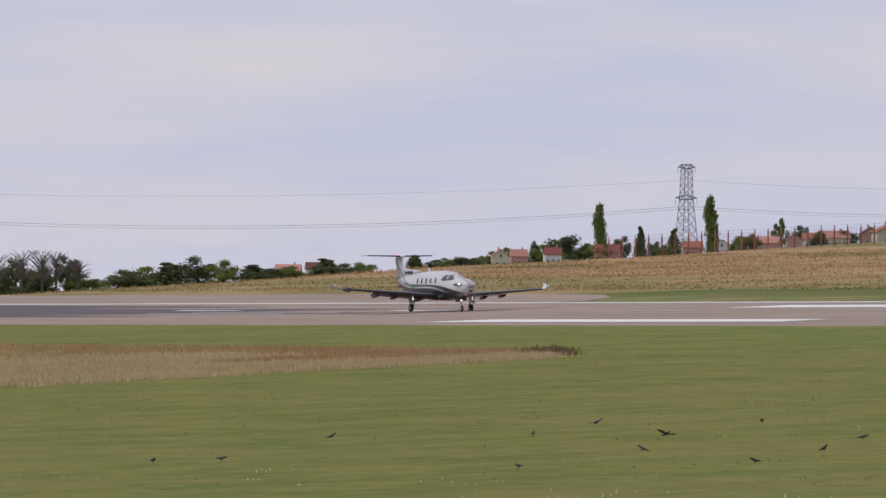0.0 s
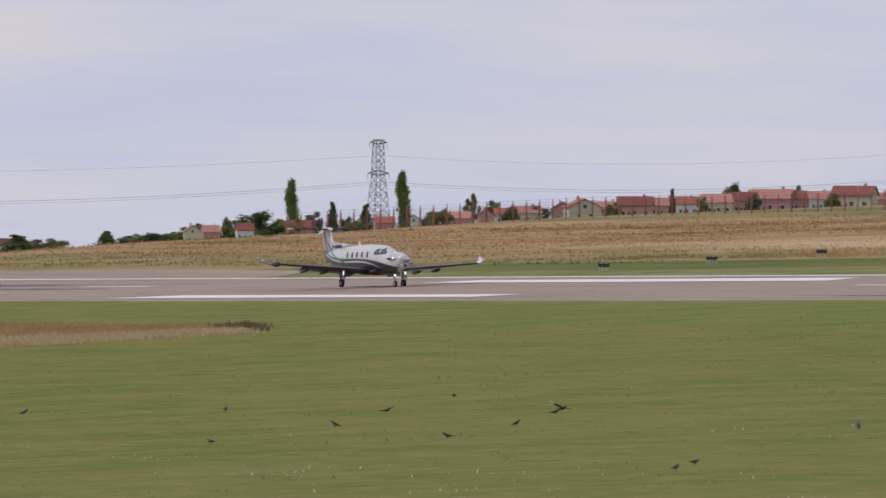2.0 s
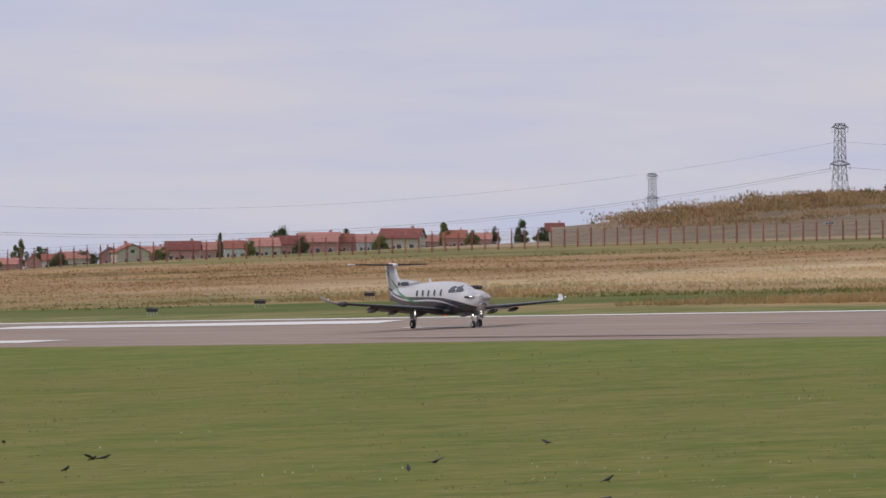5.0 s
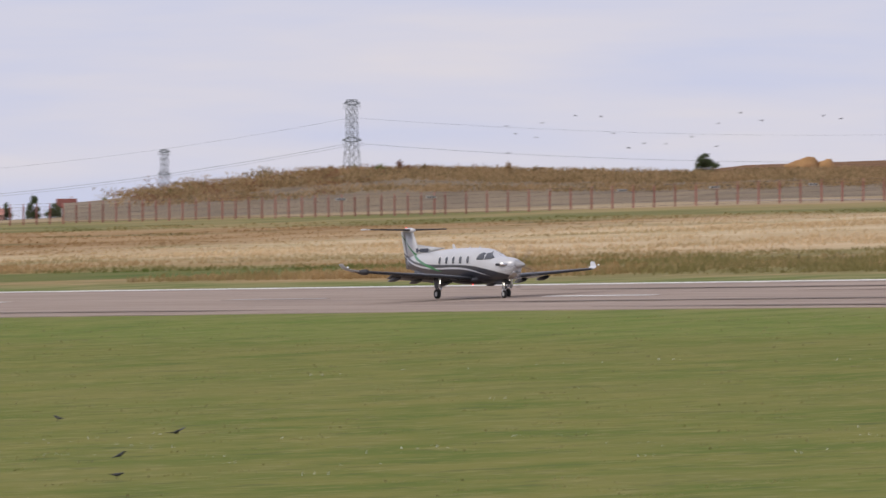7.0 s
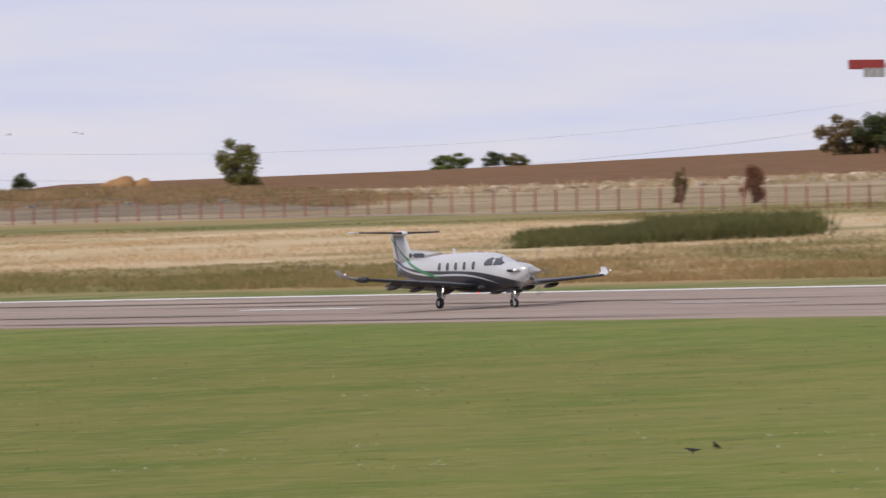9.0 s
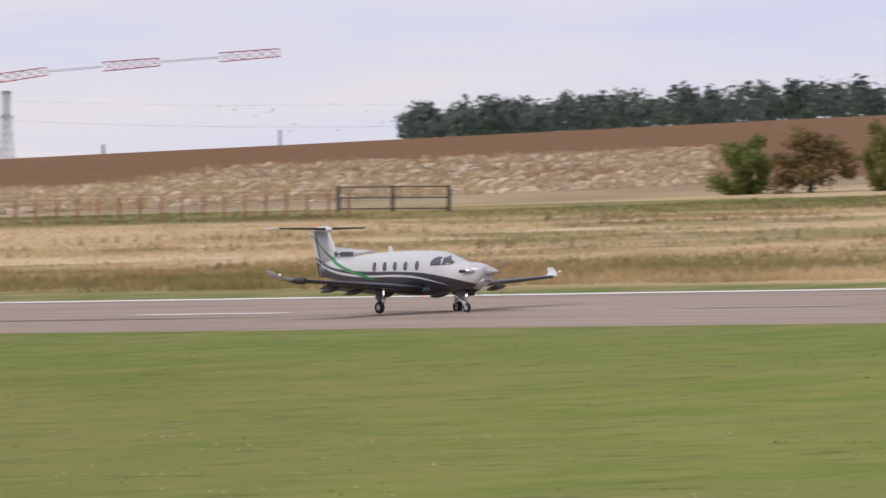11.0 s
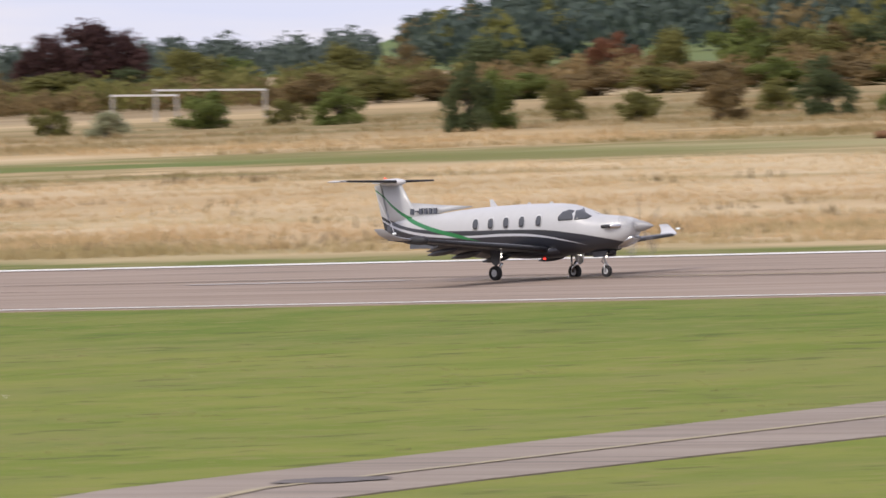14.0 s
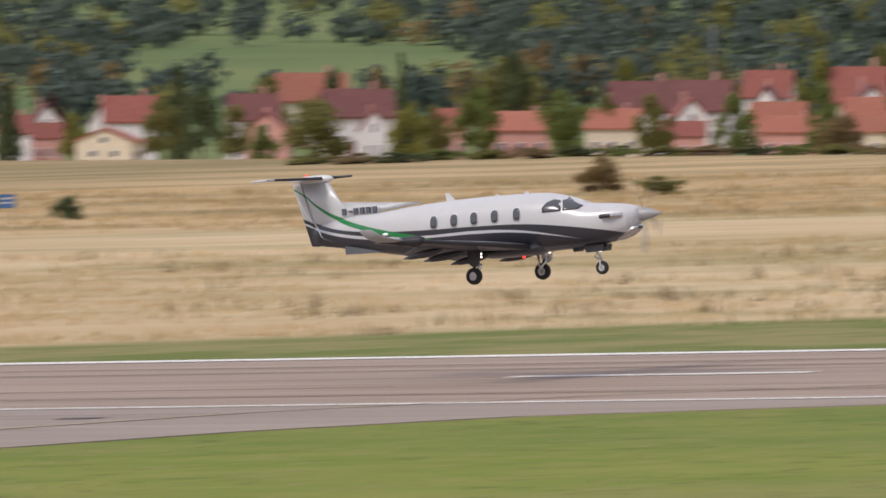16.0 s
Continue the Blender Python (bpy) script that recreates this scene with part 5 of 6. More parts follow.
GREYWEED = material("grey_brown_weeds", (0.2, 0.155, 0.085), 0.9, second=(0.28, 0.22, 0.13), scale=0.2, amount=0.5, island=0.2, thin=0.35)
rnd = random.Random(11)


def field_spots(n, x0, x1, y0, y1, clump=0.42, freq=0.03, bias=0.0):
    out = []
    while len(out) < n:
        x, y = rnd.uniform(x0, x1), y0 + (y1 - y0) * rnd.random() ** 1.3
        if noise.noise(Vector((x * freq, y * freq * 2.2, 1.7))) + rnd.uniform(-clump, clump) > bias - 0.15:
            if y > 373 + 0.3 * max(0.0, x + 262) or y1 < 374:
                out.append((x, y))
    return out


tufts("dry_grass", field_spots(15000, -620, -130, 373, 538), 0.26, 0.7, DRY, "tall pale dry grass in the airfield meadow", 7, 3, 0.06)
tufts("dry_grass", field_spots(6000, -1050, -770, 384, 545), 0.13, 0.9, DRY, "tall brown dry grass in the airfield meadow", 6, 4, 0.09)
tufts("dry_grass", field_spots(7000, -640, -180, 592, 760), 0.4, 0.8, DRY, "tall pale dry grass by the hedges", 7, 5, 0.08)
tufts("dry_grass", field_spots(4500, -680, -300, 370, 400, 0.3, 0.05), 0.5, 0.6, DRY, "brown seed-head grass along the verge", 8, 6, 0.07)
tufts("dry_grass", field_spots(7000, -800, -600, 395, 570), 0.24, 0.7, DRY, "pale dry grass in the airfield meadow", 7, 16, 0.06)
tufts("weeds", field_spots(650, -640, -180, 378, 540, 0.15, 0.02, 0.28), 0.55, 0.8, GREYWEED, "grey-brown dead weeds in patches", 8, 7, 0.06)
reeds = []
while len(reeds) < 1900:
    a, r = rnd.uniform(34.08, 35.55), rnd.uniform(800, 850)
    p = bearing(a, 0, r)
    if noise.noise(Vector((p.x * 0.09, p.y * 0.12, 4))) > -0.3 + 1.1 * abs(a - 34.8) ** 3:
        reeds.append((p.x, p.y))
tufts("reed_patch", [q for q in reeds if math.degrees(math.atan2(q[1], -q[0])) < 34.78], 0.85, 0.6, REED, "patch of dull green reeds in dry grass", 15, 9, 0.05)
tufts("reed_patch", [q for q in reeds if math.degrees(math.atan2(q[1], -q[0])) >= 34.72], 1.25, 0.6, REED, "taller patch of dull green reeds in dry grass", 16, 19, 0.05)
strip_spots, strip_dark = [], []
for _ in range(6500):
    u, k = rnd.random(), rnd.random()
    x0, y0, x1, y1 = -720 + 136 * u, 271.5 - 4 * u ** 4, -545 - 29 * u, 205 + 58 * u
    q = (x0 + (x1 - x0) * k, y0 + (y1 - y0) * k)
    (strip_dark if k + 0.5 * noise.noise(Vector((q[0] * 0.06, q[1] * 0.06, 9))) < 0.42 else strip_spots).append(q)
tufts("unmown_grass_strip", strip_spots, 0.3, 0.5, STRIP_STRAW, "strip of pale unmown grass in the green field", 9, 10, 0.05)
tufts("unmown_grass_strip", strip_dark, 0.34, 0.5, STRIP_BROWN, "strip of brown unmown grass in the green field", 9, 13, 0.05)
tufts("bramble_tuft", [(-581 + rnd.gauss(0, 0.9), 266 + rnd.gauss(0, 0.6)) for _ in range(50)], 0.5, 0.3, GREYWEED, "brown bramble tuft at the strip's end", 9, 12, 0.07)
TAXI_EDGE = [(-140, 120), (-172, 185), (-178, 220), (-181.6, 260), (-179, 280), (-171, 302.5), (-145, 310.5), (-262, 314), (-239, 311), (-215, 295.5), (-201, 276), (-194, 252), (-190, 228), (-185, 200), (-152, 120)]


def paved(x, y):
    inside = False
    for (ax, ay), (bx, by) in zip(TAXI_EDGE, TAXI_EDGE[1:] + TAXI_EDGE[:1]):
        if (ay > y) != (by > y) and x < ax + (bx - ax) * (y - ay) / (by - ay):
            inside = not inside
    return inside


lawn = []
while len(lawn) < 6000:
    x, y = rnd.uniform(-620, -100), rnd.uniform(120, 306)
    if 285 < math.hypot(x, y) < 640 and 21.5 < math.degrees(math.atan2(y, -x)) < 63 and not paved(x, y) and noise.noise(Vector((x * 0.11, y * 0.11, 6))) + rnd.uniform(-0.5, 0.5) > 0:
        lawn.append((x, y))
tufts("mown_grass", lawn[:2600], 0.035, 0.5, material("bleached_grass_blades", (0.27, 0.25, 0.1), 0.9, second=(0.34, 0.31, 0.14), scale=0.3, amount=0.5, island=0.15, thin=0.4), "bleached tufts in the mown grass", 10, 25, 0.045)
tufts("mown_grass", [q for q in lawn[2600::12] if noise.noise(Vector((q[0] * 0.035, q[1] * 0.035, 2))) > 0.1], 0.04, 0.5, GREYWEED, "dead brown tufts in the mown grass", 10, 35, 0.04)
DAISY = material("white_flower_heads", (0.7, 0.7, 0.62), 0.8)
tufts("daisies", [(x, y) for x, y in field_spots(260, -430, -230, 150, 260, 0.12, 0.02, 0.22)], 0.07, 0.8, DAISY, "small white flowers in the mown grass", 3, 14, 0.02)


# ---- the bank and the rubble over the fence ----
def bank():
    """A long overgrown earth bank behind the fence."""
    azs = np.arange(28.4, 33.3, 0.05)
    crest = ((28.4, 28.815, 29.209, 29.49, 29.772, 30.137, 30.615, 31.122, 31.74, 32.494, 33.3), (-.46, -.42, -.385, -.345, -.315, -.285, -.3, -.312, -.31, -.3, -.33))
    prof = ((1175, 0.0), (1190, 0.22), (1208, 0.5), (1228, 0.82), (1250, 1.0), (1290, 0.96), (1360, 0.5), (1420, 0.0))
    verts, faces = [], []
    for a in azs:
        top = EYE.z + 1250 * math.tan(radians(float(np.interp(a, *crest))))
        for r, k in prof:
            r -= (a - 30) * 22
            p = stand(a, r)
            z = p.z + k * max(0.0, top - p.z) + (0.35 * noise.noise(p * 0.11) if 0 < k else -0.3)
            verts.append((p.x, p.y, z))
    n = len(prof)
    for i in range(len(azs) - 1):
        for j in range(n - 1):
            b = i * n + j
            faces.append((b, b + n, b + n + 1, b + 1))
    m = material("bank_of_dry_weeds", (0.16, 0.12, 0.075), 0.95, second=(0.26, 0.195, 0.115), scale=0.16, amount=0.5, bump=0.6, fine=1.2)
    ob = tagged(new("earth_bank", raw("earth_bank", verts, faces, m)), "long earth bank overgrown with dry brown weeds", "bank", kind="structure")
    rng = random.Random(21)
    for tint, cnt, h, wd, lab in (("straw", 2300, 0.6, 1.7, "dry straw-coloured brush on the bank"), ("brown", 1300, 0.6, 1.9, "brown brush on the bank"), ("red", 420, 0.7, 1.7, "rust brown brush on the bank")):
        vs, fs = [], []
        for _ in range(cnt):
            i, j = rng.randrange(len(azs)), rng.choice((2, 3, 3, 4, 4, 4, 5))
            if azs[i] < 28.95 or tint == "red" and azs[i] > 30.2:
                continue
            c0 = Vector(verts[i * n + j]) + Vector((rng.gauss(0, 2), rng.gauss(0, 5), 0))
            hh = h * rng.uniform(0.5, 1.4)
            for _k in range(26):
                d = Vector((rng.gauss(0, 0.5) * wd, rng.gauss(0, 0.5) * wd, rng.random() * hh))
                u = Vector((rng.gauss(0, .3), rng.gauss(0, .3), 1)).normalized() * 0.22
                v = Vector((rng.gauss(0, 1), rng.gauss(0, 1), 0)).normalized() * 0.05
                b = len(vs)
                q = c0 + d
                vs += [tuple(q - u), tuple(q + v), tuple(q + u), tuple(q - v)]
                fs.append((b, b + 1, b + 2, b + 3))
        tagged(new("bank_brush", raw("bank_brush", vs, fs, LEAF[tint])), lab, "brush", kind="stuff")


bank()


def lumps(name, spots, size, mat, label, seed=31, sag=0.0):
    """Heaped clods: uneven low-sided lumps in one mesh."""
    rng = random.Random(seed)
    verts, faces = [], []
    for x, y, up in spots:
        z = ground_z(x, y) + up
        r = size * rng.uniform(0.45, 1.3)
        b = len(verts)
        for t in (0.0, 0.9, 1.7):
            for k in range(6):
                a = 6.283 * k / 6 + t
                q = r * rng.uniform(0.75, 1.2)
                verts.append((x + q * math.cos(a) * math.cos(t * 0.8), y + q * math.sin(a) * math.cos(t * 0.8), z - 0.2 + 0.62 * r * math.sin(t * 0.9)))
        for j in range(2):
            for k in range(6):
                faces.append((b + j * 6 + k, b + j * 6 + (k + 1) % 6, b + (j + 1) * 6 + (k + 1) % 6, b + (j + 1) * 6 + k))
        faces.append(tuple(b + 12 + k for k in range(6)))
    return tagged(new(name, raw(name, verts, faces, mat)), label, "rubble", kind="stuff")


RUBBLE = material("pale_rubble", (0.56, 0.46, 0.33), 0.95, second=(0.36, 0.27, 0.17), scale=0.4, amount=0.5, island=0.3)
spots = []
for _ in range(1300):
    a = rnd.uniform(31.9, 38.6)
    p = bearing(a, 0, rnd.uniform(1262, 1300) - 27 * (a - 32) + rnd.gauss(0, 6))
    spots.append((p.x, p.y, rnd.random() * 0.5))
for _ in range(3000):
    a = rnd.uniform(36.3, 40.0)
    far_ = 1010 + 330 * min(1, max(0, (a - 36.3) / 1.4))
    p = bearing(a, 0, rnd.uniform(985, far_))
    spots.append((p.x, p.y, rnd.random() * 0.4))
lumps("rubble_field", [q for q in spots if noise.noise(Vector((q[0] * 0.12, q[1] * 0.12, 3))) > -0.12], 0.55, RUBBLE, "pale heaped rubble and straw clods over the fence")
tufts("dry_grass", [(x + rnd.gauss(0, 3), y + rnd.gauss(0, 3)) for x, y, _z in spots[::2]], 0.7, 0.7, STRIP_STRAW, "pale dry grass among the rubble", 8, 26, 0.09)
STRAW_HEAP = material("rotting_straw_heap", (0.42, 0.24, 0.095), 0.95, second=(0.29, 0.15, 0.06), scale=0.8, amount=0.6, bump=0.5)


def heap(az, dist, w, h, mat, label, name="straw_heap"):
    foot = stand(az, dist)
    bm = bmesh.new()
    bmesh.ops.create_icosphere(bm, subdivisions=3, radius=1)
    for v in bm.verts:
        q = 1 + 0.45 * noise.noise(v.co * 1.6 + foot)
        v.co = Vector((v.co.x * w / 2 * q, v.co.y * w / 2.6 * q, max(-0.1, v.co.z) * h * q))
    return tagged(part(name, bm, mat, at=Matrix.Translation(foot) @ pose(0, 0, 0, 0, 0, 90 - az), smooth=True), label, "heap")


heap(32.08, 1400, 4.4, 2.0, STRAW_HEAP, "orange-brown heap of rotting straw on the field")
heap(32.2, 1400, 3.8, 1.65, STRAW_HEAP, "orange-brown heap of rotting straw on the field")
heap(51.246, 744, 4.6, 0.7, material("bare_red_earth", (0.17, 0.085, 0.045), 0.95, second=(0.24, 0.13, 0.07), scale=1, amount=0.6, bump=0.5), "low mound of bare red-brown earth", "earth_mound")

# ---- perimeter fence ----
RED_POST = material("faded_red_fence_paint", (0.33, 0.115, 0.09), 0.7, second=(0.4, 0.17, 0.135), scale=2, amount=0.6, spread=0.2)
WIRE = material("rusty_fence_wire", (0.15, 0.11, 0.1), 0.6, 0.5)
SIGN_WHITE = material("weathered_white_board", (0.62, 0.61, 0.58), 0.6, second=(0.5, 0.48, 0.45), scale=3, amount=0.6)
SIGN_BLACK = material("black_board", (0.03, 0.03, 0.03), 0.5)


def fence():
    line = ((24.7, 25, 26.3, 28.6, 30.3, 31.8, 33.7, 35.7, 38.4), (1150, 1170, 1225, 1190, 1128, 1108, 1045, 945, 870))
    root = empty("perimeter_fence", pose(0, 0, 0))
    tagged(root, "long perimeter fence of faded red posts and wire", "fence")
    azs = list(np.arange(24.9, 30.3, 0.066)) + list(np.arange(30.3, 38.3, 0.104))
    post = mesh("post", add_tube(box(-0.085, -0.085, -0.3, 0.085, 0.085, 1.9, 0.02), [(0, 0, 1.85), (0, 0.05, 2.0), (0, 0.28, 2.2)], 0.045, 6), RED_POST)
    feet = []
    for a in azs:
        p = stand(a, float(np.interp(a, *line)) - 6)
        feet.append(p)
        ob = new("post", post)
        ob.matrix_basis = pose(*p, 0, 0, 90 - a)
        ob.parent = root
    for h in (0.15, 0.6, 1.05, 1.5, 1.85, 2.15):
        part("wire", tube([p + Vector((0, 0, h)) for p in feet], 0.009, 4), WIRE, root)
    bm = bmesh.new()
    for p, q in zip(feet, feet[1:]):
        for k in range(7):
            c = p.lerp(q, k / 7)
            add_tube(bm, [c + Vector((0, 0, 0.1)), c + Vector((0, 0, 1.85))], 0.009, 3, False)
    part("wire_mesh", bm, WIRE, root)
    for a in (29.78, 30.23, 31.18, 31.64, 32.13, 32.6):
        f = stand(a, float(np.interp(a, *line)) - 7)
        s = empty("fence_sign", pose(f.x, f.y, f.z + 1.75, 0, 0, 90 - a) @ Matrix.Scale(0.62, 4))
        part("board", box(-0.75, -0.03, -0.2, 0.75, 0.03, 0.2, 0.01), SIGN_WHITE, s)
        for k in range(3):
            part("bar", slab([(-0.55 + 0.42 * k, -0.15), (-0.3 + 0.42 * k, -0.15), (-0.15 + 0.42 * k, 0.15), (-0.4 + 0.42 * k, 0.15)], -0.04, -0.031), SIGN_BLACK, s)
        tagged(s, "white board with dark slanting bars on the fence", "sign", group="signs on the fence")


def fence_gate():
    """A dark double gate at the end of the fence."""
    root = empty("fence_gate", pose(0, 0, 0))
    tagged(root, "dark green metal gate beside the perimeter fence", "gate")
    feet = [stand(a, 911 - 45 * (a - 38.15)) for a in (38.15, 38.42, 38.7)]
    for p in feet:
        part("post", box(p.x - 0.12, p.y - 0.12, p.z - 0.3, p.x + 0.12, p.y + 0.12, p.z + 2.05, 0.03), SIGN_BLACK, root)
    for p, q in zip(feet, feet[1:]):
        for h in (0.25, 1.1, 1.95):
            part("rail", tube([p + Vector((0, 0, h)), q + Vector((0, 0, h))], 0.06, 6), SIGN_BLACK, root)
        for k in range(1, 12):
            c = p.lerp(q, k / 12)
            part("picket", tube([c + Vector((0, 0, 0.25)), c + Vector((0, 0, 1.95))], 0.022, 5), SIGN_BLACK, root)


fence()
fence_gate()

# ---- airfield signs ----
def field_sign(x, y):
    p = on_plane(x, y)
    s = empty("airfield_sign", pose(*p, 0, 0, 60) @ Matrix.Scale(0.5, 4))
    tagged(s, "low black airfield sign box on white legs", "sign", group="signs beside the runway")
    part("panel", box(-0.8, -0.12, 0.62, 0.8, 0.12, 1.25, 0.03), SIGN_BLACK, s)
    part("top_strip", box(-0.75, -0.13, 1.1, 0.75, 0.13, 1.2, 0.02), SIGN_WHITE, s)
    for dx in (-0.65, -0.22, 0.22, 0.65):
        part("leg", box(dx - 0.05, -0.05, -0.1, dx + 0.05, 0.05, 0.64, 0.01), SIGN_WHITE, s)


for x, y in ((-737, 366), (-749.5, 381), (-760, 395.5), (-766.5, 408)):
    field_sign(x, y)

# ---- pylons, lines and crane ----
GALV = material("galvanised_lattice_steel", (0.3, 0.31, 0.33), 0.5, 0.5, second=(0.22, 0.23, 0.25), scale=0.5, amount=0.5)
CABLE = material("grey_power_cable", (0.36, 0.37, 0.4), 0.6)


def lattice(bm, p0, p1, w0, w1, panels, r):
    """A square lattice girder from p0 to p1."""
    p0, p1 = Vector(p0), Vector(p1)
    d = (p1 - p0).normalized()
    s = d.cross(Vector((0, 0, 1)) if abs(d.z) < 0.9 else Vector((1, 0, 0))).normalized()
    u = s.cross(d)
    def corner(t, k):
        w = (w0 + (w1 - w0) * t) / 2
        return p0.lerp(p1, t) + s * (w * (1, 1, -1, -1)[k]) + u * (w * (1, -1, -1, 1)[k])
    for k in range(4):
        add_tube(bm, [corner(0, k), corner(1, k)], r, 5)
        for i in range(panels):
            a, b = i / panels, (i + 1) / panels
            add_tube(bm, [corner(a, k), corner(b, (k + 1) % 4)], r * 0.65, 4, False)
            add_tube(bm, [corner(a, (k + 1) % 4), corner(b, k)], r * 0.65, 4, False)
            add_tube(bm, [corner(b, k), corner(b, (k + 1) % 4)], r * 0.65, 4, False)
    return bm


def pylon(az, dist, el_top, base, name="pylon"):
    foot = stand(az, dist)
    h = EYE.z + dist * math.tan(radians(el_top)) - foot.z
    root = empty("pylon", pose(*foot, 0, 0, 60 - az))
    tagged(root, "grey lattice steel power pylon", "pylon", group="pylons of the power line")
    bm = lattice(bmesh.new(), (0, 0, -0.5), (0, 0, h * 0.62), base, base * 0.5, 6, 0.1)
    lattice(bm, (0, 0, h * 0.62), (0, 0, h), base * 0.5, base * 0.4, 5, 0.09)
    part("mast", bm, GALV, root)
    for z, w in ((0.62, 0.62), (0.95, 0.5)):
        bm = bmesh.new()
        for sx in (-1, 1):
            tip = Vector((sx * base * w, 0, h * z + 0.5))
            for dy in (-0.25, 0.25):
                add_tube(bm, [Vector((0, dy * base, h * z)), tip], 0.1, 4)
                add_tube(bm, [Vector((0, dy * base, h * z + h * 0.05)), tip], 0.09, 4)
            add_tube(bm, [tip, tip - Vector((0, 0, 1.6))], 0.06, 5)
        part("crossarm", bm, GALV, root)
    return foot, h


PYL = [pylon(25.284, 3000, -.223, 5.2), pylon(28.902, 4200, -.173, 4.6), pylon(29.836, 3000, .072, 4.8), pylon(36.499, 3400, .268, 3.6)]


def cable(az0, el0, d0, az1, el1, d1, sag, r=0.075):
    p0, p1 = bearing(az0, el0, d0), bearing(az1, el1, d1)
    pts = []
    for k in range(33):
        t = k / 32
        p = p0.lerp(p1, t)
        p.z -= 4 * sag * t * (1 - t)
        pts.append(p)
    return tagged(part("power_cable", tube(pts, r * 0.42, 5), CABLE, at=pose(0, 0, 0)), "long sagging grey power cable", "cable", group="cables of the power line")


for dz, r in ((0.0, 0.11), (-0.012, 0.08)):
    cable(20.6, -.47 + dz, 3000, 25.27, -.433 + dz, 3000, 5.0, r)
    cable(25.3, -.433 + dz, 3000, 29.82, -.146 + dz, 3000, 7.5, r)
cable(20.6, -.36, 3000, 25.27, -.303, 3000, 3.5, 0.06)
cable(25.3, -.303, 3000, 29.82, -.02, 3000, 7.5, 0.06)
cable(29.86, -.146, 3000, 36.48, .12, 3400, 12, 0.09)
cable(29.86, -.02, 3000, 36.48, .22, 3400, 11, 0.055)
cable(36.5, .12, 3400, 42, .33, 3400, 7, 0.08)
cable(36.5, .22, 3400, 42, .46, 3400, 7, 0.05)

CRANE_RED = material("red_crane_paint", (0.5, 0.05, 0.045), 0.5, second=(0.4, 0.06, 0.05), scale=0.6, amount=0.5)
CRANE_JIB = material("faded_red_jib_paint", (0.52, 0.13, 0.13), 0.5, second=(0.45, 0.11, 0.12), scale=0.6, amount=0.5)
CRANE_CREAM = material("cream_crane_paint", (0.6, 0.48, 0.3), 0.5, second=(0.5, 0.4, 0.26), scale=0.6, amount=0.5)
CRANE_PALE = material("pale_crane_paint", (0.62, 0.56, 0.58), 0.5, second=(0.55, 0.45, 0.48), scale=0.6, amount=0.5)
CONCRETE = material("pale_concrete", (0.5, 0.48, 0.44), 0.85, second=(0.4, 0.38, 0.35), scale=0.8, amount=0.6, bump=0.2)
ORANGE = material("orange_board", (0.6, 0.13, 0.04), 0.5, second=(0.5, 0.12, 0.05), scale=1, amount=0.5)


def crane():
    d = 1900
    foot = stand(36.13, d)
    root = empty("tower_crane", Matrix.Translation(foot))
    tagged(root, "red and white tower crane with a long lattice jib", "crane")

    def at(az, el, dd=d):
        return bearing(az, el, dd) - foot
    top = at(36.13, .36)
    base = top.z - 1.6
    part("mast", lattice(bmesh.new(), (0, 0, -0.5), (0, 0, base - 2.6), 1.9, 1.9, 7, 0.1), CRANE_CREAM, root)
    part("slewing_head", lattice(box(-0.95, -0.95, base - 4.2, 0.95, 0.95, base - 0.4, 0.1), (0, 0, base - 2.6), (0, 0, top.z), 1.5, 1.2, 4, 0.16), CRANE_RED, root)
    part("cab", box(1.0, -0.9, base - 2.7, 2.7, 0.9, base - 0.5, 0.15), SIGN_BLACK, root)
    c0, c1 = at(35.73, .305), at(36.1, .3)
    part("counter_jib", lattice(bmesh.new(), c0, c1, 0.4, 0.4, 8, 0.06), CRANE_PALE, root)
    w = empty("counterweight", Matrix.Translation(c0) @ pose(0, 0, 0, 0, 0, 90 - 36))
    w.parent = root
    part("red_frame", box(-0.6, -0.9, -0.7, 5.4, 0.9, 0.9, 0.1), CRANE_RED, w)
    for k in range(3):
        part("ballast_block", box(1.9 + 1.2 * k, -0.95, -2.0, 3.0 + 1.2 * k, 0.95, -0.4, 0.06), CONCRETE, w)
    bd = at(35.99, .315)
    part("orange_board", box(-1.2, -0.15, -0.6, 1.2, 0.15, 0.6, 0.1), ORANGE, root, "orange board on the jib", at=Matrix.Translation(bd) @ pose(0, 0, 0, 0, 0, 90 - 36))
    stops = ((36.16, .31), (36.42, .325), (36.7, .365), (36.98, .387), (37.26, .41), (37.56, .432), (37.86, .455))
    for i, (p, q) in enumerate(zip(stops, stops[1:])):
        solid = i % 2 == 1
        part("jib_section", lattice(bmesh.new(), at(*p), at(*q), 1.5 if solid else 0.3, 1.3 if solid else 0.3, 5, 0.08 if solid else 0.035), CRANE_JIB if solid else CRANE_PALE, root)
    tr = at(36.4, .32)
    part("hook_rope", tube([tr, tr - Vector((0, 0, 8.5))], 0.05, 5), GALV, root)
    part("hook_block", box(-0.35, -0.3, -0.5, 0.35, 0.3, 0.5, 0.08), CRANE_RED, root, at=Matrix.Translation(tr - Vector((0, 0, 8.6))))


crane()


def mast(az, dist, el_top, r, label):
    f = stand(az, dist)
    h = EYE.z + dist * math.tan(radians(el_top)) - f.z
    root = empty("radio_mast", Matrix.Translation(f))
    part("pole", lattice(bmesh.new(), (0, 0, -0.3), (0, 0, h), r * 1.5, r, 8, r * 0.2), GALV, root)
    part("antenna_head", tube([(0, 0, h - 2), (0, 0, h)], r, 8), GALV, root)
    return tagged(root, label, "mast")


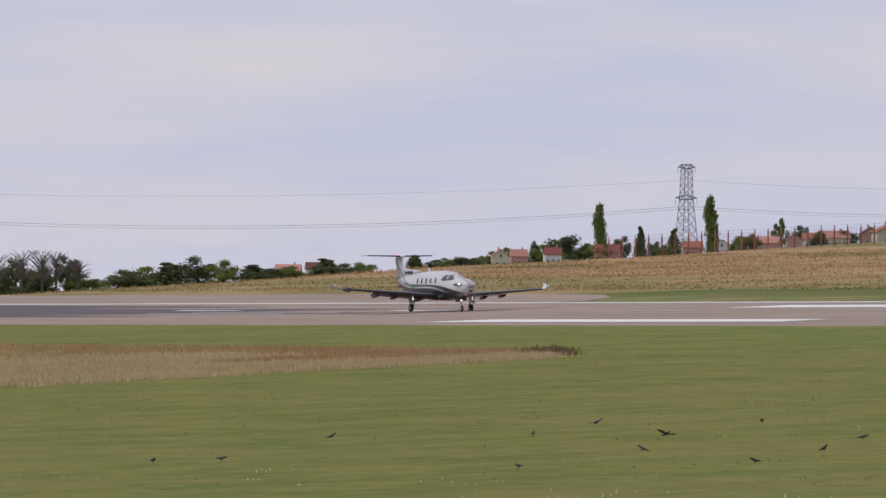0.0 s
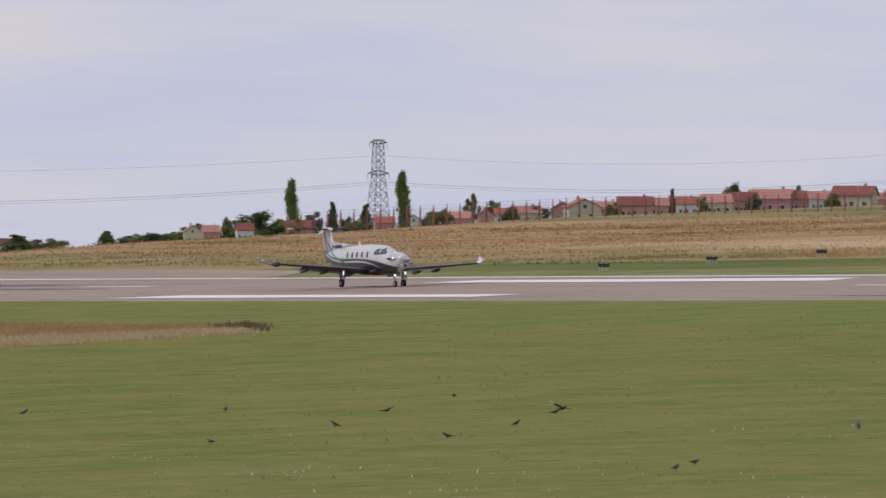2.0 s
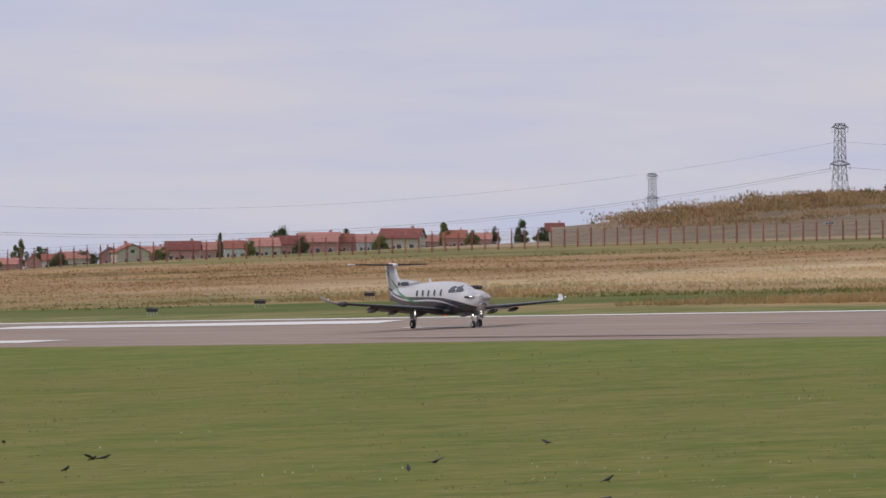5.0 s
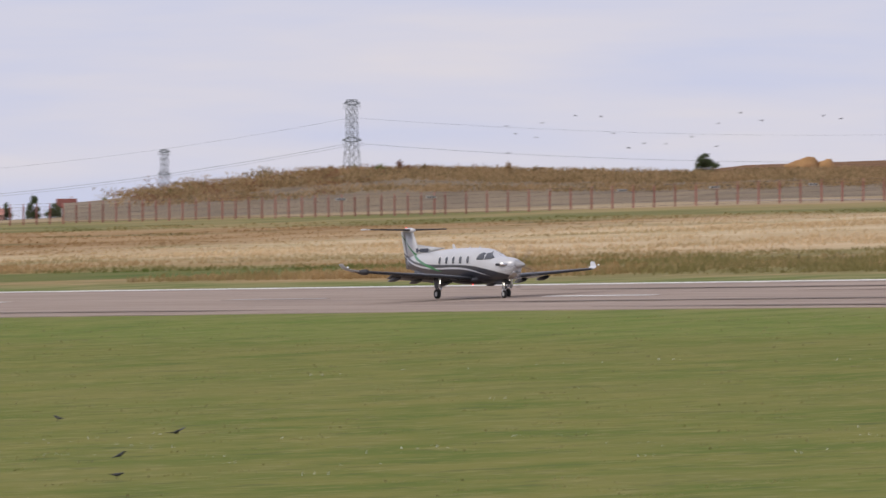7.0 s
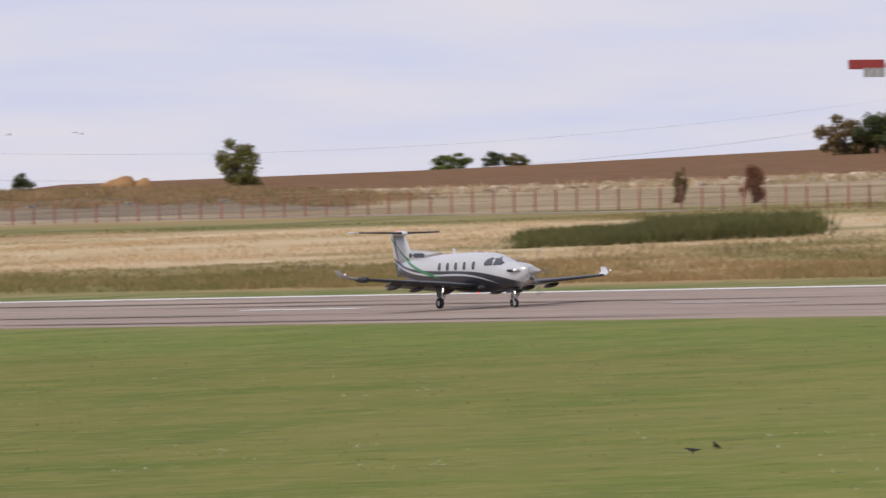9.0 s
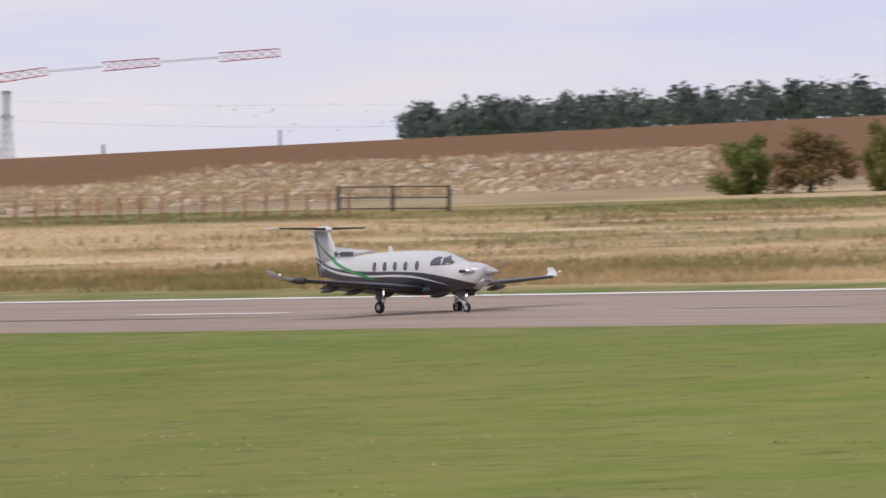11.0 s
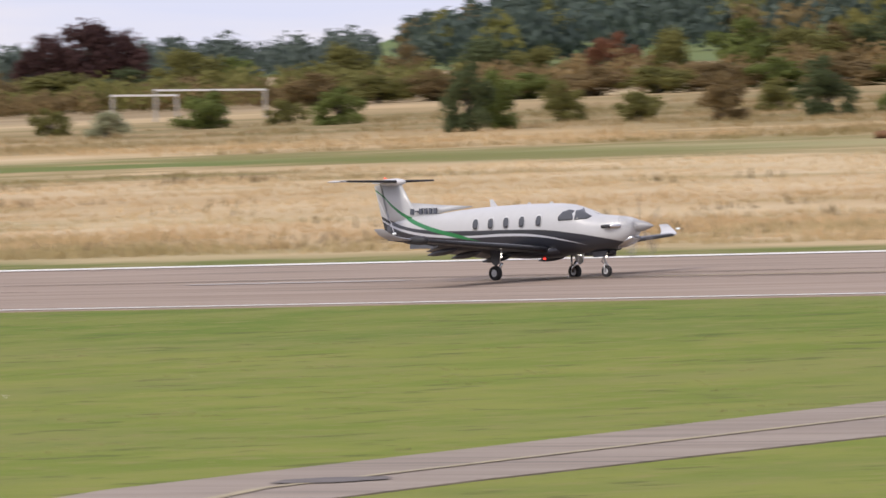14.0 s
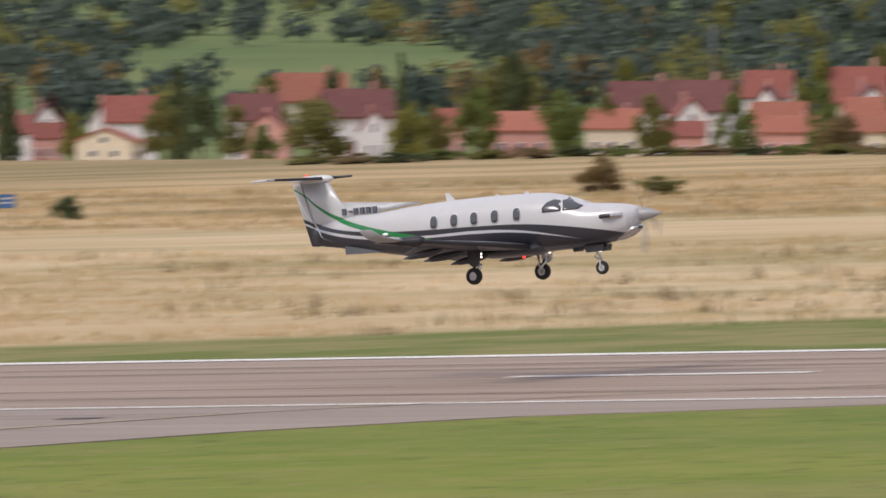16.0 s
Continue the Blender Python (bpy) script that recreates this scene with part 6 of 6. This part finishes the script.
for a_, d_, e_, r_ in ((41.42, 2450, .39, .5), (42.16, 2500, .33, .25), (44.85, 2500, .5, .25), (46.38, 2500, .58, .35), (37.86, 1660, .07, .16), (36.98, 1640, .0, .2)):
    mast(a_, d_, e_, r_, "thin grey radio mast on the skyline")
mast(61.50, 1800, 1.21, 0.2, "tall grey floodlight mast among the houses")


# ---- houses ----
ROOF = {"red": material("weathered_red_roof_tiles", (0.2, 0.058, 0.045), 0.85, second=(0.27, 0.09, 0.068), scale=0.9, amount=0.6, spread=0.15, bump=0.3),
        "brown": material("brown_red_roof_tiles", (0.125, 0.045, 0.042), 0.85, second=(0.18, 0.07, 0.062), scale=0.9, amount=0.6, spread=0.15, bump=0.3),
        "orange": material("orange_roof_tiles", (0.29, 0.095, 0.06), 0.85, second=(0.35, 0.135, 0.09), scale=0.9, amount=0.6, spread=0.15, bump=0.3)}
# Red tiles paled to salmon: the town's distance haze put into the colour.
ROOF["faded"] = material("hazed_salmon_roof_tiles", (0.4, 0.17, 0.135), 0.85, second=(0.48, 0.24, 0.19), scale=0.9, amount=0.6, spread=0.15, bump=0.3)
WALL = {"cream": material("cream_render", (0.66, 0.58, 0.44), 0.85, second=(0.58, 0.5, 0.38), scale=0.5, amount=0.5, spread=0.06),
        "pink": material("pink_render", (0.56, 0.3, 0.25), 0.85, second=(0.48, 0.25, 0.21), scale=0.5, amount=0.5, spread=0.1),
        "white": material("white_render", (0.74, 0.72, 0.69), 0.85, second=(0.64, 0.62, 0.6), scale=0.5, amount=0.5, spread=0.06)}
FRAME = material("white_window_frame", (0.7, 0.7, 0.69), 0.5)
HOUSES = {}


def house(az, dist, el_top, width, wall, roof, gable=False, where="in the town"):
    """A gabled house; gable: its gable end faces the airfield."""
    foot = stand(az, dist)
    height = max(3.0, EYE.z + dist * math.tan(radians(el_top)) - foot.z)
    m = pose(foot.x, foot.y, foot.z - 0.1, 0, 0, 90 - az + (90 if gable else 0) + random.uniform(-12, 12)) @ Matrix.Diagonal((width / 10, width / 10, height / 6.5, 1))
    if (wall, roof, gable) in HOUSES:
        ob = copy_thing(HOUSES[wall, roof, gable], m)
        ob.matrix_basis = m
        return ob
    root = empty("house", m)
    w, d, e, t = 5.0, 4.2, 4.3, 6.5
    bm = bmesh.new()
    prof = [(-d, -0.5), (d, -0.5), (d, e), (0, t - 0.15), (-d, e)]
    a = [bm.verts.new((-w, y, z)) for y, z in prof]
    b = [bm.verts.new((w, y, z)) for y, z in prof]
    bm.faces.new(a)
    bm.faces.new(b[::-1])
    for k in range(5):
        bm.faces.new((a[k], b[k], b[(k + 1) % 5], a[(k + 1) % 5]))
    bmesh.ops.recalc_face_normals(bm, faces=bm.faces)
    part("wall", bm, WALL[wall], root)
    bm = bmesh.new()
    for s in (-1, 1):
        q = [Vector((0, 0, t)), Vector((0, s * (d + 0.5), e - 0.35)), Vector((0, s * (d + 0.5), e - 0.15)), Vector((0, 0, t + 0.22))]
        f0 = [bm.verts.new(p + Vector((-w - 0.4, 0, 0))) for p in q]
        f1 = [bm.verts.new(p + Vector((w + 0.4, 0, 0))) for p in q]
        bm.faces.new(f0)
        bm.faces.new(f1[::-1])
        for k in range(4):
            bm.faces.new((f0[k], f1[k], f1[(k + 1) % 4], f0[(k + 1) % 4]))
    bmesh.ops.recalc_face_normals(bm, faces=bm.faces)
    r = part("roof", bm, ROOF[roof], root)
    part("chimney", box(2.2, 0.4, t - 1.2, 2.9, 1.1, t + 0.9, 0.05), WALL["pink"], r)
    for s in (-1, 1):
        for x in (-3.2, 0.0, 3.2):
            fr = part("window", box(x - 0.65, s * d - 0.05, 1.0, x + 0.65, s * d + 0.05, 2.5, 0.02), FRAME, root)
            part("pane", box(x - 0.55, s * d - 0.07, 1.1, x + 0.55, s * d + 0.07, 2.4), PANE, fr)
        for y, z in ((-1.6, 1.0), (1.6, 1.0), (0, 3.7)):
            fr = part("window", box(s * w - 0.05, y - 0.55, z, s * w + 0.05, y + 0.55, z + 1.3, 0.02), FRAME, root)
            part("pane", box(s * w - 0.07, y - 0.45, z + 0.1, s * w + 0.07, y + 0.45, z + 1.2), PANE, fr)
    part("door", box(-1.9, -d - 0.06, -0.2, -1.0, -d + 0.02, 2.0, 0.02), ROOF["brown"], root)
    HOUSES[wall, roof, gable] = root
    # A "faded" roof here is one paled by painted haze, not by age.
    return tagged(root, f"{wall} rendered house with a {roof} tiled roof {where}", "house", group="houses of the town")


# Town rows: the faded roofs carry haze in their tile colour.
for i, (a_, d_, e_, w_) in enumerate(((23.305, 1900, -.757, 5.6), (23.445, 1900, -.751, 4.7), (24.359, 1900, -.641, 4.7), (24.893, 1900, -.64, 5.6), (25.315, 2100, -.6, 5), (25.456, 2100, -.599, 5.7), (25.61, 2200, -.573, 6.5), (25.7, 2150, -.575, 5), (25.821, 2000, -.585, 4.5), (25.92, 2150, -.55, 6), (26.018, 2200, -.539, 7.6), (26.2, 2200, -.518, 6.5),
                                    (24.45, 1950, -.66, 4), (24.62, 1930, -.655, 4), (25.2, 1980, -.61, 4))):
    house(a_, d_, e_ - 0.01, w_ * 0.72, ("pink", "white", "cream", "pink")[i % 4], ("faded", "brown", "faded", "red", "orange")[i % 5], i % 3 == 2)
for i, (a_, d_, e_, w_) in enumerate(((26.3, 2000, -.506, 7.9), (26.42, 2050, -.52, 6), (26.564, 2000, -.495, 7.1), (26.7, 2080, -.5, 5), (26.818, 2100, -.493, 4.5), (26.967, 2050, -.48, 6), (27.1, 2080, -.47, 6), (27.248, 2100, -.455, 8.5), (27.36, 2100, -.462, 5), (27.478, 2100, -.464, 4.9), (27.656, 2050, -.437, 8.5), (27.78, 2150, -.47, 5), (27.917, 2200, -.446, 5.4), (28.05, 2200, -.46, 5), (28.415, 2300, -.413, 4.5))):
    house(a_, d_, e_ - 0.005, w_ * 0.85, ("cream", "pink", "pink", "pink", "white")[i % 5], ("orange", "faded", "red", "faded")[i % 4], i == 0)
for a_, d_, e_, w_, wall_, roof_, end_ in [
        (55.06, 1150, .72, 6.5, "pink", "red", 0), (53.79, 1200, .65, 5.0, "white", "brown", 0),
        (58.17, 1560, 0.810, 5.5, "white", "brown", 1), (57.98, 1500, 0.754, 7.4, "white", "red", 0), (58.19, 1440, 0.717, 3.7, "pink", "red", 0), (58.50, 1330, 0.689, 7.8, "cream", "orange", 1), (58.47, 1650, 0.824, 5.3, "white", "red", 1), (58.60, 1640, 0.847, 7.2, "white", "red", 0),
        (59.21, 1640, 0.858, 7.0, "white", "brown", 0), (59.29, 1540, 0.768, 6.8, "pink", "red", 1), (59.50, 1950, 0.959, 11.5, "cream", "orange", 0), (59.73, 1640, 0.880, 9.5, "white", "brown", 0), (59.81, 1560, 0.779, 4.6, "white", "red", 1), (60.19, 1560, 0.787, 4.6, "pink", "red", 0)] + [
        (60.54, 1500, 0.773, 7.7, "pink", "orange", 0), (61.00, 1500, 0.787, 7.0, "cream", "orange", 0), (61.16, 1700, 0.916, 10.2, "white", "brown", 0), (61.43, 1720, 0.922, 9.7, "white", "brown", 0), (61.38, 1600, 0.838, 6.3, "white", "red", 1), (61.36, 1480, 0.725, 5.4, "pink", "red", 0),
        (61.78, 1960, 0.972, 8.1, "white", "red", 0), (61.78, 1700, 0.894, 6.3, "white", "brown", 1), (61.83, 1560, 0.818, 7.3, "pink", "orange", 0), (61.88, 1480, 0.753, 7.3, "pink", "orange", 0), (62.23, 1900, 0.986, 9.3, "cream", "red", 0), (62.27, 1650, 0.902, 7.3, "white", "brown", 1)] + [
        (62.30, 1540, 0.840, 7.9, "white", "orange", 0), (62.31, 1480, 0.753, 7.3, "cream", "orange", 0), (62.58, 1650, 0.907, 8.9, "white", "red", 0), (57.70, 1560, 0.768, 6.1, "white", "brown", 1)]:
    house(a_, d_, e_, w_, wall_, roof_, bool(end_), "behind the meadow")

# ---- small things beyond the runway ----
def frame_goal(x, y, w, h, az):
    f = Vector((x, y, ground_z(x, y)))
    root = empty("goal_frame", pose(*f, 0, 0, 90 - az))
    tagged(root, "pale grey rectangular goal frame standing in scrub", "goal frame")
    for dx in (-w / 2, w / 2):
        part("post", box(dx - 0.13, -0.12, -0.3, dx + 0.13, 0.12, h - 0.18, 0.03), CONCRETE, root)
    part("crossbar", box(-w / 2 - 0.15, -0.12, h - 0.19, w / 2 + 0.15, 0.12, h, 0.03), FRAME, root)


for a0, a1, dist, e in ((47.495, 48.04, 1010, .247), (47.28, 47.6, 1040, .222)):
    c = stand((a0 + a1) / 2, dist)
    frame_goal(c.x, c.y, math.radians(a1 - a0) * dist, EYE.z + dist * math.tan(radians(e)) - c.z, (a0 + a1) / 2)
f = stand(45.19, 1010)
trestle = empty("white_trestle", pose(*f, 0, 0, 45))
tagged(trestle, "small white trestle standing in the dry grass", "trestle")
for x0, x1 in ((-0.7, -0.15), (0.7, 0.15)):
    part("leg", tube([(x0, -0.3, -0.1), (x1, 0, 1.9)], 0.09, 6), FRAME, trestle)
    part("leg", tube([(x0, 0.5, -0.1), (x1, 0, 1.9)], 0.09, 6), FRAME, trestle)
part("panel", box(-0.05, -0.1, 0.1, 0.9, 0.05, 0.7, 0.03), SIGN_WHITE, trestle)
RUST = material("rusty_brown_paint", (0.16, 0.1, 0.075), 0.8, second=(0.22, 0.14, 0.1), scale=2, amount=0.6)
g0, g1 = stand(56.5, 800), stand(57.71, 790)
gate = empty("barrier", Matrix.Translation((g0 + g1) / 2))
tagged(gate, "long low barrier of dark rails between brown posts", "barrier")
mid_ = (g0 + g1) / 2
for p in (g0, g1):
    part("post", box(p.x - mid_.x - 0.28, p.y - mid_.y - 0.28, p.z - mid_.z - 0.2, p.x - mid_.x + 0.28, p.y - mid_.y + 0.28, p.z - mid_.z + 2.3, 0.04), RUST, gate)
for h in (0.35, 2.1):
    part("rail", tube([g0 - mid_ + Vector((0, 0, h)), g1 - mid_ + Vector((0, 0, h))], 0.07, 6), SIGN_BLACK, gate)
f = stand(57.97, 778)
bs = empty("blue_sign", pose(*f, 0, 0, 32))
tagged(bs, "small blue sign board with white bars on posts", "sign")
part("board", box(-0.75, -0.04, 0.55, 0.75, 0.04, 1.5, 0.03), material("blue_board", (0.04, 0.12, 0.3), 0.5, second=(0.06, 0.15, 0.33), scale=3, amount=0.5), bs)
for z in (0.85, 1.15):
    part("bar", box(-0.5, -0.06, z, 0.5, -0.045, z + 0.12), SIGN_WHITE, bs)
for dx in (-0.6, 0.6):
    part("post", box(dx - 0.05, -0.05, -0.2, dx + 0.05, 0.05, 0.6), GALV, bs)
hall = stand(54.85, 1120)
greenhouse = empty("white_tunnel_roof", pose(*hall, 0, 0, 35))
tagged(greenhouse, "long pale tunnel roof with a yellow strip behind scrub", "building")
for nm, x0, x1, mt in (("tunnel", -8.5, 5.5, FRAME), ("yellow_end", 5.5, 8.5, material("dull_yellow_sheet", (0.5, 0.42, 0.14), 0.6, second=(0.4, 0.34, 0.12), scale=1, amount=0.5))):
    part(nm, loft([[Vector((x, 3 * math.cos(t), (1.35 + 0.25 * math.sin(x * 0.2)) + 1.25 * max(-1.1, math.sin(t)))) for t in [6.283 * k / 20 for k in range(20)]] for x in np.linspace(x0, x1, 8)]), mt, greenhouse, smooth=True)


# ---- crows ----
FEATHER = material("black_feathers", (0.015, 0.015, 0.017), 0.55, second=(0.03, 0.03, 0.035), scale=20, amount=0.6)
BEAK = material("grey_beak", (0.05, 0.05, 0.05), 0.5)


def crow(name="crow", spread=False):
    root = empty(name, pose(0, 0, 0))
    z = 0.17
    part("body", loft([ring_y(x, 0, z + dz, r, 10) for x, dz, r in ((-0.2, -0.02, 0.015), (-0.1, 0.0, 0.06), (0.02, 0.02, 0.075), (0.12, 0.06, 0.055), (0.17, 0.1, 0.045), (0.22, 0.12, 0.038), (0.26, 0.115, 0.012))]), FEATHER, root, smooth=True)
    part("tail", slab([(-0.12, z + 0.01), (-0.36, z - 0.05), (-0.36, z - 0.03), (-0.12, z + 0.04)], -0.045, 0.045), FEATHER, root)
    part("beak", tube([(0.25, 0, z + 0.115), (0.32, 0, z + 0.1)], [0.014, 0.004], 6), BEAK, root)
    wings = []
    for s in (-1, 1):
        if spread:
            bm = bmesh.new()
            up = [(0.1, 0.04, z + 0.04), (0.14, 0.3, z + 0.1), (0.04, 0.52, z + 0.12), (-0.1, 0.46, z + 0.1), (-0.12, 0.2, z + 0.05), (-0.08, 0.04, z + 0.03)]
            a = [bm.verts.new((x, s * y, zz + 0.008)) for x, y, zz in up]
            b = [bm.verts.new((x, s * y, zz - 0.008)) for x, y, zz in up]
            bm.faces.new(a)
            bm.faces.new(b[::-1])
            for k in range(6):
                bm.faces.new((a[k], b[k], b[(k + 1) % 6], a[(k + 1) % 6]))
            bmesh.ops.recalc_face_normals(bm, faces=bm.faces)
            wings.append(part("wing", bm, FEATHER, root))
        else:
            part("wing", loft([ring_y(x, s * 0.062, z + dz, r, 8) for x, dz, r in ((0.1, 0.03, 0.015), (0.0, 0.01, 0.05), (-0.14, -0.01, 0.03), (-0.26, -0.03, 0.006))]), FEATHER, root, smooth=True)
            part("leg", tube([(0.0, s * 0.03, z - 0.04), (0.02, s * 0.035, 0.0)], 0.008, 5), BEAK, root)
    return root


FIRST_CROW = tagged(crow(), "black crow standing in the mown grass", "bird", group="crows on the grass")
crow_spots = ((-408.1, 170.2), (-406.4, 172.3), (-431.3, 187.8), (-422.7, 192.9), (-381, 173.3), (-395, 184.8), (-374.7, 179.8), (-427.2, 205.3), (-385.6, 187.9), (-397.6, 195.4), (-335.2, 169.8), (-364.1, 191), (-384.8, 207.8), (-292, 203.9), (-294.2, 206.3), (-246.8, 248.8), (-322, 176), (-340, 186), (-331, 167))
for i, (x, y) in enumerate(crow_spots):
    m = Matrix.Translation(on_plane(x, y)) @ pose(0, 0, 0, 0, 12 * math.sin(i * 2.1), 47 * i) @ Matrix.Scale(0.8, 4)
    if i == 0:
        FIRST_CROW.matrix_basis = m
    else:
        copy_thing(FIRST_CROW, m).matrix_basis = m
FLOCK = []


def build_flock():
    first = tagged(crow("flying_bird", True), "dark bird flying with spread wings", "bird", group="birds in flight")
    rng = random.Random(77)
    for i in range(34):
        b = first if i == 0 else copy_thing(first, pose(0, 0, 0))
        FLOCK.append((b, rng.uniform(0, 6.28), rng.uniform(5, 8), i))


build_flock()


# ---- what moves ----
RUN = [
    (0.0, -753.31, 0.0, 1.12), (0.5, -744.35, 0.0, 1.13), (1.0, -734.32, 0.0, 1.14), (1.5, -724.19, 0.0, 1.15), (2.0, -713.08, 0.0, 1.14), (2.5, -702.01, 0.0, 1.13), (3.0, -689.97, 0.0, 1.08),
    (3.2, -685.05, 0.0, 1.08), (5.3, -627.29, 0.0, 0.95), (5.5, -621.2, 0.0, 0.95), (6.0, -605.05, 0.0, 0.99), (6.5, -589.61, 0.0, 1.03), (7.0, -572.68, 0.0, 1.0), (7.5, -556.16, 0.0, 1.04),
    (8.0, -538.04, 0.0, 1.04), (8.5, -520.51, 0.0, 0.97), (9.0, -501.52, 0.0, 0.9), (9.5, -482.88, 0.0, 1.0), (10.0, -462.49, 0.0, 1.0), (10.2, -454.51, 0.0, 1.0), (12.3, -367.0, 0.0, 0.6),
    (12.5, -358.07, 0.0, 0.6), (13.0, -334.9, 0.0, 0.7), (13.5, -312.77, 0.02, 1.07), (14.0, -288.58, 0.0, 1.74), (14.5, -265.67, 0.2, 3.77), (15.0, -240.24, 1.11, 3.69), (15.5, -216.44, 2.1, 3.7), (16.0, -190.45, 3.24, 4.1)]


def motions():
    AIRCRAFT.scale = (1.028, 1.028, 1.028)
    walk(AIRCRAFT, [(t, Matrix.Translation(on_plane(x * 0.99272, 334.0, 0.033 + h)) @ pose(0, 0, 0, float(np.interp(t, (14.5, 16.0), (0.0, 2.0))), -p, 0)) for t, x, h, p in RUN])
    times = [k / 30 for k in range(0, 481)]
    xs = np.interp(times, [r[0] for r in RUN], [r[1] for r in RUN])
    for w, r in zip(WHEELS, (0.275, 0.275, 0.22)):
        base = w.matrix_basis.translation.copy()
        walk(w, [(t, Matrix.Translation(base) @ Matrix.Rotation(min(1.35, 0.6 + 0.05 * t) * k, 4, "Y")) for k, t in enumerate(times)])
    walk(PROP, [(t, pose(5.2, 0, 1.84, 0, 1.5, 0) @ Matrix.Rotation(radians(88) * k, 4, "X")) for k, t in enumerate(times)])
    fly()


def fly():
    """Birds: two low over the grass, a loose flock over the bank, another over the field."""
    rng = random.Random(5)
    for b, phase, speed, i in FLOCK:
        if i == 0:
            p0, v, s = on_plane(-372, 181, 1.0), Vector((6.0, 1.2, 0.05)), 0.8
        elif i == 1:
            p0, v, s = on_plane(-395, 186, 0.6), Vector((3.2, 0.6, 0.02)), 0.8
        elif i < 20:
            p0 = bearing(30.6 + rng.random() * 1.7, -0.2 + rng.random() * 0.2, 900 + rng.random() * 200)
            v, s = Vector((-rng.uniform(1, 4), -rng.uniform(0, 3), rng.uniform(-0.1, 0.1))), 0.5
        else:
            p0 = bearing(37.4 + rng.random() * 0.9, 0.05 + rng.random() * 0.14, 1100 + rng.random() * 150)
            v, s = Vector((rng.uniform(0, 2.5), rng.uniform(0, 2), rng.uniform(-0.1, 0.1))), 0.45
        b.scale = (s, s, s)
        mid_t = 1.5 if i < 2 else 7.0 if i < 20 else 10.0
        yaw = math.degrees(math.atan2(v.y, v.x))
        walk(b, [(t, Matrix.Translation(p0 + v * (t - mid_t) + Vector((0, 0, 0.25 * math.sin(2.2 * t + phase)))) @ pose(0, 0, 0, 14 * math.sin(3.1 * t + phase), 6 * math.sin(2 * t + phase), yaw)) for t in [k * 0.4 for k in range(41)]])


motions()
